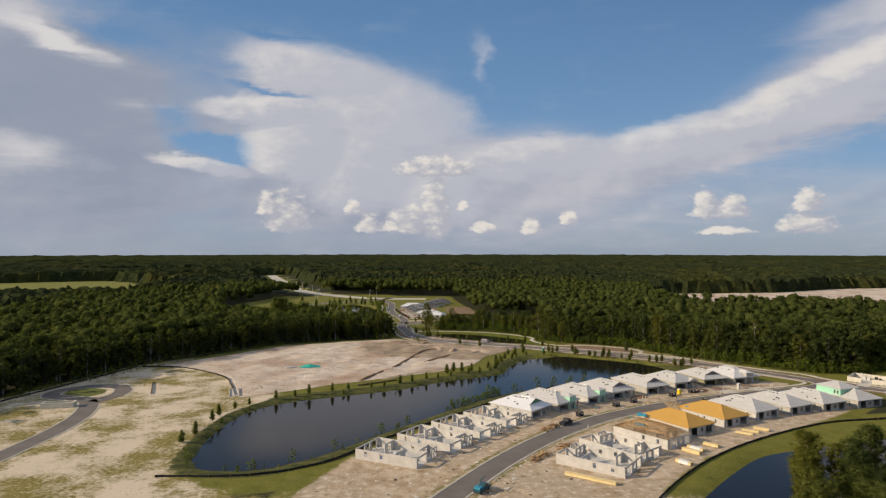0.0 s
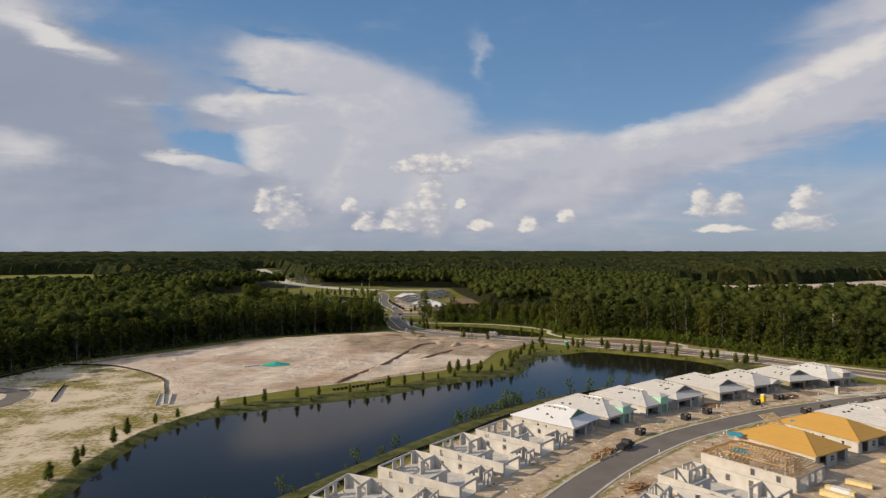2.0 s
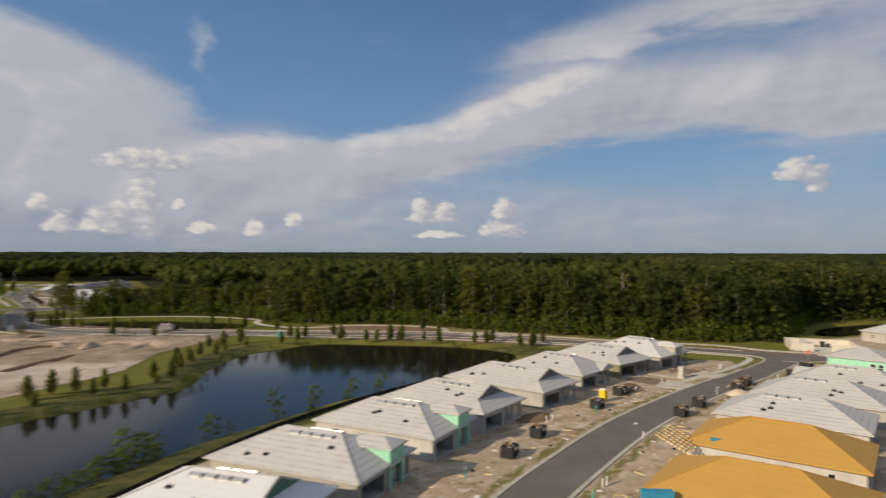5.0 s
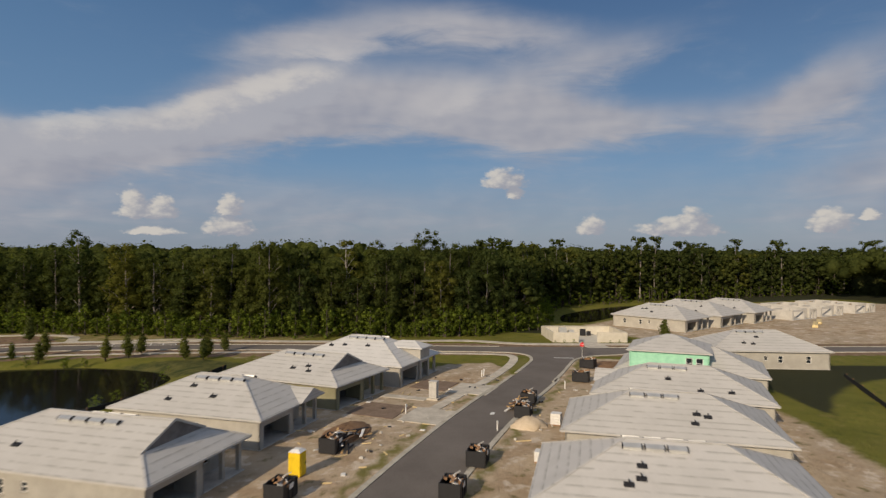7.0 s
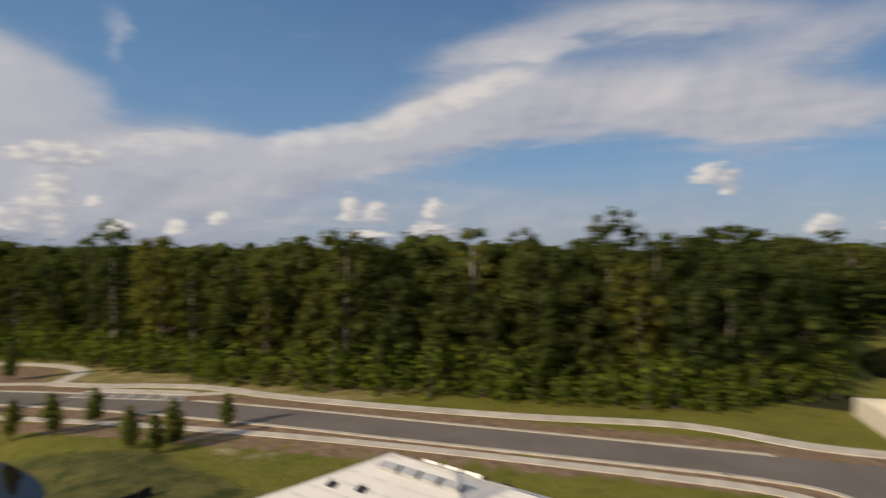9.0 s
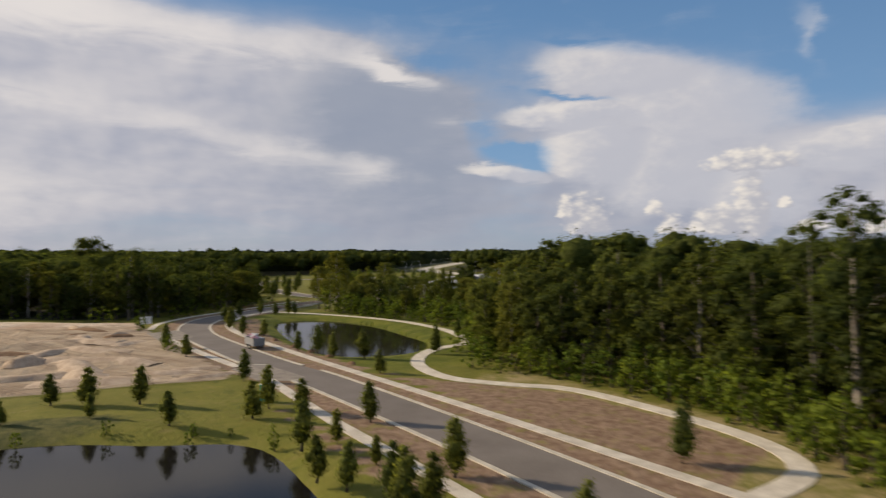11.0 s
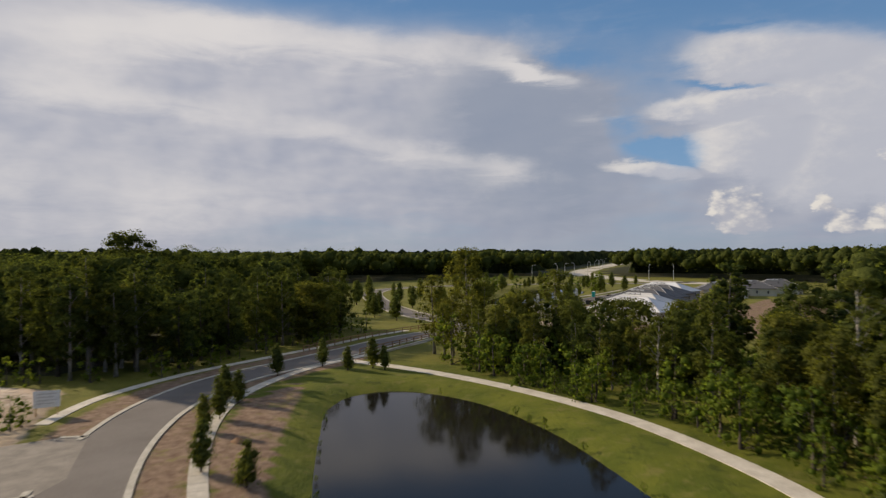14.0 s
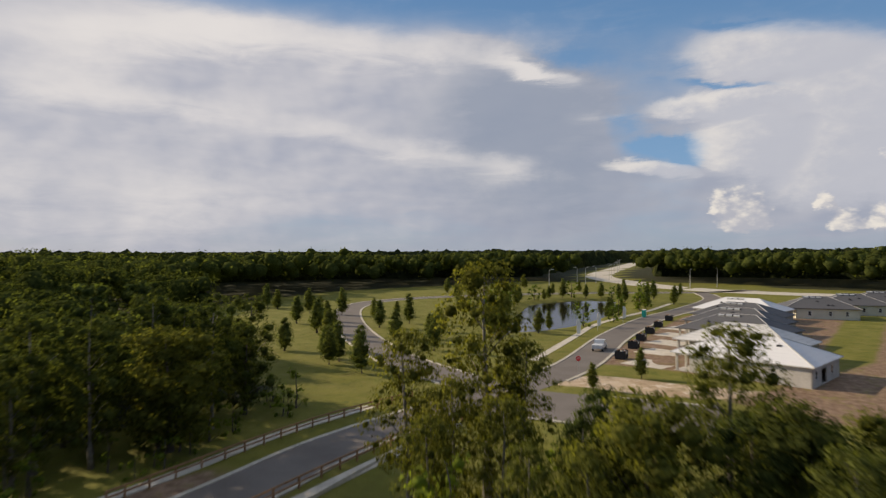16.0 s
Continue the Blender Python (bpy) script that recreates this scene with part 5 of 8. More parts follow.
part("roof_truss", tr, M_TIMBER, shell, "open raw timber roof trusses")

# ---- trees ----
CROWN_NORMALS = {}


def lobe(rng, c, r, v, f, n, squash=0.85, rough=0.22):
    """The dense inside of a leaf clump: an uneven closed ball."""
    k, sides = len(v), 6
    turn = rng.uniform(0, 6.28)
    v.append((c[0], c[1], c[2] - r * squash))
    n.append((0, 0, -1))
    for el in (-0.65, 0.1, 0.8):
        for q in range(sides):
            a = turn + q * 2 * math.pi / sides + el
            w = r * (1 + rng.uniform(-rough, rough))
            d = (math.cos(a) * math.cos(el), math.sin(a) * math.cos(el), math.sin(el))
            v.append((c[0] + d[0] * w, c[1] + d[1] * w, c[2] + d[2] * w * squash))
            n.append(d)
    v.append((c[0], c[1], c[2] + r * squash))
    n.append((0, 0, 1))
    for q in range(sides):
        e = (q + 1) % sides
        f.append((k, k + 1 + e, k + 1 + q))
        for ring in (0, 1):
            o = k + 1 + ring * sides
            f.append((o + q, o + e, o + e + sides, o + q + sides))
        f.append((k + 1 + 2 * sides + q, k + 1 + 2 * sides + e, k + 1 + 3 * sides))


def leaf_cloud(rng, centres, per, size, squash=0.8, up=0.25, core=0.74, reach=0.62):
    """Small leaf sprays over round clumps (centre, radius), each clump with a dense inside."""
    v, f, nn = [], [], []
    mid = np.mean([c for c, r in centres], 0)
    for c, r in centres:
        flat = squash * rng.uniform(0.72, 1.12)
        if core:
            lobe(rng, c, r * core, v, f, nn, flat)
        n = max(8, int(per * (r / 1.5) ** 2))
        d = rng.normal(size=(n, 3))
        d[:, 2] += 0.25
        d /= np.linalg.norm(d, axis=1)[:, None] + 1e-9
        rad = r * (0.55 + reach * np.sqrt(rng.uniform(0, 1, n)))
        p = np.array(c) + d * rad[:, None] * (1, 1, flat)
        out = p - mid
        out /= np.linalg.norm(out, axis=1)[:, None] + 1e-9
        nrm = d + rng.normal(size=(n, 3)) * 0.45 + (0, 0, up)
        nrm /= np.linalg.norm(nrm, axis=1)[:, None]
        shade = d * 0.45 + out * 0.6 + rng.normal(size=(n, 3)) * 0.24 + (0, 0, 0.12)
        shade /= np.linalg.norm(shade, axis=1)[:, None]
        t = np.cross(nrm, rng.normal(size=(n, 3)))
        t /= np.linalg.norm(t, axis=1)[:, None] + 1e-9
        b = np.cross(nrm, t)
        s = size * rng.uniform(0.55, 1.3, n)[:, None]
        k = len(v)
        tri = np.stack([p - t * s * 0.6 - b * s * 0.3, p + t * s * 0.62 - b * s * 0.25, p + b * s * 0.6 + t * s * rng.uniform(-0.3, 0.3, n)[:, None]], 1)
        v += tri.reshape(-1, 3).tolist()
        f += [(k + 3 * i, k + 3 * i + 1, k + 3 * i + 2) for i in range(n)]
        nn += np.repeat(shade, 3, 0).tolist()
    s = Shape()
    s.v, s.f = v, f
    s.n = nn
    return s


def soft_mesh(shape, name, mat):
    """A crown's mesh, shaded by its clumps' round form."""
    me = shape.mesh(name, mat, True)
    me.normals_split_custom_set_from_vertices(shape.n)
    CROWN_NORMALS[me.name] = np.array(shape.n)
    return me


def tree_kind(seed, height, spread_, bare, clumps, per, size, leafmat, bark, narrow=1.0, pine=False, core=0.48, fat=0.98, cone=False, reach=0.62):
    """Trunk with limbs, and a crown of clumps with gaps. Returns the two meshes."""
    rng = np.random.RandomState(seed)
    wood = Shape()
    pts, radii = [], []
    r0 = 0.016 * height + 0.06
    sway = rng.uniform(-1, 1, 2) * 0.03 * height
    for k in range(7):
        t = k / 6
        pts.append((sway[0] * t * t + rng.uniform(-0.1, 0.1), sway[1] * t * t + rng.uniform(-0.1, 0.1), height * 0.93 * t - 0.2 * (k == 0)))
        radii.append(r0 * (1 - 0.85 * t) * (1.35 if k == 0 else 1))
    wood.tube(pts, radii, 7)
    centres = []
    for k in range(clumps):
        u = (k + 0.5) / clumps
        t = bare + (1 - bare) * u
        a = k * 2.4 + rng.uniform(-0.6, 0.6)
        if pine:
            prof = 0.55 + 0.45 * math.sin(math.pi * min(1.0, 0.25 + 0.8 * u))
        else:
            prof = math.sqrt(max(0.03, 1 - (abs(u - 0.48) / 0.56) ** 2.4))
        if cone:
            prof = (1.12 - 0.72 * u) * min(1.0, 0.60 + 1.5 * u)
        rr = spread_ * prof * narrow * (rng.uniform(0.1, 0.5) if cone else rng.uniform(0.25, 0.95))
        r = spread_ * prof * rng.uniform(0.55, 0.8) if cone else fat * spread_ * rng.uniform(0.19, 0.40) * (0.75 + 0.3 * prof)
        z = min(height * t * rng.uniform(0.94, 1.04), height - 0.6 * r)
        base = Vector(pts[min(6, int(t * 6))])
        c = (base.x + rr * math.cos(a), base.y + rr * math.sin(a), z)
        centres.append((c, r))
        if k % 3 == 0 or pine:
            z0 = max(height * bare * 0.75, z - rr * 0.8 - 0.5)
            q = Vector((base.x, base.y, z0))
            mid = q.lerp(Vector(c), 0.55) + Vector((0, 0, 0.15 * rr))
            wood.tube([q, mid, c], [r0 * 0.34 * (1.2 - t), r0 * 0.2 * (1.2 - t), 0.03], 4)
    crown = leaf_cloud(rng, centres, per, size, 0.6 if pine else 0.82, core=core, reach=reach)
    return wood.mesh("trunk", bark, True), soft_mesh(crown, "crown", leafmat)


def plant(kind, name, label, x, y, z=0.0, scale=1.0, turn=0.0, group="", category="tree", stretch=1.0):
    t = thing(name, label, category, pose(x, y, z, 0, 0, turn) @ Matrix.Diagonal((scale, scale, scale * stretch, 1)), group)
    part("trunk", kind[0], None, t)
    part("crown", kind[1], None, t)
    return t


# seed, height, spread, bare share of the trunk, clumps, leaves, bark, open pine-like head
KINDS = ((1, 19, 5.0, 0.12, 46, M_LEAF, M_BARK, False), (2, 22, 4.4, 0.22, 44, M_LEAF, M_GREYBARK, False), (3, 17, 5.2, 0.08, 48, M_LEAF, M_BARK, False), (4, 21, 3.9, 0.42, 30, M_LEAF_OLIVE, M_PALEBARK, True),
         (5, 18, 4.8, 0.14, 44, M_LEAF_OLIVE, M_GREYBARK, False), (6, 21.0, 4.2, 0.38, 34, M_LEAF, M_GREYBARK, True), (7, 20, 4.7, 0.16, 46, M_LEAF, M_GREYBARK, False))


def joined(name, label, plants, category="trees"):
    """Many plants joined into one uncounted growth."""
    holder = thing(name, label, category, kind="stuff")
    for which, part_name in ((0, "trunk"), (1, "crown")):
        by_mat = {}
        for kind, m in plants:
            by_mat.setdefault(kind[which].materials[0].name, []).append((kind[which], m))
        for mat_name, items in by_mat.items():
            vs, fs, nns, k = [], [], [], 0
            cache = {}
            for me, m in items:
                if me.name not in cache:
                    co = np.empty(len(me.vertices) * 3)
                    me.vertices.foreach_get("co", co)
                    cache[me.name] = (co.reshape(-1, 3), [tuple(p.vertices) for p in me.polygons])
                co, polys = cache[me.name]
                mm = np.array(m)
                vs.append(co @ mm[:3, :3].T + mm[:3, 3])
                if which:
                    nns.append(CROWN_NORMALS[me.name] @ mm[:3, :3].T)
                fs += [tuple(k + i for i in p) for p in polys]
                k += len(co)
            s = Shape()
            s.v, s.f = np.concatenate(vs).tolist(), fs
            if which:
                s.n = np.concatenate(nns)
                s.n /= np.linalg.norm(s.n, axis=1)[:, None]
                s.n = s.n.tolist()
                part(part_name, soft_mesh(s, part_name, bpy.data.materials[mat_name]), None, holder)["kind"] = "stuff"
            else:
                part(part_name, s, bpy.data.materials[mat_name], holder)["kind"] = "stuff"


FOREST = [tree_kind(s, h, w, b, n, 22, 0.66, lm, bm, pine=pi, core=0.56, reach=0.48) for s, h, w, b, n, lm, bm, pi in KINDS]
FOREST_FINE = [tree_kind(s + 70, h, w, b, n, 125, 0.30, lm, bm, pine=pi, reach=0.52) for s, h, w, b, n, lm, bm, pi in KINDS]
SCRUB = [tree_kind(20 + k, 5.0 + k, 2.6, 0.04, 14, 80, 0.29, M_LEAF_BRIGHT, M_BARK) for k in range(3)]
SCRUB_FAR = [tree_kind(25 + k, 5.0 + k, 2.6, 0.04, 5, 30, 0.62, M_LEAF_BRIGHT, M_BARK) for k in range(3)]
YOUNG = [tree_kind(30 + k, 5.0 + 0.4 * k, 1.75, 0.15, 15, 430, 0.16, M_LEAF_YOUNG, M_BARK, core=0.62, cone=True) for k in range(3)]
BROAD = [tree_kind(40 + k, 17, 6.0, 0.16, 60, 110, 0.34, M_LEAF_OLIVE if k else M_LEAF, M_BARK) for k in range(2)]
FEATHERY = tree_kind(55, 18.5, 4.4, 0.26, 66, 140, 0.25, M_LEAF_OLIVE, M_GREYBARK, core=0.34, fat=0.85)
rng = random.Random(7)


def in_poly(x, y, poly):
    c = False
    for (ax, ay), (bx, by) in zip(poly, poly[1:] + poly[:1]):
        if (ay > y) != (by > y) and x < (bx - ax) * (y - ay) / (by - ay) + ax:
            c = not c
    return c


# edge of the woods: front line and its depth direction
EAST_EDGE = smooth_line([(-3, 458), (10, 456.5), (28, 452), (44, 444), (58, 431.5), (64, 417), (66, 408), (70, 400), (77, 395), (84, 395), (98, 390), (113, 378), (123, 362), (130, 350), (140, 339), (154, 325), (170, 309), (186, 299), (204, 303), (224, 316), (250, 324), (285, 322), (320, 306), (360, 290), (400, 270), (440, 242)], 3.0)
WEST_EDGE = smooth_line([(-185, 205), (-178, 235), (-170, 262), (-158, 300), (-150, 322), (-126, 360), (-102, 391), (-68, 405), (-50, 412), (-37, 414.5), (-34, 425), (-37, 440), (-41, 458), (-45, 472), (-52, 482)], 3.0)


def edge_height(x, y):
    """Tree height along the woods' edge, against a 20 m tree."""
    if x < -30:
        return (0.76 if y < 432 else 0.64) if y > 408 and x > -62 else 0.80
    if x < 46:
        return 0.46 + 0.16 * max(0.0, min(1.0, (x - 18) / 28))
    if x < 100:
        return 0.62 + 0.24 * max(0.0, min(1.0, (x - 54) / 26))
    return 0.96 if x < 180 and y > 300 else 1.04


def edge_woods(edge, side, rows, label, step=4.6):
    ns = normals_of(edge)
    rest = []
    for r in range(rows):
        acc = rng.uniform(0, step)
        for i in range(1, len(edge)):
            acc += (edge[i] - edge[i - 1]).length
            if acc > step * rng.uniform(0.75, 1.25):
                acc = 0.0
                p = edge[i] + ns[i] * side * (2.5 + r * 4.6 + rng.uniform(-1.6, 1.6))
                if r == 2 and -20 < p.x < 46 and p.y > 440:
                    continue
                light = (2, 2, 2, 0.8, 6, 0.8, 2) if 18 < p.x < 72 and p.y > 412 else (5, 4, 5, 0.8, 3, 0.8, 5)
                k = rng.choices(FOREST_FINE if r < 2 and (p.x > 20 and p.y > 335 or p.x > 100 or (p.x < 20 and p.y > 395)) and p.x < 190 else FOREST, light)[0]
                s = edge_height(p.x, p.y) * rng.uniform(0.82, 1.1)
                turn, tall = rng.uniform(0, 360), rng.uniform(0.9, 1.12)
                if r == 2 or (r == 1 and not (-60 < p.x < 170 and p.y > 310)):
                    rest.append((k, pose(p.x, p.y, -0.1, 0, 0, turn) @ Matrix.Diagonal((s, s, s * tall, 1))))
                else:
                    plant(k, "tree", label, p.x, p.y, -0.1, s, turn, "trees at the edge of the woods", stretch=tall)
    joined("inner_trees", "close ranks of forest trees behind the edge", rest)


edge_woods(EAST_EDGE, 1, 3, "tall dark green forest tree with a slender trunk")
edge_woods(WEST_EDGE, 1, 3, "tall dark forest tree at the edge of the woods")


# the woods behind, tree by tree too many to count
def is_woods(x, y):
    """Arrays: where trees stand."""
    ok = np.ones(x.shape, bool)
    for poly, gap in ((SAND_FIELD, 8), (LOTS, 12), (EAST_LOTS, 14), (OPEN_WEST, 12), (MEADOW, 6), (CLEARING, 10), (VILLAGE, 8)):
        ok &= distance_to(x, y, poly) > gap
    for _, outline in PONDS:
        ok &= distance_to(x, y, outline[::2]) > 22
    for line in (BOULEVARD, STREET):
        ok &= distance_to(x, y, line[::6], False) > 34
    ok &= distance_to(x, y, FAR_ROAD[::4], False) > 26
    ok &= distance_to(x, y, WEST_ROAD[::4], False) > 20
    ok &= distance_to(x, y, EAST_EDGE[::3], False) > 14
    ok &= distance_to(x, y, WEST_EDGE[::3], False) > 14
    # the open side, towards the start of the flight
    ok &= ~((y < 330) & (x > -150) & (x < 185) & (distance_to(x, y, EAST_EDGE[::3], False) > 12) & (x + y < 470))
    ok &= y > 100
    ok &= ~((x > -45) & (x < 78) & (y > 440) & (y < 530))
    return ok


def forest_bulk():
    """Crowns of the woods within some hundred metres."""
    rs = np.random.RandomState(5)
    step = 6.6
    xs, ys = np.meshgrid(np.arange(-360, 420, step), np.arange(110, 920, step))
    xs, ys = xs + rs.uniform(-2.6, 2.6, xs.shape), ys + rs.uniform(-2.6, 2.6, ys.shape)
    ok = is_woods(xs, ys) & ((np.hypot(xs - 40, ys - 390) < 400) | ((np.hypot(xs + 30, ys - 600) < 330) & (ys > 480)))
    pts = np.stack([xs[ok], ys[ok]], -1)
    near = np.minimum(distance_to(pts[:, 0], pts[:, 1], EAST_EDGE[::3], False), distance_to(pts[:, 0], pts[:, 1], WEST_EDGE[::3], False))
    v, f, nn = [], [], []
    pr = random.Random(3)
    for (x, y), d in zip(pts, near):
        top = (19.0 if x > 95 or x > 62 and y < 470 else 11.5 if x < -30 and 425 < y < 500 and x > -90 else 18.0 if y > 400 or x < -100 else 15.0) + 1.6 * math.sin(x * 0.043 + 1) * math.cos(y * 0.037) + pr.uniform(-3.4, 2.2) + (2.5 if pr.random() < 0.06 else 0)
        r = pr.uniform(3.4, 6.2)
        close = d < 34 or y < 520 and -100 < x < 60
        lobes = [((x, y, top - r), r * 0.9)]
        for q in range(4 if close else 2 if d < 90 else 0):
            a = q * 2.1 + pr.uniform(-0.5, 0.5)
            lobes.append(((x + r * 0.75 * math.cos(a), y + r * 0.75 * math.sin(a), top - r * pr.uniform(0.7, 1.7)), r * pr.uniform(0.42, 0.62)))
        beside = -120 < x < -36 and 420 < y < 505
        c = leaf_cloud(rs, lobes, 62 if beside else 17 if close else 6 if d < 90 else 2.6, 0.36 if beside else 0.58 if close else 0.8 if d < 90 else 1.1, 0.95, core=0.6 if beside else 0.73, reach=0.52)
        k = len(v)
        v += c.v
        nn += c.n
        f += [tuple(k + i for i in p) for p in c.f]
    canopy = Shape()
    canopy.v, canopy.f, canopy.n = v, f, nn
    woods = thing("woods", "dense dark green woods of mixed tall trees", "woods", kind="stuff")
    part("canopy", soft_mesh(canopy, "canopy", M_LEAF), None, woods)["kind"] = "stuff"


forest_bulk()


def far_canopy():
    """The woods towards the horizon, a sheet of uneven crowns that drops to the ground at clearings."""
    rs = np.random.RandomState(11)
    radii = [392.0]
    while radii[-1] < 4300:
        radii.append(radii[-1] + max(5.0, 0.008 * radii[-1]))
    angles = np.radians(np.arange(-112, 112.1, 0.58))
    A, R = np.meshgrid(angles, np.array(radii))
    R = R + rs.uniform(-0.3, 0.3, R.shape) * np.maximum(4.5, 0.006 * R)
    A = A + rs.uniform(-0.3, 0.3, A.shape) * np.radians(0.58)
    X, Y = 40 + R * np.sin(A), 390 + R * np.cos(A)
    Z = 16.6 + rs.uniform(-3.0, 2.6, X.shape) + 1.2 * wavy(X, Y, 160, 4) + np.where(rs.uniform(size=X.shape) < 0.05, 3.0, 0)
    open_ = np.zeros(X.shape, bool)
    for poly, gap in ((MEADOW, 0), (CLEARING, 0), (VILLAGE, 0), (EAST_LOTS, 8), (LOTS, 8), (OPEN_WEST, 6)):
        open_ |= distance_to(X, Y, poly) < gap
    open_ |= distance_to(X, Y, FAR_ROAD[::4], False) < 46
    for c in ((-700, 1500, 160), (420, 1000, 55), (-420, 1150, 60), (700, 1400, 90), (900, 2000, 140), (-1300, 2300, 200)):
        open_ |= np.hypot(X - c[0], (Y - c[1]) * 1.5) < c[2]
    open_ |= (Y < 200) & (np.abs(X) < 200)
    open_ |= (np.hypot(X + 30, Y - 600) < 322) & (Y > 480)
    Z = np.where(open_, -1.5, Z)
    Z[0] = -1.5
    me = bpy.data.meshes.new("far_woods")
    ny, nx = X.shape
    idx = np.arange(nx * ny).reshape(ny, nx)
    q = np.stack([idx[:-1, :-1], idx[1:, :-1], idx[1:, 1:], idx[:-1, 1:]], -1).reshape(-1, 4)
    me.from_pydata(np.stack([X, Y, Z], -1).reshape(-1, 3).tolist(), [], q.tolist())
    me.materials.append(M_FARWOODS)
    tagged(new("far_woods", me), "unbroken dark woods reaching the flat horizon", "woods", kind="stuff")


M_FARWOODS, ft, fb = material("far_woods_leaves")
fpos = place_of(ft)
f1, f2, f3 = noise_of(ft, fpos, 0.006, 4.0), noise_of(ft, fpos, 0.05, 5.0, 0.7), noise_of(ft, fpos, 0.25, 5.0, 0.7)
fcol = blend(ft, ramp(ft, calc(ft, "ADD", calc(ft, "MULTIPLY", f2, 0.5), calc(ft, "MULTIPLY", f3, 0.5)), 0.36, 0.64), (0.015, 0.021, 0.010), (0.050, 0.060, 0.024))
fcol = blend(ft, ramp(ft, f1, 0.45, 0.65), fcol, blend(ft, 1.0, fcol, (1.5, 1.25, 0.9), "MULTIPLY"))
ft.links.new(fcol, fb.inputs["Base Color"])
fb.inputs["Roughness"].default_value, fb.inputs["Specular IOR Level"].default_value = 1.0, 0.0
bumped(ft, fb, calc(ft, "ADD", f2, f3), 1.0, 3.0)
far_canopy()

# undergrowth along the edges of the woods
ns_e, ns_w = normals_of(EAST_EDGE), normals_of(WEST_EDGE)
low_growth = []
for edge, ns_, lo, hi, small, big, share in ((EAST_EDGE, ns_e, -4.6, 1.5, 0.5, 1.1, 1.0), (WEST_EDGE, ns_w, -3.5, 1.5, 0.4, 0.8, 0.7)):
    for i in range(2, len(edge) - 1):
        for copy in range((4 if 95 < edge[i].x < 186 else 2) if rng.random() < share else 0):
            p = edge[i] + ns_[i] * rng.uniform(lo, hi)
            k, sc, turn = rng.choice(SCRUB), rng.uniform(small, big), rng.uniform(0, 360)
            if copy < 2 and 0 < p.x < 172 and p.y > 320:
                plant(k, "shrub", "bright green leafy undergrowth shrub", p.x, p.y, -0.2, sc, turn, "undergrowth at the woods' edge", "shrub")
            else:
                low_growth.append((k if 95 < p.x < 215 else SCRUB_FAR[SCRUB.index(k)], pose(p.x, p.y, -0.2, 0, 0, turn) @ Matrix.Diagonal((sc, sc, sc, 1))))
for k in range(210):
    i = rng.randrange(4, int(len(WEST_EDGE) * 0.62))
    p = WEST_EDGE[i] - ns_w[i] * rng.uniform(-0.5, 9.0)
    sc = rng.uniform(0.22, 0.5)
    low_growth.append((rng.choice(SCRUB_FAR), pose(p.x, p.y, -0.1, 0, 0, rng.uniform(0, 360)) @ Matrix.Diagonal((sc, sc, sc, 1))))
joined("undergrowth", "low bright green scrub before the woods", low_growth, "shrubs")

# ---- things along the street ----
def dumpster_kind():
    d = thing("dumpster", "black steel roll-off dumpster heaped with building debris", "dumpster", pose(0, 0, -50), "dumpsters along the street")
    s = Shape()
    L, W, H, t = 1.2, 0.85, 1.5, 0.06
    for x0, y0, x1, y1 in ((-L, -W, L, -W + t), (-L, W - t, L, W), (-L, -W + t, -L + t, W - t), (L - t, -W + t, L, W - t)):
        s.box(x0, y0, 0.12, x1, y1, H)
    s.box(-L, -W, 0.08, L, W, 0.14)
    part("bin", s, M_BLACK, d)
    for k in range(4):
        x = -1.05 + 0.7 * k
        part("rib", Shape().box(x - 0.05, -W - 0.06, 0.15, x + 0.05, -W - 0.003, H), M_BLACK, d)
        part("rib", Shape().box(x - 0.05, W + 0.003, 0.15, x + 0.05, W + 0.06, H), M_BLACK, d)
    r = random.Random(4)
    for k in range(18):
        m = pose(r.uniform(-0.9, 0.9), r.uniform(-0.6, 0.6), H - 0.2 + r.uniform(0, 0.4), r.uniform(-30, 30), r.uniform(-30, 30), r.uniform(0, 180))
        part("debris", Shape().turned_box(m, r.uniform(0.4, 1.0), r.uniform(0.12, 0.4), r.uniform(0.03, 0.2)), r.choice((M_WRAP, M_BROWN, M_BLACK, M_BROWN, M_SLAB)), d)
    part("notice", Shape().box(-0.35, -W - 0.075, 0.95, 0.35, -W - 0.065, 1.35), M_SIGN, d, "white notice plate")
    return d


bin_master = dumpster_kind()
BINS = [(64.5, 236, 40), (72.8, 242, 36), (91.3, 252, 28), (101.5, 258.4, 26), (48, 222.5, 44), (100.5, 242.2, 28), (108, 245.6, 28), (124.6, 251.8, 24), (130.5, 255, 24), (157.9, 261.4, 100), (147.2, 256.8, 110)]
for k, (x, y, a) in enumerate(BINS):
    m = pose(x, y, 0.0, 0, 0, a)
    if k == 0:
        bin_master.matrix_basis = m
    else:
        copy_thing(bin_master, m)


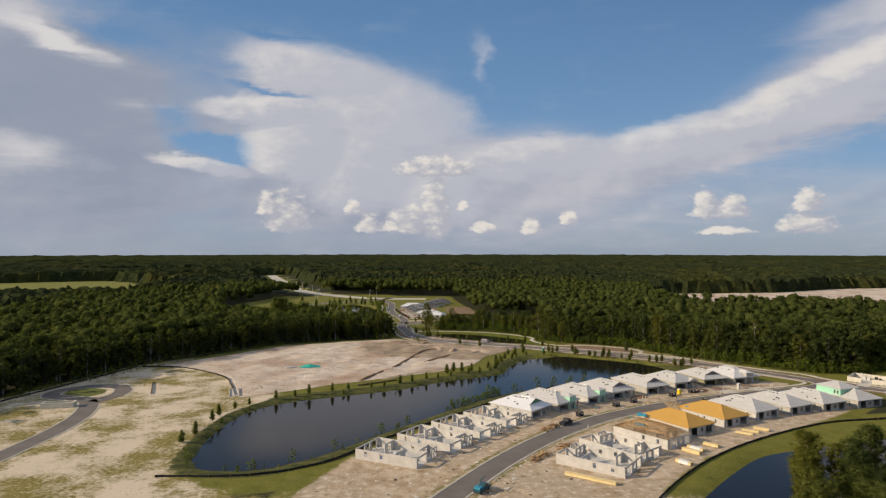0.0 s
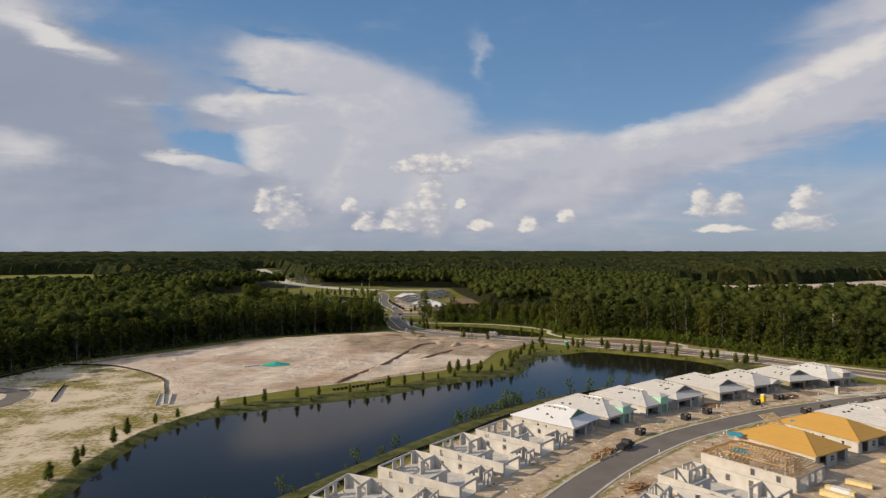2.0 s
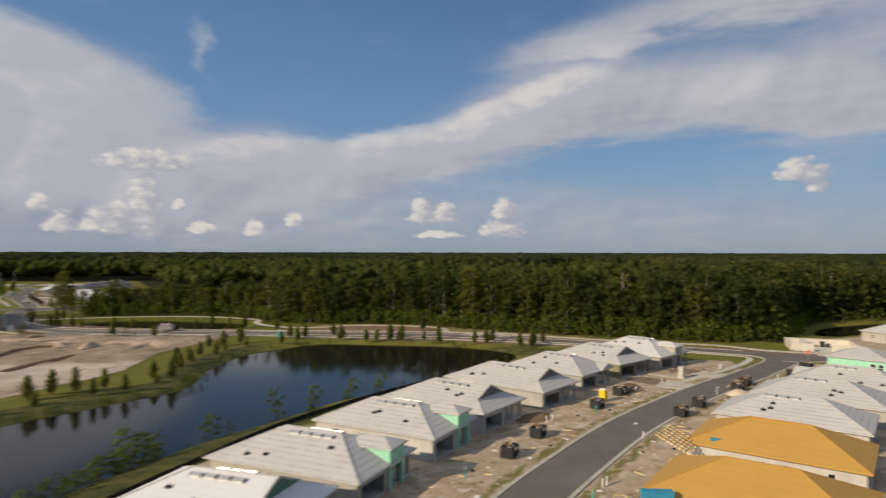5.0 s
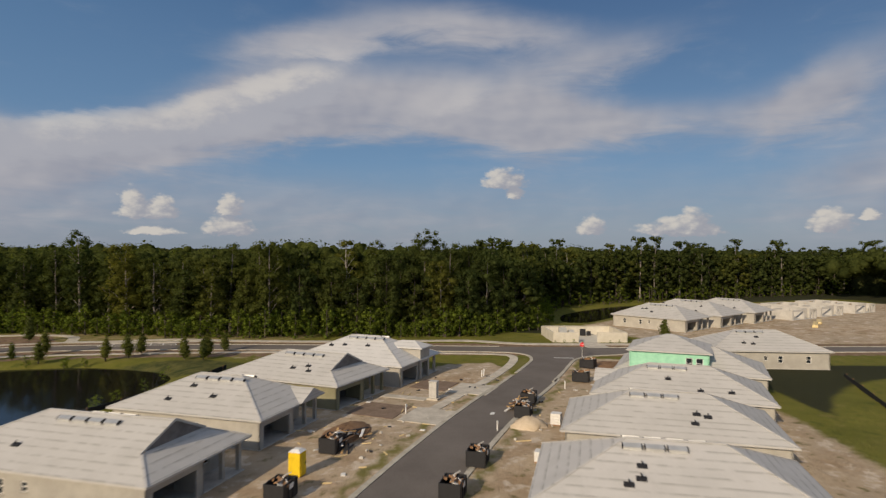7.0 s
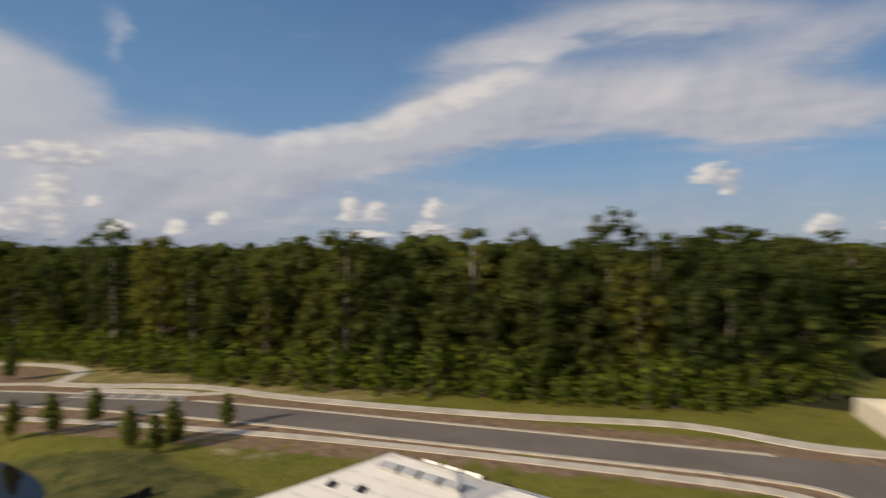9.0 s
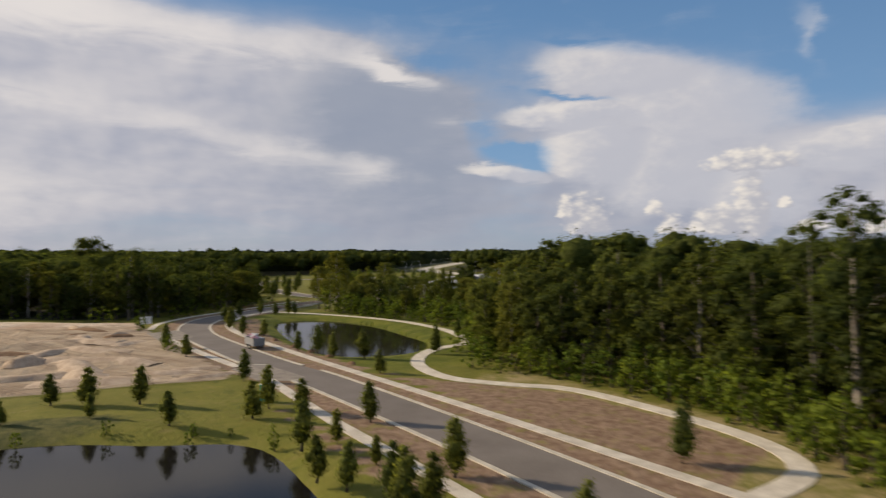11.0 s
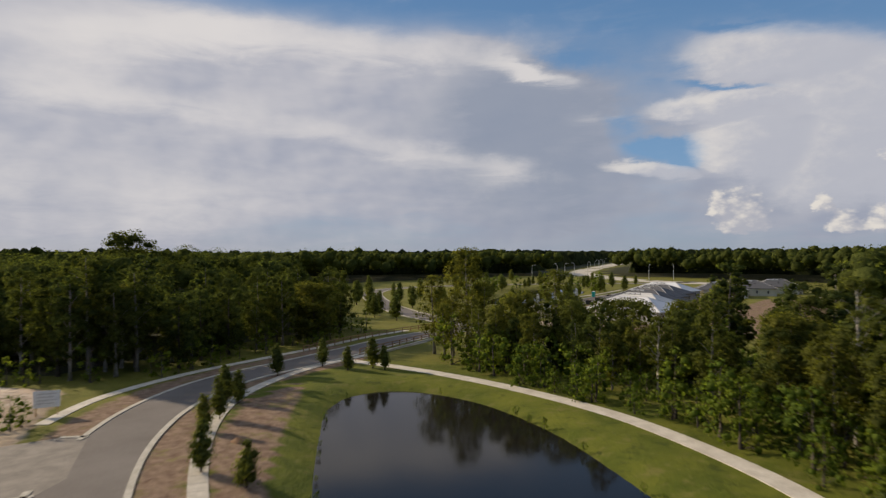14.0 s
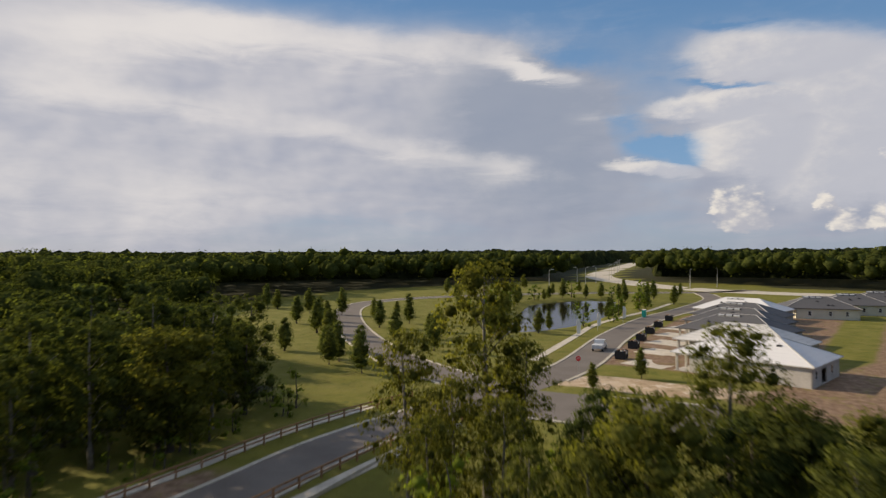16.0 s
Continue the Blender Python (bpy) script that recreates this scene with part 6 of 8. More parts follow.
def portable_toilet(x, y, a, mat, label):
    p = thing("portable_toilet", label, "portable toilet", pose(x, y, 0, 0, 0, a))
    part("cabin", Shape().box(-0.55, -0.55, 0.05, 0.55, 0.55, 2.1), mat, p)
    part("roof", Shape().add([(-0.6, -0.6, 2.1), (0.6, -0.6, 2.1), (0.6, 0.6, 2.1), (-0.6, 0.6, 2.1), (-0.3, -0.3, 2.32), (0.3, -0.3, 2.32), (0.3, 0.3, 2.32), (-0.3, 0.3, 2.32)],
                             [(3, 2, 1, 0), (0, 1, 5, 4), (1, 2, 6, 5), (2, 3, 7, 6), (3, 0, 4, 7), (4, 5, 6, 7)]), M_WHITE, p)
    part("door", Shape().box(-0.4, -0.6, 0.15, 0.4, -0.555, 1.95), mat, p)
    part("handle", Shape().box(0.26, -0.64, 0.95, 0.32, -0.6, 1.15), M_BLACK, p)


portable_toilet(95.3, 255.4, 25, M_YELLOW, "yellow plastic portable toilet on bare ground")
portable_toilet(57.5, 362.6, 10, M_TEAL, "teal plastic portable toilet beside the footpath")
portable_toilet(-53.5, 609, 10, M_TEAL, "teal plastic portable toilet beside the village street")


def heap(name, x, y, length, width, height, a, mat, label, seed, category="heap"):
    """A loose heap: an uneven mound with scattered pieces on it."""
    r = random.Random(seed)
    h = thing(name, label, category, pose(x, y, 0, 0, 0, a))
    s = Shape()
    n, rings = 14, 5
    v = []
    for k in range(rings):
        t = k / (rings - 1)
        for q in range(n):
            ang = 2 * math.pi * q / n
            w = (1 - t) * (1 + r.uniform(-0.2, 0.2))
            v.append((length / 2 * w * math.cos(ang), width / 2 * w * math.sin(ang), -0.1 + height * (1 - (1 - t) ** 2) * (1 + r.uniform(-0.15, 0.15))))
    f = [(k * n + q, k * n + (q + 1) % n, (k + 1) * n + (q + 1) % n, (k + 1) * n + q) for k in range(rings - 1) for q in range(n)]
    part("mound", s.add(v, f), mat, h, smooth=True)
    return h


def wood_heap(x, y, length, width, height, a, label, seed, mats=None):
    r = random.Random(seed)
    h = thing("timber_heap", label, "timber heap", pose(x, y, 0, 0, 0, a))
    for k in range(int(length * 7)):
        u, v = r.uniform(-1, 1), r.uniform(-1, 1)
        z = height * (1 - u * u * 0.7) * (1 - v * v * 0.6) * r.uniform(0.2, 1)
        m = pose(u * length / 2, v * width / 2, z, r.uniform(-14, 14), r.uniform(-14, 14), r.uniform(-35, 35))
        part("plank", Shape().turned_box(m, r.uniform(1.2, 2.8), r.uniform(0.1, 0.3), r.uniform(0.04, 0.12)), r.choice(mats or (M_BROWN, M_BROWN, M_TIMBER)), h)
    return h


wood_heap(35, 207.2, 9, 2.6, 1.3, 50, "long heap of reddish brown scrap timber beside the street", 1)
wood_heap(27.5, 178.5, 9, 2.4, 1.2, 52, "long heap of brown scrap timber beside the kerb", 2)
wood_heap(36, 187.5, 6, 2.2, 1.1, 48, "heap of brown scrap timber on bare earth", 3)
wood_heap(60.5, 210, 5, 2.2, 0.5, 30, "scattered pale offcuts on bare ground", 4, (M_PINE, M_TIMBER))
wood_heap(104, 259.5, 6, 3.0, 1.6, 25, "heap of mixed scrap timber beside a dumpster", 5, (M_BROWN, M_TIMBER, M_WRAP, M_BLACK))
wood_heap(127.5, 254.2, 4, 2.2, 1.4, 25, "heap of white and brown building waste", 6, (M_WRAP, M_TIMBER, M_BROWN))
wood_heap(83.5, 222.8, 5, 3.0, 1.6, 120, "stack of raw roof trusses and timber offcuts", 8, (M_TIMBER, M_PINE))
M_SANDHEAP = surface("pale_sand", (0.55, 0.44, 0.30), (0.68, 0.56, 0.41), 0.8, 8.0, 0.95)
M_EARTH = surface("brown_earth", (0.16, 0.09, 0.05), (0.27, 0.165, 0.09), 0.8, 6.0, 0.95)
heap("sand_heap", 121.8, 249.2, 4.6, 3.8, 1.1, 0, M_SANDHEAP, "cone of pale yellow sand beside pallets", 1, "sand heap")
heap("earth_heap", 106.5, 262, 9, 5, 0.9, 28, M_EARTH, "low heap of dark brown earth", 2, "earth heap")
heap("earth_heap", 78, 251, 8, 5, 0.6, 30, M_EARTH, "low heap of dark brown earth", 3, "earth heap")
heap("earth_heap", 163, 260, 9, 5.5, 0.5, 10, M_EARTH, "low heap of dark brown earth", 4, "earth heap")


def lumber_stack(x, y, length, a, rows, mat, label, wrapped=False):
    p = thing("lumber_stack", label, "lumber stack", pose(x, y, 0, 0, 0, a), "lumber stacks behind the houses")
    for k in (-0.35, 0.35):
        part("bearer", Shape().box(length * k - 0.06, -0.65, 0.0, length * k + 0.06, 0.65, 0.1), M_BROWN, p)
    for r in range(rows):
        for c in range(4):
            part("board", Shape().box(-length / 2 + 0.05 * (c % 2), -0.62 + 0.31 * c, 0.1 + 0.2 * r, length / 2 - 0.04 * (r % 2), -0.33 + 0.31 * c, 0.29 + 0.2 * r), mat, p)
    if wrapped:
        part("wrap", Shape().box(-length * 0.3, -0.68, 0.08, length * 0.35, 0.68, 0.16 + 0.2 * rows), M_WRAP, p, "white plastic wrap")


lumber_stack(35, 162.8, 7.5, -33, 4, M_PINE, "long stack of pale yellow lumber on bearers")
lumber_stack(40.5, 158.9, 6, -33, 4, M_PINE, "long stack of pale yellow lumber on bearers")
lumber_stack(65.8, 173.2, 4.5, -50, 4, M_PINE, "stack of pale lumber partly wrapped in white", True)
lumber_stack(71.5, 182.3, 5.5, -52, 5, M_PINE, "stack of pale yellow lumber", False)
lumber_stack(73.6, 184.6, 5, -52, 5, M_PINE, "stack of pale lumber partly wrapped in white", True)
lumber_stack(79.8, 188.6, 4.5, -45, 4, M_PINE, "stack of pale yellow lumber")
lumber_stack(95.5, 200.8, 5.0, -35, 3, M_PINE, "stack of pale yellow lumber")
lumber_stack(98.6, 203.2, 5.0, -35, 3, M_PINE, "stack of pale yellow lumber")
lumber_stack(103, 205, 4.6, -35, 4, M_PINE, "stack of pale yellow lumber")
lumber_stack(252, 246, 9, 10, 4, M_PINE, "long stack of yellow lumber before a house shell")
lumber_stack(262, 247, 9, 10, 3, M_PINE, "long stack of yellow lumber before a house shell")


def pallet(x, y, a, h, label):
    p = thing("pallet", label, "pallet", pose(x, y, 0, 0, 0, a), "pallets beside the street")
    for k in (-0.5, 0.0, 0.5):
        part("runner", Shape().box(k - 0.05, -0.55, 0.0, k + 0.05, 0.55, 0.12), M_BROWN, p)
    for r in range(max(1, int(h / 0.3))):
        part("pack", Shape().box(-0.58, -0.55, 0.12 + 0.3 * r, 0.58 - 0.03 * (r % 2), 0.55, 0.40 + 0.3 * r), M_WRAP, p)


pallet(124.3, 247.2, 20, 1.2, "pallet of white wrapped building material")
pallet(123.5, 244.8, 20, 1.3, "pallet of white wrapped building material")
pallet(112.5, 241.7, 25, 1.0, "pallet of grey building blocks")


def post_box(x, y, a):
    p = thing("utility_column", "square pale concrete column standing beside the footpath", "column", pose(x, y, 0, 0, 0, a))
    part("plinth", Shape().box(-0.75, -0.75, 0, 0.75, 0.75, 0.25), M_CONCRETE, p)
    part("shaft", Shape().box(-0.5, -0.5, 0.25, 0.5, 0.5, 2.3), M_SLAB, p)
    part("cap", Shape().box(-0.56, -0.56, 2.3, 0.56, 0.56, 2.42), M_SLAB, p)


post_box(123.9, 265.4, 25)


def stake(x, y, h=1.1, mat=None, label="short white utility stake in the verge"):
    s = thing("stake", label, "stake", pose(x, y, 0, 0, 0, (x * 37 + y * 11) % 90), "stakes along the verges")
    part("post", Shape().box(-0.06, -0.06, -0.1, 0.06, 0.06, h), mat or M_SIGN, s)
    part("tag", Shape().box(-0.16, -0.075, h - 0.38, 0.16, -0.065, h - 0.06), M_WRAP, s)


for x, y in ((68.5, 222.2), (69.4, 222.6), (78, 247.6), (79.4, 248.2), (116.5, 263.2), (139.6, 269.6), (140.6, 270.0), (161.5, 263.6), (162.4, 263.2), (141.2, 256.0), (36.5, 193.2), (47.5, 207.6), (85.8, 234.8), (117.8, 250.6)):
    stake(x, y)
for x, y in ((26.0, 212.0), (55.6, 231.2), (88.5, 248.8), (64.8, 219.2)):
    stake(x, y, 1.4, M_TEAL, "short teal pipe riser in bare ground")


def stop_sign(x, y, a):
    s = thing("stop_sign", "red octagonal stop sign on a grey post", "road sign", pose(x, y, 0, 0, 0, a))
    part("post", Shape().box(-0.035, -0.035, -0.2, 0.035, 0.035, 2.7), M_METAL, s)
    ring = [(0.42 * math.cos(math.pi / 8 + k * math.pi / 4), 0.42 * math.sin(math.pi / 8 + k * math.pi / 4)) for k in range(8)]
    plate = Shape().add([(x, -0.06, 2.35 + z) for x, z in ring] + [(x, -0.04, 2.35 + z) for x, z in ring], [tuple(range(8)), tuple(range(15, 7, -1))] + [(k, k + 8, (k + 1) % 8 + 8, (k + 1) % 8) for k in range(8)])
    part("plate", plate, M_RED, s)
    c = bpy.data.curves.new("stop_text", "FONT")
    c.body, c.size, c.align_x, c.align_y, c.extrude = "STOP", 0.26, "CENTER", "CENTER", 0.004
    t = new("lettering", c)
    c.materials.append(M_SIGN)
    t.parent = s
    t.matrix_local = pose(0, -0.068, 2.35, 90, 0, 0)


stop_sign(166.6, 267.3, -63)
stop_sign(-29.2, 521.0, 25)


def board_sign(x, y, a):
    s = thing("sign_board", "white site sign board on two posts beside the road", "sign", pose(x, y, 0, 0, 0, a))
    for k in (-1.0, 1.0):
        part("post", Shape().box(k - 0.06, -0.06, -0.2, k + 0.06, 0.06, 2.6), M_TIMBER, s)
    part("board", Shape().box(-1.25, -0.1, 0.9, 1.25, -0.065, 2.7), M_SIGN, s)
    for k in range(4):
        part("text_bar", Shape().box(-0.95, -0.112, 2.3 - 0.34 * k, 0.95 - 0.25 * (k % 2), -0.103, 2.42 - 0.34 * k), M_METAL, s)


board_sign(-19.8, 406.8, 65)


def wheel(parent, x, y, r, w):
    t = Shape().tube([(x, y - w / 2, r), (x, y + w / 2, r)], [r, r], 16)
    tyre = part("wheel", t, M_TYRE, parent)
    part("rim", Shape().tube([(x, y - w / 2 - 0.012, r), (x, y + w / 2 + 0.012, r)], [r * 0.55, r * 0.55], 10), M_METAL, tyre)


def debris_trailer(x, y, a):
    t = thing("dump_trailer", "grey dump trailer with pink and white waste on top", "trailer", pose(x, y, 0.03, 0, 0, a))
    s = Shape()
    for x0, y0, x1, y1 in ((-2.3, -1.1, 2.3, -1.03), (-2.3, 1.03, 2.3, 1.1), (-2.3, -1.03, -2.23, 1.03), (2.23, -1.03, 2.3, 1.03)):
        s.box(x0, y0, 0.7, x1, y1, 2.0)
    s.box(-2.3, -1.1, 0.62, 2.3, 1.1, 0.72)
    part("body", s, plain("grey_trailer_paint", (0.24, 0.245, 0.25), 0.6), t)
    for sx in (-0.6, 0.5):
        for sy in (-1.25, 1.25):
            wheel(t, sx, sy, 0.4, 0.24)
    part("drawbar", Shape().bar((2.3, 0.7, 0.6), (3.6, 0, 0.55), 0.1).bar((2.3, -0.7, 0.6), (3.6, 0, 0.55), 0.1), M_BLACK, t)
    r = random.Random(9)
    pink = plain("pink_insulation", (0.72, 0.42, 0.50), 0.9)
    for k in range(18):
        m = pose(r.uniform(-1.7, 1.7), r.uniform(-0.7, 0.7), 2.0 + r.uniform(-0.1, 0.4), r.uniform(-25, 25), r.uniform(-25, 25), r.uniform(0, 180))
        part("waste", Shape().turned_box(m, r.uniform(0.5, 1.3), r.uniform(0.3, 0.7), r.uniform(0.1, 0.3)), r.choice((pink, M_WRAP, M_WRAP)), t)


debris_trailer(26.0, 394.2, -27)


def truck(x, y, a, mat, label, boom=False):
    """A work truck: cab, bonnet, bed and wheels."""
    t = thing("work_truck", label, "truck", pose(x, y, 0.03, 0, 0, a))
    prof = [(-2.9, 0.55), (2.8, 0.55), (2.85, 1.05), (1.65, 1.2), (1.05, 1.95), (-0.35, 1.98), (-0.5, 1.25), (-2.9, 1.25)]
    n = len(prof)
    s = Shape().add([(px, -0.95, pz) for px, pz in prof] + [(px, 0.95, pz) for px, pz in prof], [tuple(range(n)), tuple(range(2 * n - 1, n - 1, -1))] + [(k, k + n, (k + 1) % n + n, (k + 1) % n) for k in range(n)])
    part("body", s, mat, t)
    g = Shape().add([(1.62, -0.8, 1.24), (1.62, 0.8, 1.24), (1.1, 0.75, 1.88), (1.1, -0.75, 1.88)], [(0, 1, 2, 3)])
    g.v = [(px + 0.03, py, pz + 0.02) for px, py, pz in g.v]
    part("windscreen", g, M_GLASS_DARK, t)
    for sy in (-0.962, 0.962):
        part("side_window", Shape().box(-0.25, sy - 0.006, 1.3, 1.05, sy + 0.006, 1.8), M_GLASS_DARK, t)
    for sx in (-1.9, 1.85):
        for sy in (-0.9, 0.9):
            wheel(t, sx, sy, 0.4, 0.26)
    for sy in (-0.7, 0.7):
        part("headlight", Shape().box(2.83, sy - 0.16, 0.85, 2.88, sy + 0.16, 1.02), M_WHITE, t)
    if boom:
        part("crane_arm", Shape().bar((-1.9, 0, 1.25), (-1.2, 0, 2.9), 0.22).bar((-1.2, 0, 2.9), (1.6, 0.2, 3.1), 0.18), M_DARKPAINT, t)
        part("load", Shape().box(-2.7, -0.8, 1.26, -0.9, 0.8, 1.75), M_BLUE, t)


truck(9.5, 153.5, 58, M_DARKPAINT, "dark teal work truck with a loading arm on the street", True)
truck(41.2, 211.8, 48, M_BLACK, "black pickup truck parked beside the kerb")
truck(-37, 545, 105, M_CARPAINT, "pale pickup truck parked in the village street")


# ---- fences and low walls ----
def silt_fence(line, label):
    f = thing("silt_fence", label, "fence")
    pts = smooth_line(line, 2.2)
    ns = normals_of(pts)
    s = Shape()
    v, q = [], []
    for p, n in zip(pts, ns):
        for dx, z in ((-0.03, -0.9), (0.03, -0.9), (0.03, 0.62), (-0.03, 0.62)):
            v.append((p.x + n.x * dx, p.y + n.y * dx, z + 0.04 * math.sin(p.x * 1.7 + p.y)))
    for i in range(len(pts) - 1):
        for k in range(4):
            q.append((4 * i + k, 4 * i + (k + 1) % 4, 4 * i + 4 + (k + 1) % 4, 4 * i + 4 + k))
    part("fabric", s.add(v, q), M_SILT, f)
    post = Shape().box(-0.035, -0.035, -1.0, 0.035, 0.035, 0.8).mesh("post", M_BROWN)
    for p, n in list(zip(pts, ns))[::2]:
        part("post", post, None, f, m=Matrix.Translation((p.x - n.x * 0.08, p.y - n.y * 0.08, 0)))


silt_fence([(-74, 163), (-50, 164), (-33, 173.5), (-19.5, 193), (-8.5, 208), (3, 221), (14, 236), (26, 249), (41, 263.5), (65, 279), (86, 288.6), (104, 296.6), (117, 305)], "low black silt fence along the pond bank")
silt_fence([(40, 128), (51, 149), (73, 175), (99, 196), (129, 213), (154, 219), (178, 228)], "low black silt fence behind the houses")
silt_fence([(-150, 315), (-128, 312), (-102, 292), (-92, 274), (-83, 253)], "low black silt fence between dry grass and sand")
silt_fence([(-174, 205), (-170, 240), (-163, 268), (-152, 314)], "low black silt fence along the woods")
silt_fence([(-127.7, 279), (-124, 270), (-118, 256)], "short black silt fence in dry grass")


def cream_yard():
    y = thing("walled_yard", "cream painted yard wall with a wide entrance", "wall")
    A, B, C, D = Vector((179.7, 281.2)), Vector((190.3, 269.7)), Vector((199.0, 278.2)), Vector((188.2, 289.6))

    def side(a, b, holes=()):
        s = Shape()
        wall_run(s, a, b, 2.0, holes, 0.2)
        s.v = [(x, yy, z - 0.15 if z < 0.01 else z) for x, yy, z in s.v]
        part("wall", s, M_YARD, y)
        c = Shape().bar((a.x, a.y, 2.06), (b.x, b.y, 2.06), 0.3, 0.1)
        part("coping", c, M_YARD, y)

    d_front = (A - B).normalized()
    side(B, B + d_front * 6.4)
    side(B + d_front * 10.4, A)
    side(C, B)
    side(D, C)
    side(A, D)
    part("yard_floor", Shape().add([(A.x, A.y, 0.04), (B.x, B.y, 0.04), (C.x, C.y, 0.04), (D.x, D.y, 0.04)], [(0, 1, 2, 3)]), M_YARD, y)
    for k, (px, py, w, d, h, mt) in enumerate(((189.3, 284.8, 1.8, 1.2, 1.9, M_METAL), (190.6, 283.4, 1.2, 1.0, 1.4, M_METAL), (192.8, 281.6, 1.2, 0.6, 1.6, M_BLACK), (193.8, 280.6, 0.8, 0.6, 1.1, M_BLACK))):
        e = thing("equipment_cabinet", "small grey equipment cabinet inside the walled yard", "cabinet", pose(px, py, 0.04, 0, 0, -47))
        part("case", Shape().box(-w / 2, -d / 2, 0.06, w / 2, d / 2, h), mt, e)
        part("base", Shape().box(-w / 2 - 0.05, -d / 2 - 0.05, 0, w / 2 + 0.05, d / 2 + 0.05, 0.06), M_CONCRETE, e)
    dr = part("driveway", Shape().add([(183.2, 277.4, 0.05), (186.0, 274.4, 0.05), (180.6, 268.6, 0.05), (177.4, 272.0, 0.05), (183.2, 277.4, -0.2), (186.0, 274.4, -0.2), (180.6, 268.6, -0.2), (177.4, 272.0, -0.2)],
                                      [(0, 3, 2, 1), (0, 1, 5, 4), (1, 2, 6, 5), (2, 3, 7, 6), (3, 0, 4, 7)]), M_CONCRETE)
    tagged(dr, "pale concrete driveway into the walled yard", "driveway", kind="structure")


cream_yard()


def slab(name, pts, z, mat, label, category):
    n = len(pts)
    s = Shape().add([(x, y, z) for x, y in pts] + [(x, y, -0.3) for x, y in pts], [tuple(range(n))] + [(k, k + n, (k + 1) % n + n, (k + 1) % n) for k in range(n)])
    area = sum(a[0] * b[1] - b[0] * a[1] for a, b in zip(pts, pts[1:] + pts[:1]))
    if area < 0:
        s.f = [f[::-1] for f in s.f]
    tagged(part(name, s, mat), label, category, kind="structure")


M_BASE = surface("compacted_base", (0.17, 0.12, 0.085), (0.26, 0.19, 0.14), 1.2, 8.0, 0.95, kind="world")
slab("driveway", [(126.8, 272.8), (132.4, 274.8), (134.0, 269.6), (128.4, 267.6)], 0.045, M_BASE, "brown compacted driveway base before a garage", "driveway")
slab("driveway", [(111.6, 268.4), (117.2, 270.6), (119.2, 264.8), (113.4, 262.4)], 0.045, M_BASE, "brown compacted driveway base before a garage", "driveway")
slab("driveway", [(113.4, 261.6), (119.4, 264.0), (121.2, 258.8), (115.2, 256.4)], 0.06, M_CONCRETE, "pale concrete driveway apron at the kerb", "driveway")
slab("driveway", [(128.2, 267.0), (134.2, 269.2), (136.2, 263.8), (130.2, 261.6)], 0.06, M_CONCRETE, "pale concrete driveway apron at the kerb", "driveway")
slab("driveway", [(120.2, 271.6), (121.8, 272.2), (124.0, 266.4), (122.4, 265.8)], 0.05, M_CONCRETE, "pale concrete garden path base", "path")


def low_railing(pts, label, mat, h=1.0, step=2.2):
    r = thing("railing", label, "railing")
    line = smooth_line(pts, step)
    for p in line:
        part("post", Shape().box(p.x - 0.07, p.y - 0.07, -0.2, p.x + 0.07, p.y + 0.07, h), mat, r)
    for z in (h * 0.5, h - 0.06):
        part("rail", strip(line, 0.045, -0.045, z - 0.07, z + 0.07), mat, r)


# parallel parking bay let into the boulevard's far side
F0, F1, B0, B1 = Vector((111.6, 344.6)), Vector((123.4, 335.7)), Vector((113.5, 347.1)), Vector((124.7, 338.5))
slab("parking_bay", [tuple(F0), tuple(F1), tuple(B1), tuple(B0)], 0.038, M_BAY, "pale grey parking bay with white stall lines", "parking bay")
for k in range(7):
    p, q = F0.lerp(F1, k / 6), B0.lerp(B1, k / 6)
    ln = part("road_line", Shape().bar((p.x, p.y, 0.042), (q.x, q.y, 0.042), 0.16, 0.012), M_SIGN)
    tagged(ln, "white painted line between parking stalls", "road line", kind="structure")
for p, q, w, top, lab in ((F0, F1, 0.3, 0.046, "flush pale concrete gutter before the parking bay"), (B0, B1, 0.35, 0.13, "pale concrete kerb behind the parking bay")):
    kb = part("kerb", strip([p, p.lerp(q, 0.33), p.lerp(q, 0.66), q], w, 0.0, -0.3, top), M_CONCRETE)
    tagged(kb, lab, "kerb", kind="structure")
slab("apron", [(113.9, 347.5), (125.1, 338.9), (126.2, 340.3), (114.9, 349.0)], 0.058, M_CONCRETE, "pale concrete walk behind the parking bay", "footpath")
low_railing([(-23.0, 456), (-24.9, 466), (-26.4, 476), (-26.8, 488)], "dark timber railing at the culvert", M_BROWN, 1.05)
low_railing([(-33.2, 452), (-36.2, 466), (-38.0, 478), (-38.0, 492)], "dark timber railing beneath the trees", M_BROWN, 1.05)
wl = thing("retaining_wall", "grey concrete culvert wall below the railing", "wall")
part("wall", strip(smooth_line([(-20.6, 457), (-22.9, 467), (-25.0, 477), (-25.4, 486)], 2.5), 0.15, -0.15, -1.0, 0.35), M_CONCRETE, wl)

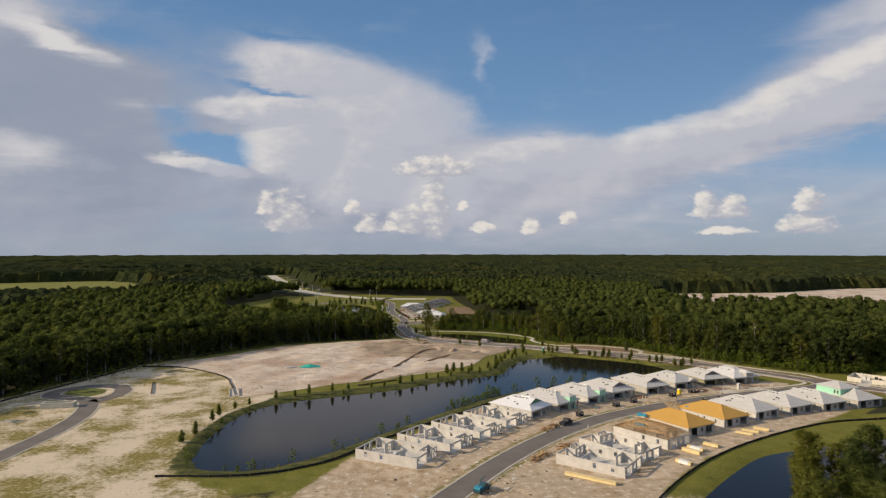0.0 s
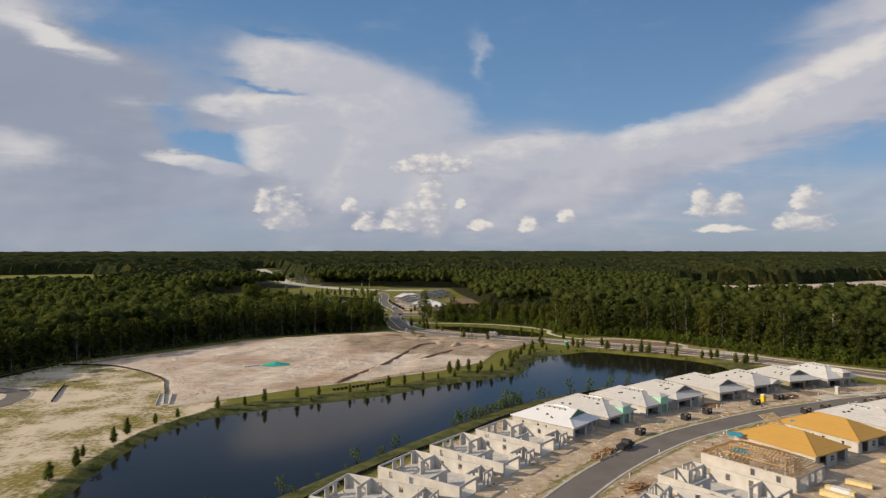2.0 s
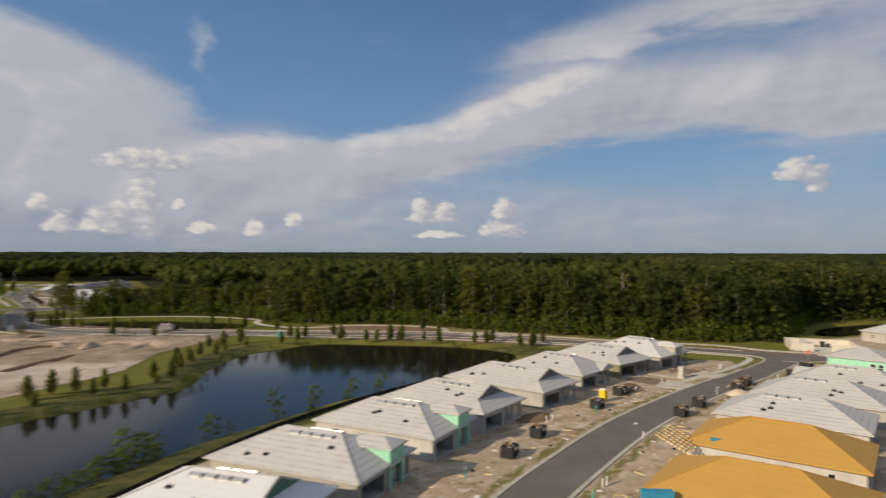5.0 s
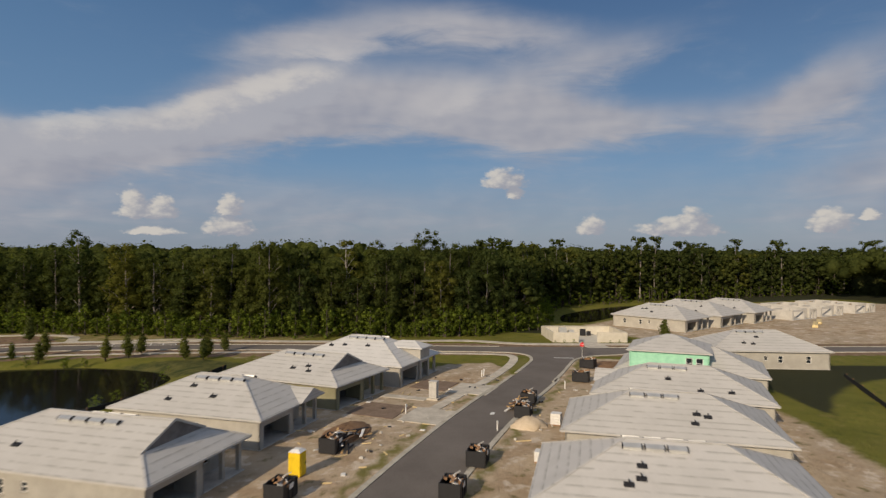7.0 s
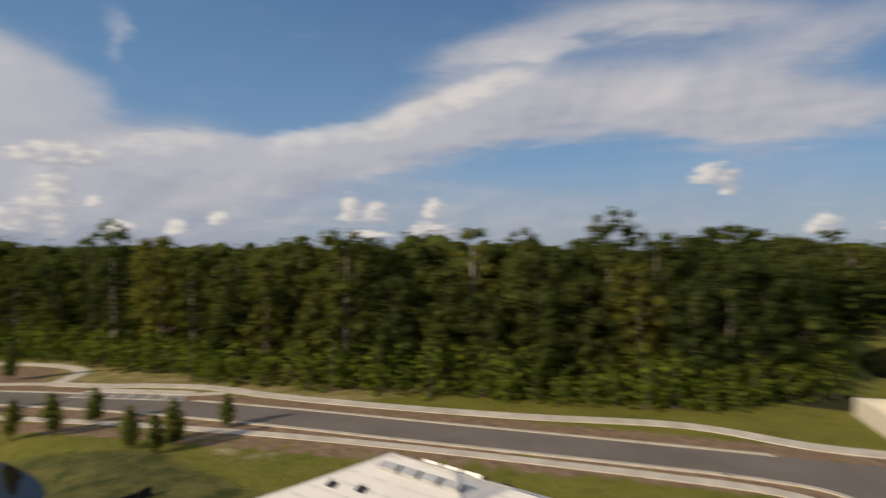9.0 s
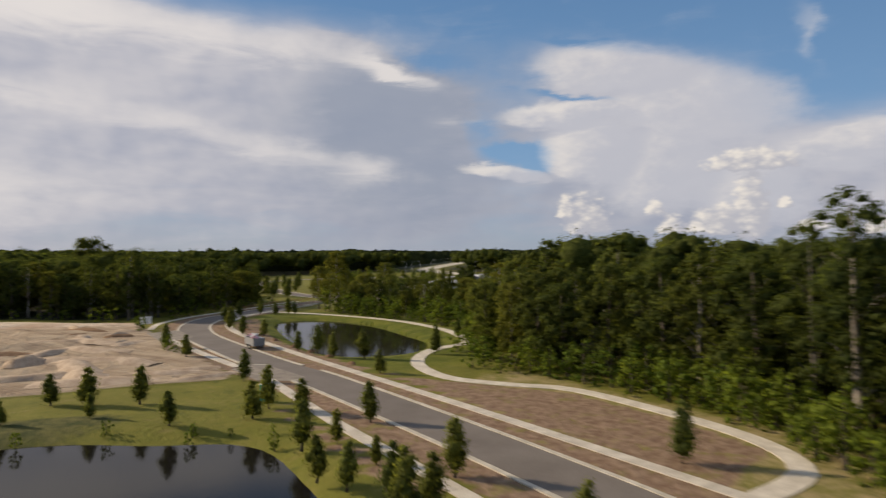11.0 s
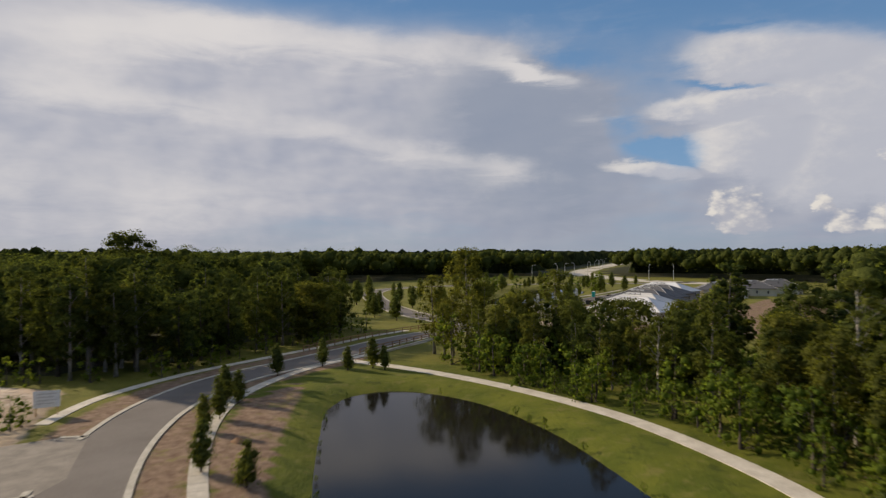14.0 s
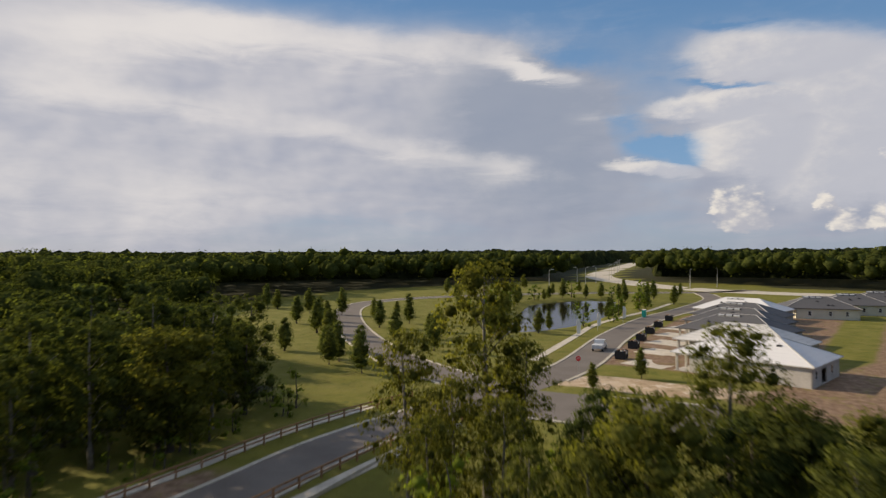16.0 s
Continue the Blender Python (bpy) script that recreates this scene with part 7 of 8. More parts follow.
# concrete flume and bins in the west field
fl = thing("drain_flume", "pale concrete drain flume at the edge of the sand", "drain")
part("bed", strip([Vector((-88, 266)), Vector((-85.5, 259)), Vector((-83, 252))], 1.6, -1.6, -0.4, 0.12), M_CONCRETE, fl)
for o in (1.7, -1.9):
    part("kerb", strip([Vector((-88, 266)), Vector((-85.5, 259)), Vector((-83, 252))], o + 0.2, o, -0.4, 0.55), M_CONCRETE, fl)
bay = thing("concrete_bay", "pale concrete storage bay in dry grass", "storage bay", pose(-147.5, 232, 0, 0, 0, 12))
for x0, y0, x1, y1 in ((0, 0, 11, 0.4), (0, 3.6, 11, 4.0), (0, 0.4, 0.4, 3.6), (10.6, 0.4, 11, 3.6)):
    part("wall", Shape().box(x0, y0, -0.2, x1, y1, 1.9), M_CREAM, bay)
slab("island", [(-153, 256), (-155, 262), (-149, 266.5), (-140, 264), (-138, 258), (-141, 251), (-147, 253)], 0.10, surface("lawn", (0.085, 0.10, 0.018), (0.14, 0.15, 0.03), 1.5, 10, 0.95, kind="world"), "grass island in the turning loop", "lawn")
tp = thing("tarpaulin_heap", "teal tarpaulin draped over a heap on the sand", "tarpaulin", pose(-66, 314, 0.2, 0, 0, 10))
rr = random.Random(2)
part("sheet", Shape().add([(x * 1.7, y * 1.3, max(0.0, 1.3 - 0.28 * abs(x) ** 1.5 - 0.5 * abs(y) ** 1.4) + rr.uniform(0, 0.2)) for y in (-2, -1, 0, 1, 2) for x in (-3, -2, -1, 0, 1, 2, 3)], [(r * 7 + c, r * 7 + c + 1, r * 7 + c + 8, r * 7 + c + 7) for r in range(4) for c in range(6)]), M_TEAL, tp)
for k in range(6):
    part("block", Shape().turned_box(pose(-6.5 - 1.2 * k * 0.8, -0.8 - 0.35 * k, 0.35, 0, 0, 20 * k), 1.0, 0.7, 0.7), M_WRAP, tp)

# row of dark plant tubs by the pond
tub = Shape().tube([(0, 0, 0), (0, 0, 0.7)], [0.45, 0.6], 9).mesh("tub", M_BLACK)
for k in range(14):
    t = k / 13
    x, y = -36 + 15 * t, 271.5 + 10.5 * t
    pt = thing("plant_tub", "black plastic plant tub on the pond bank", "tub", pose(x, y, -0.05), "plant tubs by the pond")
    part("tub", tub, None, pt)
    part("soil", Shape().tube([(0, 0, 0.68), (0, 0, 0.72)], [0.5, 0.5], 9), M_EARTH, pt)

# open rafters on the street end of an orange roof
rf = thing("roof_frame", "open roof frame of new timber rafters and battens", "roof frame", pose(82.6, 222.4, 2.75, 0, 0, 29))
for k in range(6):
    part("rafter", Shape().bar((-3.2 + 1.05 * k, -0.3, 0.0), (-3.2 + 1.05 * k, 3.6, 1.65), 0.06, 0.16), M_PINE, rf)
for k in range(8):
    part("batten", Shape().bar((-3.5, 0.1 + 0.46 * k, 0.27 + 0.194 * k), (2.5, 0.1 + 0.46 * k, 0.27 + 0.194 * k), 0.05, 0.10), M_TIMBER, rf)
# survey marks on the street
for x, y, a in ((90.4, 241.5, 30), (123.2, 255.3, 25)):
    rm = part("road_line", Shape().turned_box(pose(x, y, 0.04, 0, 0, a), 1.1, 0.5, 0.012), M_SIGN)
    tagged(rm, "small white painted survey mark on asphalt", "road mark", kind="structure")

# berms and trenches of the sand field
M_SPOIL = surface("spoil_sand", (0.30, 0.22, 0.15), (0.52, 0.41, 0.30), 2.0, 12.0, 0.95, kind="world")
for k, (pts, w, h) in enumerate((([(-37, 282), (-31, 298), (-24.4, 314), (-17, 343), (-12, 363), (-4, 372)], 0.7, 0.5), ([(-28, 285), (-12, 300), (2, 311)], 1.0, 0.35), ([(-10, 327), (-3, 339), (5, 351)], 0.8, 0.5), ([(4, 366), (14, 372), (24, 374)], 1.4, 0.7), ([(-6, 380), (2, 378), (9, 381)], 1.5, 0.6), ([(22, 356), (29, 361), (35, 366)], 1.3, 0.6), ([(-20, 392), (-12, 386), (-2, 387)], 1.2, 0.5), ([(27, 367), (32, 369), (35, 373)], 0.9, 0.4), ([(8, 350), (16, 356), (22, 366)], 1.1, 0.5), ([(9, 369.5), (18, 365), (29, 360.5)], 2.2, 1.1), ([(1.5, 382), (-0.5, 387), (-2.2, 391)], 1.1, 0.6), ([(-1, 367), (-2, 373), (-3, 380)], 1.2, 0.6), ([(-20, 374), (-15, 381), (-10, 389)], 1.2, 0.5), ([(37, 366), (39.5, 371), (40, 375)], 0.7, 0.45), ([(30, 372), (33, 374.4), (35, 377)], 0.8, 0.4))):
    line = smooth_line(pts, 1.6)
    ns = normals_of(line)
    r2 = random.Random(k)
    s, v, q = Shape(), [], []
    for i, (p, n) in enumerate(zip(line, ns)):
        e = min(1.0, i / 3, (len(line) - 1 - i) / 3)
        for o, z in ((-1.6, -0.15), (-0.6, 0.75), (0.1, 1.0), (0.7, 0.6), (1.5, -0.15)):
            j = r2.uniform(0.75, 1.25)
            v.append((p.x + n.x * o * w * j, p.y + n.y * o * w * j, (z * h * j * e if z > 0 else z) + 0.12))
    for i in range(len(line) - 1):
        for c in range(4):
            q.append((5 * i + c, 5 * i + c + 1, 5 * i + 6 + c, 5 * i + 5 + c))
    b = thing("spoil_berm", "long low ridge of dug sand across the field", "berm", kind="structure")
    part("ridge", s.add(v, q), M_EARTH if k in (0, 2) else M_SPOIL, b, smooth=True)
for k, (x, y, l, w, hh, a) in enumerate(((-11.2, 393.6, 8.0, 2.2, 0.7, 40), (-15.5, 396.4, 5.0, 1.6, 0.5, 70), (-18, 400.4, 7.2, 2.2, 0.6, 20), (-27, 397.2, 12.0, 3.0, 0.8, 10), (-3.4, 387.9, 5.4, 1.8, 0.5, 110), (-34, 399, 9.0, 2.4, 0.7, 160), (-22, 391, 7.0, 2.2, 0.5, 80))):
    heap("spoil_heap", x, y, l, w, hh, a, M_EARTH if k % 3 == 0 else M_SPOIL, "rough broken heap of dug sand and earth", 60 + k, "sand heap")
heap("spoil_heap", 6, 364.5, 7, 4, 1.6, 60, M_SPOIL, "low flat-topped heap of dug sand", 5, "sand heap")

for k, (x, y) in enumerate(((52, 388.2), (44.6, 392.2), (38.2, 395.6), (31, 399.4), (22, 404.2), (14, 408.8), (5, 414.2))):
    heap("mulch_heap", x, y, 1.9, 1.2, 0.5, 30 * k, M_EARTH, "small brown heap of earth beside a young tree", 30 + k, "earth heap")

# ---- planted trees ----
YL = "young staked street tree with narrow green crown"
YOUNG_SPOTS = [(64.9, 360.2), (73.8, 360.4), (88.7, 349.8), (101.4, 341), (114.1, 330), (126, 321.2), (86.8, 343.6), (89.4, 340.8), (79.4, 344.3), (73.1, 350.1), (82.5, 343.8), (98.2, 333.5), (106.7, 327.4), (110.3, 326.6), (116.5, 318.3), (120.2, 317), (60.1, 360.1), (104.5, 361.1), (10.4, 387.5), (22.1, 381.8), (46.5, 370.4), (-10.5, 422.7), (9.9, 407.7), (15.5, 408.2), (35.3, 395.4)]
YOUNG_MORE = [(40.3, 394.6), (45.7, 391.7), (60.2, 383.6), (51, 393.3), (59.6, 402.6), (53.2, 425.3), (56.2, 423.2), (-3.6, 417.6), (-8.6, 423), (-18.5, 435.7), (-19.5, 444.8), (-13.9, 444.9), (-12.1, 448.4), (-9.8, 448.6), (-0.6, 414.1), (118.4, 315.2), (198.6, 264.8), (-22.2, 511.7), (-20, 523.3), (1.8, 297.5), (5, 301), (9, 300.5), (13.5, 303), (22, 310), (27, 323), (36, 350), (40, 352), (45, 355), (30, 330), (33, 338)]
yr = random.Random(21)
for x, y in YOUNG_SPOTS + YOUNG_MORE:
    plant(yr.choice(YOUNG), "young_tree", YL, x, y, -0.05, yr.uniform(0.68, 0.95), yr.uniform(0, 360), "young street trees")
for k in range(34):
    t = k / 33
    i = int(t * (len(POND) * 0.48)) + 6
    p, n = POND[i % len(POND)], normals_of(POND)[i % len(POND)]
    o = yr.uniform(4.5, 7.5)
    plant(yr.choice(YOUNG), "young_tree", "small young tree on the grassy pond bank", p.x + n.x * o, p.y + n.y * o, -0.1, yr.uniform(0.45, 0.85), yr.uniform(0, 360), "young trees on the pond bank")
for x, y, sc in ((-15.8, 402.2, 0.62), (-16.6, 403.4, 0.45), (9.2, 388.4, 0.42), (13.0, 386.9, 0.34), (14.4, 384.6, 0.44), (11.6, 386.0, 0.25), (16.6, 384.4, 0.3)):
    plant(yr.choice(SCRUB), "shrub", "leafy green shrub between the sand field and the footpath", x, y, -0.15, sc, yr.uniform(0, 360), "shrubs beside the sand field", "shrub")
BANK_A, BANK_B = (3.2, 235.6), (23.2, 257.6)
# bank shrubs and reeds
pn = normals_of(POND)
for k in range(150):
    i = yr.randrange(len(POND))
    p, n = POND[i], pn[i]
    south = i > len(POND) * 0.55
    if south and yr.random() < 0.45:
        continue
    o = yr.uniform(-0.3, 3.0)
    plant(yr.choice(SCRUB), "shrub", "leafy green waterside shrub on the pond bank", p.x + n.x * o, p.y + n.y * o, -0.75 + 0.12 * max(0, o), yr.uniform(0.12, 0.34), yr.uniform(0, 360), "pond bank shrubs", "shrub")
for x, y, s in ((18.6, 258.5, 0.8), (21, 259.5, 0.6), (29.8, 262.5, 0.75), (40.9, 272, 0.7), (48.5, 277.5, 0.7), (56.7, 281, 0.6), (63, 284, 0.6), (-72.8, 180, 0.6), (-51, 170, 0.6), (-42, 176.5, 0.55), (-31.8, 187.5, 0.5), (-20, 205, 0.55), (-12, 215, 0.6)):
    plant(yr.choice(SCRUB), "shrub", "tall willowy shrub at the water's edge", x, y, -0.7, s, yr.uniform(0, 360), "pond bank shrubs", "shrub")
pv = normals_of(POND_NORTH)
for k in range(26):
    i = yr.randrange(len(POND_NORTH))
    p, n = POND_NORTH[i], pv[i]
    plant(SCRUB[k % 3], "reed_clump", "low clump of green reeds at the pond edge", p.x + n.x * 0.4, p.y + n.y * 0.4, -0.8, yr.uniform(0.08, 0.2), yr.uniform(0, 360), "reed clumps", "reeds")

for k in range(26):
    t = k / 25
    x, y = BANK_A[0] + (BANK_B[0] - BANK_A[0]) * t + yr.uniform(-0.8, 0.8), BANK_A[1] + (BANK_B[1] - BANK_A[1]) * t + yr.uniform(-0.8, 0.8)
    plant(yr.choice(SCRUB), "shrub", "leafy green waterside shrub on the pond bank", x, y, -0.8, yr.uniform(0.3, 0.62), yr.uniform(0, 360), "pond bank shrubs", "shrub")

plant(BROAD[1], "tree", "broad olive green tree with a low wide crown", -42, 461.6, -0.1, 0.92, 40, "large trees by the boulevard", stretch=0.76)
# big trees beside the east pond
for x, y, s in ((90, 158, 0.62), (99, 158, 0.7), (83, 145, 0.62), (94, 164, 0.72), (105, 162, 0.7), (114, 169, 0.7), (87, 151, 0.7), (98, 150, 0.75), (108, 150, 0.7), (81, 139, 0.7), (91, 138, 0.75), (101, 138, 0.8), (76, 128, 0.75), (86, 126, 0.8), (118, 157, 0.75), (128, 165, 0.7), (138, 170, 0.7), (122, 144, 0.75), (148, 176, 0.6), (152, 164, 0.7), (160, 182, 0.6), (168, 172, 0.7)):
    plant(yr.choice(BROAD), "tree", "broad green tree with a full round crown", x, y, -0.1, s * yr.uniform(0.85, 1.0), yr.uniform(0, 360), "trees beside the east pond")
# single large trees of the west woods and by the culvert
for x, y, s in ((-119.2, 459.6, 1.38), (-64, 420, 0.8), (-78, 441, 0.7), (-54, 441, 0.6), (-58, 478, 0.6), (-64, 452, 0.62), (4.5, 463, 0.68), (11, 468, 0.62), (30, 462, 0.6), (44, 452, 0.66), (56, 446, 0.72)):
    plant(yr.choice(BROAD), "tree", "broad olive green tree with heavy limbs", x, y, -0.1, s, yr.uniform(0, 360), "large trees by the boulevard")
for x, y, s in ((-11.6, 471.6, 1.0), (-13.6, 464.6, 0.74), (6.3, 471.4, 0.8), (10.4, 467.6, 0.62), (13.6, 463, 0.58), (-8.5, 463.5, 0.6), (-10, 474, 0.66), (-8, 460.5, 0.5), (-4.5, 463, 0.56), (-11.5, 465, 0.52), (-1, 460, 0.48), (3, 459, 0.5)):
    plant(FEATHERY, "tree", "tall feathery olive green tree above the culvert", x, y, -0.1, s, yr.uniform(0, 360), "feathery trees by the culvert")
for k in range(52):
    x, y = yr.uniform(-10, 80), yr.uniform(456, 492)
    if x < 24 and y > 471 or (x > 40 and y < 455) or x < -8 and y > 462:
        continue
    small = 0.48 if x < 24 else 0.62
    plant(yr.choice((FOREST_FINE if y < 475 else FOREST)[:3]), "tree", "leafy mixed woodland tree beyond the pond", x, y, -0.1, small * yr.uniform(0.8, 1.2), yr.uniform(0, 360), "trees beyond the small pond")
for x, y, s in ((15, 475, 0.6), (20, 470, 0.62), (1, 470, 0.5), (8, 476, 0.5), (25, 478, 0.6)):
    plant(BROAD[1], "tree", "broad olive green tree with heavy limbs", x, y, -0.1, s, yr.uniform(0, 360), "large trees by the boulevard")
for k in range(64):
    x, y = yr.uniform(-6, 60), yr.uniform(457, 474)
    y -= max(0.0, x - 28) * 0.45
    plant(yr.choice(SCRUB), "shrub", "dense green shrub beneath the woodland trees", x, y, -0.2, yr.uniform(0.6, 1.25), yr.uniform(0, 360), "shrubs beyond the small pond", "shrub")
# low bushes of the yard and hedge shrubs
for k in range(9):
    t = k / 8
    if 0.42 < t < 0.66:
        continue
    plant(SCRUB[k % 3], "shrub", "small round planted shrub before the yard wall", 178.9 + 10.6 * t, 280.4 - 11.5 * t, -0.05, 0.13, 40 * k, "shrubs before the yard wall", "shrub")
# ---- the village beyond the boulevard ----
VG = "finished houses of the village"
for k, (x, y, D, mat, lab) in enumerate(((-17, 546, 20, M_ROOF_WHITE, "village house with bright white roof underlayment"), (-22, 561.5, 20, M_ROOF_GREY, "village house with pale roof underlayment"), (-27.5, 578.5, 20, M_ROOF_DARK, "village house with charcoal shingle roof"), (-31.5, 594.5, 20, M_ROOF_DARK, "village house with charcoal shingle roof"), (-35, 611, 20, M_ROOF_DARK, "village house with charcoal shingle roof"), (-40, 628, 22, M_ROOF_WHITE, "village house with pale metal roof"))):
    house(at_lot(x, y, 0.985, -0.12, W=13, right=False) , lab, W=13, D=D, roof=mat, seed=40 + k, group=VG, front="hip", walls=M_STUCCO if k else M_BLOCK)
for k, (x, y) in enumerate(((-25, 642), (-19, 660), (-13, 678))):
    house(at_lot(x, y, 0.9, 0.3, W=13), "cream village house with dark grey roof", W=13, D=18, roof=M_ROOF_DARK, walls=M_CREAM, seed=60 + k, group=VG)
for k, (x, y) in enumerate(((-29.5, 538), (-32.6, 551), (-35.5, 562), (-38.6, 575), (-41.5, 588), (-44.5, 604))):
    copy_thing(bin_master, pose(x, y, 0.0, 0, 0, 100))
for x, y in ((-50.8, 573), (-53, 593), (-47.5, 556)):
    fpole = thing("feather_flag", "tall white feather flag on a pole", "flag", pose(x, y, 0, 0, 0, 30), "feather flags along the village street")
    part("pole", Shape().tube([(0, 0, -0.2), (0, 0, 4.2)], [0.04, 0.03], 6), M_METAL, fpole)
    part("banner", Shape().add([(0.05, 0, 1.0), (0.75, 0, 1.2), (0.85, 0, 3.6), (0.4, 0, 4.3), (0.05, 0, 4.2), (0.05, 0.02, 1.0), (0.75, 0.02, 1.2), (0.85, 0.02, 3.6), (0.4, 0.02, 4.3), (0.05, 0.02, 4.2)], [(0, 1, 2, 3, 4), (9, 8, 7, 6, 5)] + [(a, a + 5, (a + 1) % 5 + 5, (a + 1) % 5) for a in range(5)]), M_WHITE, fpole)


def street_lamp(x, y, a, h=10.0):
    l = thing("street_lamp", "tall pale street lamp with a curved arm", "street lamp", pose(x, y, 0, 0, 0, a), "street lamps along the far road")
    part("pole", Shape().tube([(0, 0, -0.2), (0, 0, h * 0.6), (0, 0, h * 0.92), (0.6, 0, h * 0.985), (1.8, 0, h)], [0.15, 0.12, 0.09, 0.07, 0.06], 7), M_METAL, l)
    part("lamp_head", Shape().box(1.6, -0.16, h - 0.1, 2.5, 0.16, h + 0.06), M_METAL, l)
    part("base", Shape().tube([(0, 0, -0.2), (0, 0, 0.5)], [0.3, 0.25], 8), M_CONCRETE, l)


for x, y, a in ((-144, 713, 0), (-150, 755, 180), (-151.9, 769, 0), (-153, 785, 180), (-87, 753, 90), (-82, 781, 270), (-165, 830, 0), (-178, 862, 180), (-195, 905, 0), (-210, 945, 180), (-228, 985, 0), (-246, 1030, 180), (-265, 1075, 0)):
    street_lamp(x, y, a)
for k in range(46):
    x, y = yr.uniform(-175, -60), yr.uniform(515, 720)
    if min((Vector((x, y)) - q).length for q in WEST_ROAD) < 6 or in_poly(x, y, [tuple(q) for q in POND_VILLAGE]) or min((Vector((x, y)) - q).length for q in BOULEVARD) < 7:
        continue
    plant(yr.choice(YOUNG), "young_tree", "young planted tree on the village lawn", x, y, -0.05, yr.uniform(0.9, 1.5), yr.uniform(0, 360), "young trees of the village")
for k in range(44):
    t = k / 44 * len(POND_VILLAGE)
    p, n = POND_VILLAGE[int(t)], normals_of(POND_VILLAGE)[int(t)]
    o = yr.uniform(2.5, 9.0)
    x, y = p.x + n.x * o, p.y + n.y * o
    if min((Vector((x, y)) - q).length for q in BOULEVARD) > 7 and min((Vector((x, y)) - q).length for q in VILLAGE_WALK) > 2.2:
        plant(yr.choice(YOUNG if k % 3 else SCRUB), "young_tree", "light green young tree round the village pond", x, y, -0.1, yr.uniform(0.8, 1.35), yr.uniform(0, 360), "young trees of the village")
for k in range(5):
    x, y = -27.8 - 3.1 * k, 533.5 + 13.0 * k
    slab("driveway", [(x, y), (x + 7.5, y - 1.2), (x + 8.6, y + 5.6), (x + 1.1, y + 6.8)], 0.05, M_CONCRETE, "pale concrete driveway before a village house", "driveway")
for x, y in ((-90, 524), (-101, 528), (-67, 505), (-66, 502), (-72, 506), (-85, 507), (-114, 540), (-118, 546), (-97, 545), (-60, 503), (-56, 500), (-128, 560), (-78, 512)):
    plant(yr.choice(YOUNG), "young_tree", "young planted tree beside the curving road", x, y, -0.05, yr.uniform(1.0, 1.6), yr.uniform(0, 360), "young trees of the village")
# house shells beyond the boulevard
block_house(at_lot(264, 254, 0.32, 0.95), "bare block house shell beside yellow lumber", seed=51)
block_house(at_lot(281, 250, 0.32, 0.95), "bare block house shell on sandy ground", seed=52)
block_house(at_lot(300, 244, 0.32, 0.95), "bare block house shell on sandy ground", seed=53)
tarps = ((66.3, 211.3, 3.0), (61.8, 199.2, 3.1), (86.3, 221.3, 2.9))
for x, y, z in tarps:
    b = thing("blue_sheet", "blue sheeted bundle lying on the wall top", "bundle", pose(x, y, z, 0, 0, -30))
    part("bundle", Shape().box(-1.5, -0.45, 0.0, 1.5, 0.45, 0.8), M_BLUE, b)


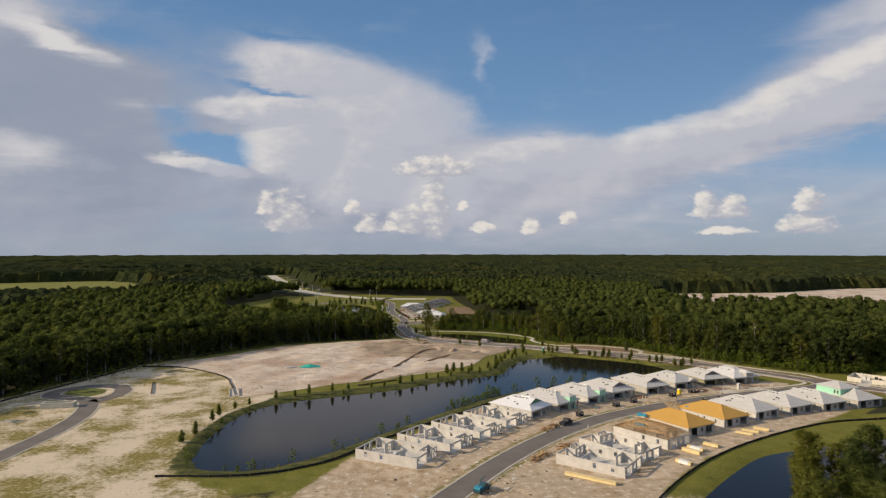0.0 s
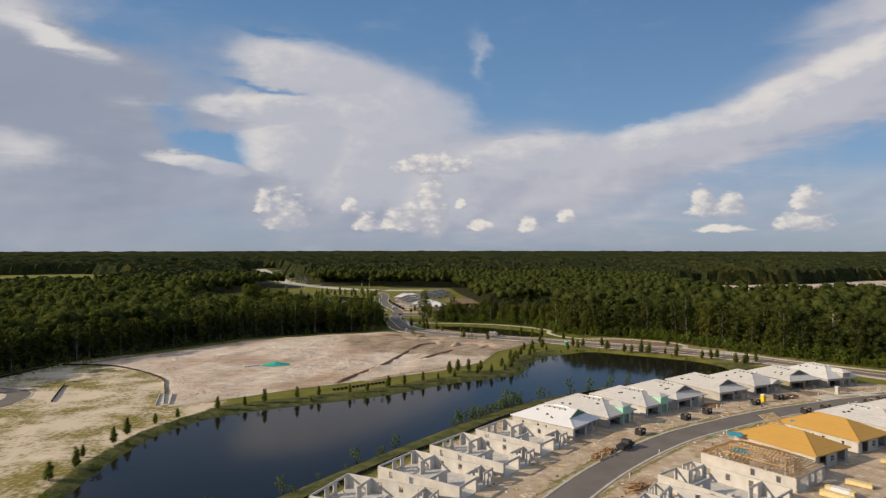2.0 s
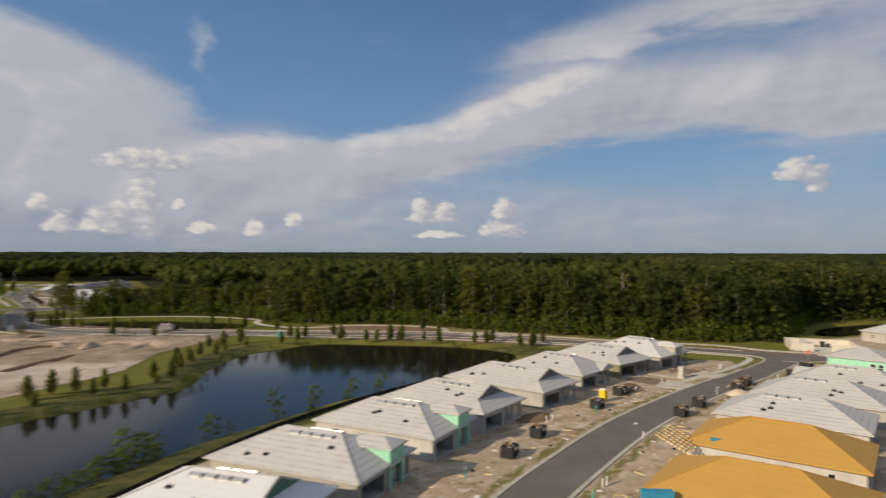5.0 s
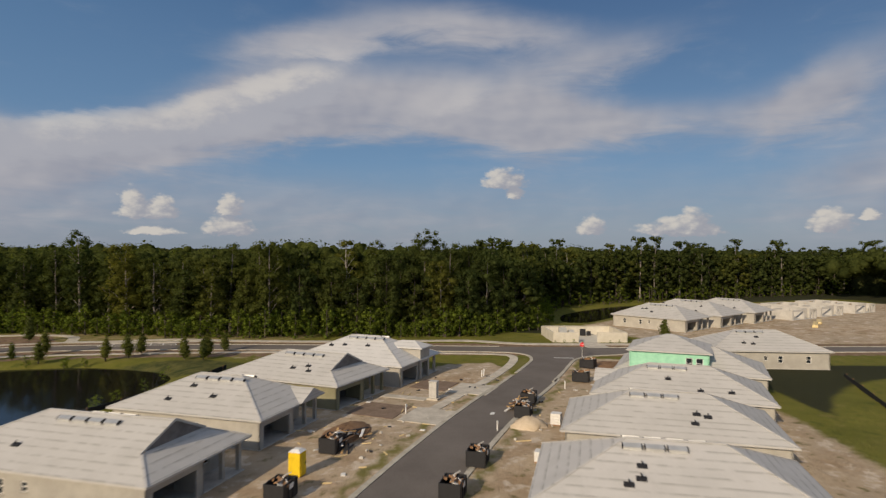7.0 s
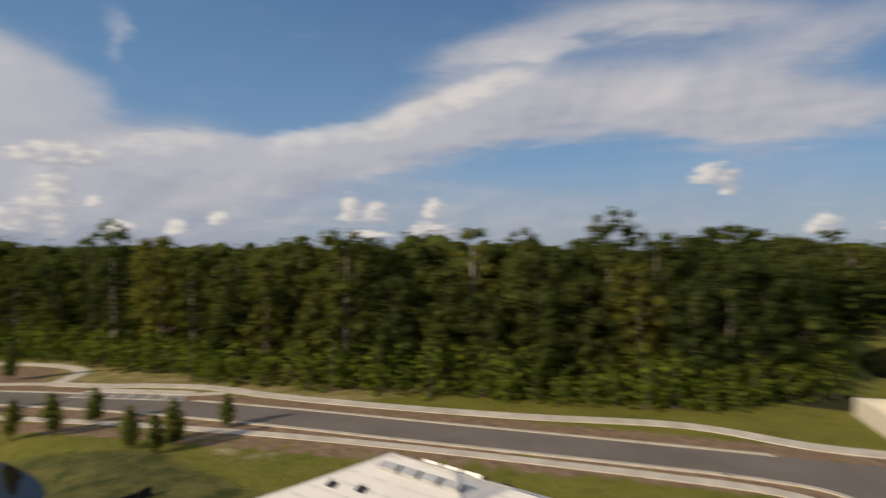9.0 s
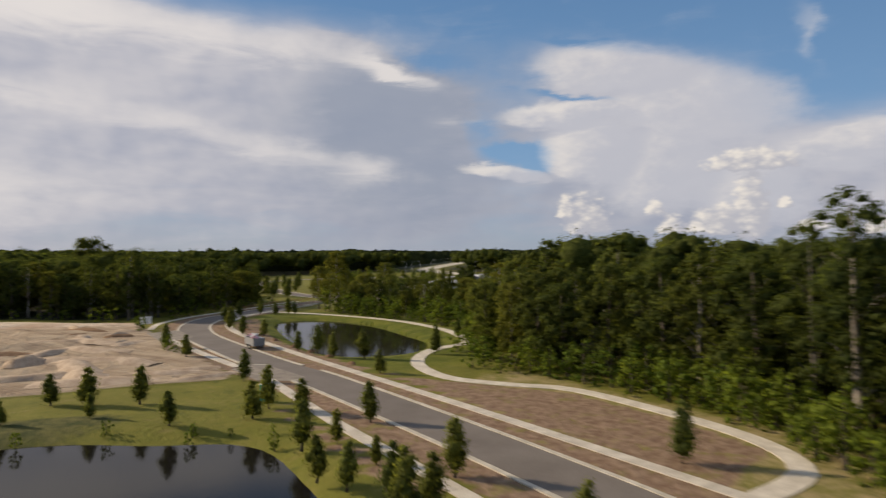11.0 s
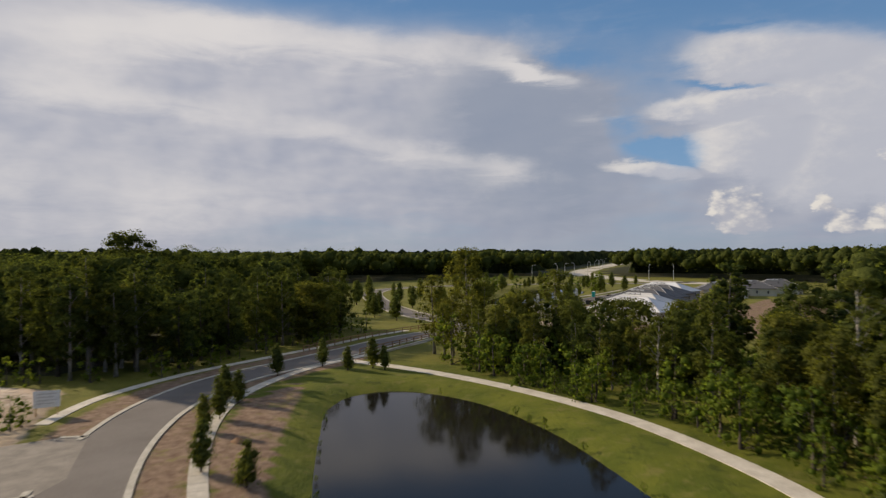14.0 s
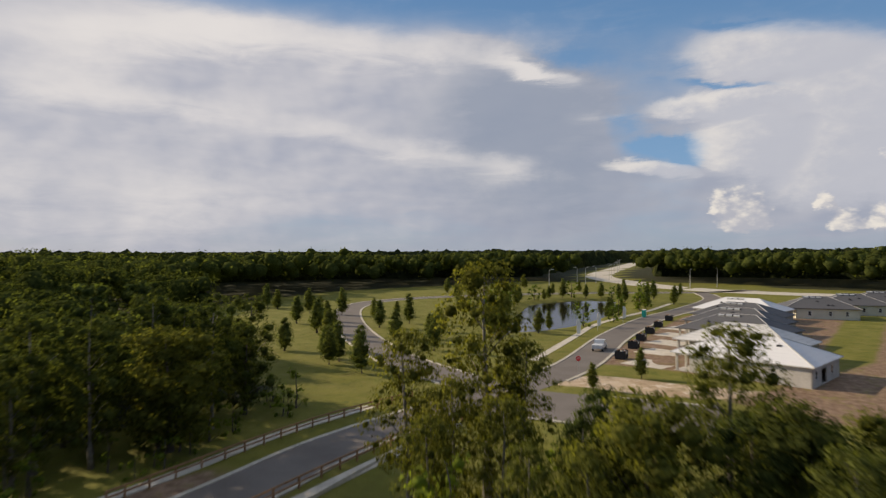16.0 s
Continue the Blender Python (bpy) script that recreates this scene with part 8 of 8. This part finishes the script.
# ---- scattered scraps and grass, uncounted ----
def scattered_scraps():
    """Offcuts, blocks and wrap lying about on the house lots."""
    sr = random.Random(77)
    kinds = (("timber_offcuts", "pale timber offcuts scattered over the building lots", M_PINE, 230, (0.3, 1.8), (0.05, 0.12), (0.03, 0.07)),
             ("block_rubble", "broken grey blocks scattered over the building lots", M_BLOCK, 190, (0.15, 0.4), (0.1, 0.25), (0.08, 0.2)),
             ("packing_waste", "pale sheets of packing waste on bare ground", M_WRAP, 55, (0.3, 1.0), (0.2, 0.6), (0.02, 0.08)),
             ("dark_scraps", "dark roofing and plastic scraps on bare ground", M_BLACK, 80, (0.2, 0.7), (0.15, 0.5), (0.03, 0.2)))
    heaps_at = [(sr.randrange(8, len(STREET) - 18), sr.choice((-1, 1))) for _ in range(26)]
    homes = [o.matrix_world.inverted() for o in bpy.data.objects if o.parent is None and o.name.split(".")[0] == "house" and o.location.y < 290]
    for name, label, mat, count, ls, ws, hs in kinds:
        s, n = Shape(), 0
        while n < count:
            i = heaps_at[n % len(heaps_at)][0] + sr.randint(-3, 3) if sr.random() < 0.7 else sr.randrange(4, len(STREET) - 14)
            side = heaps_at[n % len(heaps_at)][1] if sr.random() < 0.8 else sr.choice((-1, 1))
            d = (STREET[i + 1] - STREET[i]).normalized()
            nrm = Vector((-d.y, d.x))
            o = 4.6 + 5.5 * abs(sr.gauss(0, 1)) if sr.random() < 0.72 else sr.uniform(5, 32)
            p = STREET[i] + nrm * side * o
            if o > 30 or not in_poly(p.x, p.y, LOTS):
                continue
            if any(-0.4 < q.x < 12.8 and -0.3 < q.y < 20.5 for q in (m @ Vector((p.x, p.y, 0)) for m in homes)):
                continue
            n += 1
            l, w, h = sr.uniform(*ls), sr.uniform(*ws), sr.uniform(*hs)
            s.turned_box(pose(p.x, p.y, h / 2 + 0.0, sr.uniform(-6, 6), sr.uniform(-6, 6), sr.uniform(0, 180)), l, w, h + 0.04)
        tagged(part(name, s, mat), label, "building waste", kind="stuff")


scattered_scraps()

# ---- paving slabs of the footpaths ----
def slabs_along(parent, line, width, most):
    """Cast slabs with open joints, one by one along a path."""
    ns = normals_of(line)
    total, marks = 0.0, [0.0]
    for a, b in zip(line, line[1:]):
        total += (b - a).length
        marks.append(total)

    def at(d):
        i = max(0, min(len(line) - 2, int(np.searchsorted(marks, d)) - 1))
        u = (d - marks[i]) / max(1e-6, marks[i + 1] - marks[i])
        return line[i].lerp(line[i + 1], u), ns[i].lerp(ns[i + 1], u).normalized()

    step = max(1.52, total / most)
    pr = random.Random(len(line))
    for k in range(int(total / step)):
        (p, n), (q, m) = at(k * step + 0.03), at((k + 1) * step - 0.03)
        z = 0.064 + pr.uniform(-0.004, 0.005)
        h = width / 2
        pts = [p + n * h, p - n * h, q - m * h, q + m * h]
        s = Shape().add([(c.x, c.y, z) for c in pts] + [(c.x, c.y, 0.02) for c in pts], [(0, 1, 2, 3)[::-1], (0, 4, 5, 1)[::-1], (1, 5, 6, 2)[::-1], (2, 6, 7, 3)[::-1], (3, 7, 4, 0)[::-1]])
        part("slab", s, M_CONCRETE, parent)


slabs_along(near_path, NEAR_WALK, 1.5, 130)
slabs_along(far_path, FAR_WALK, 1.5, 110)
slabs_along(west_path, WEST_WALK, 1.5, 40)
slabs_along(east_path, EAST_WALK, 2.4, 70)
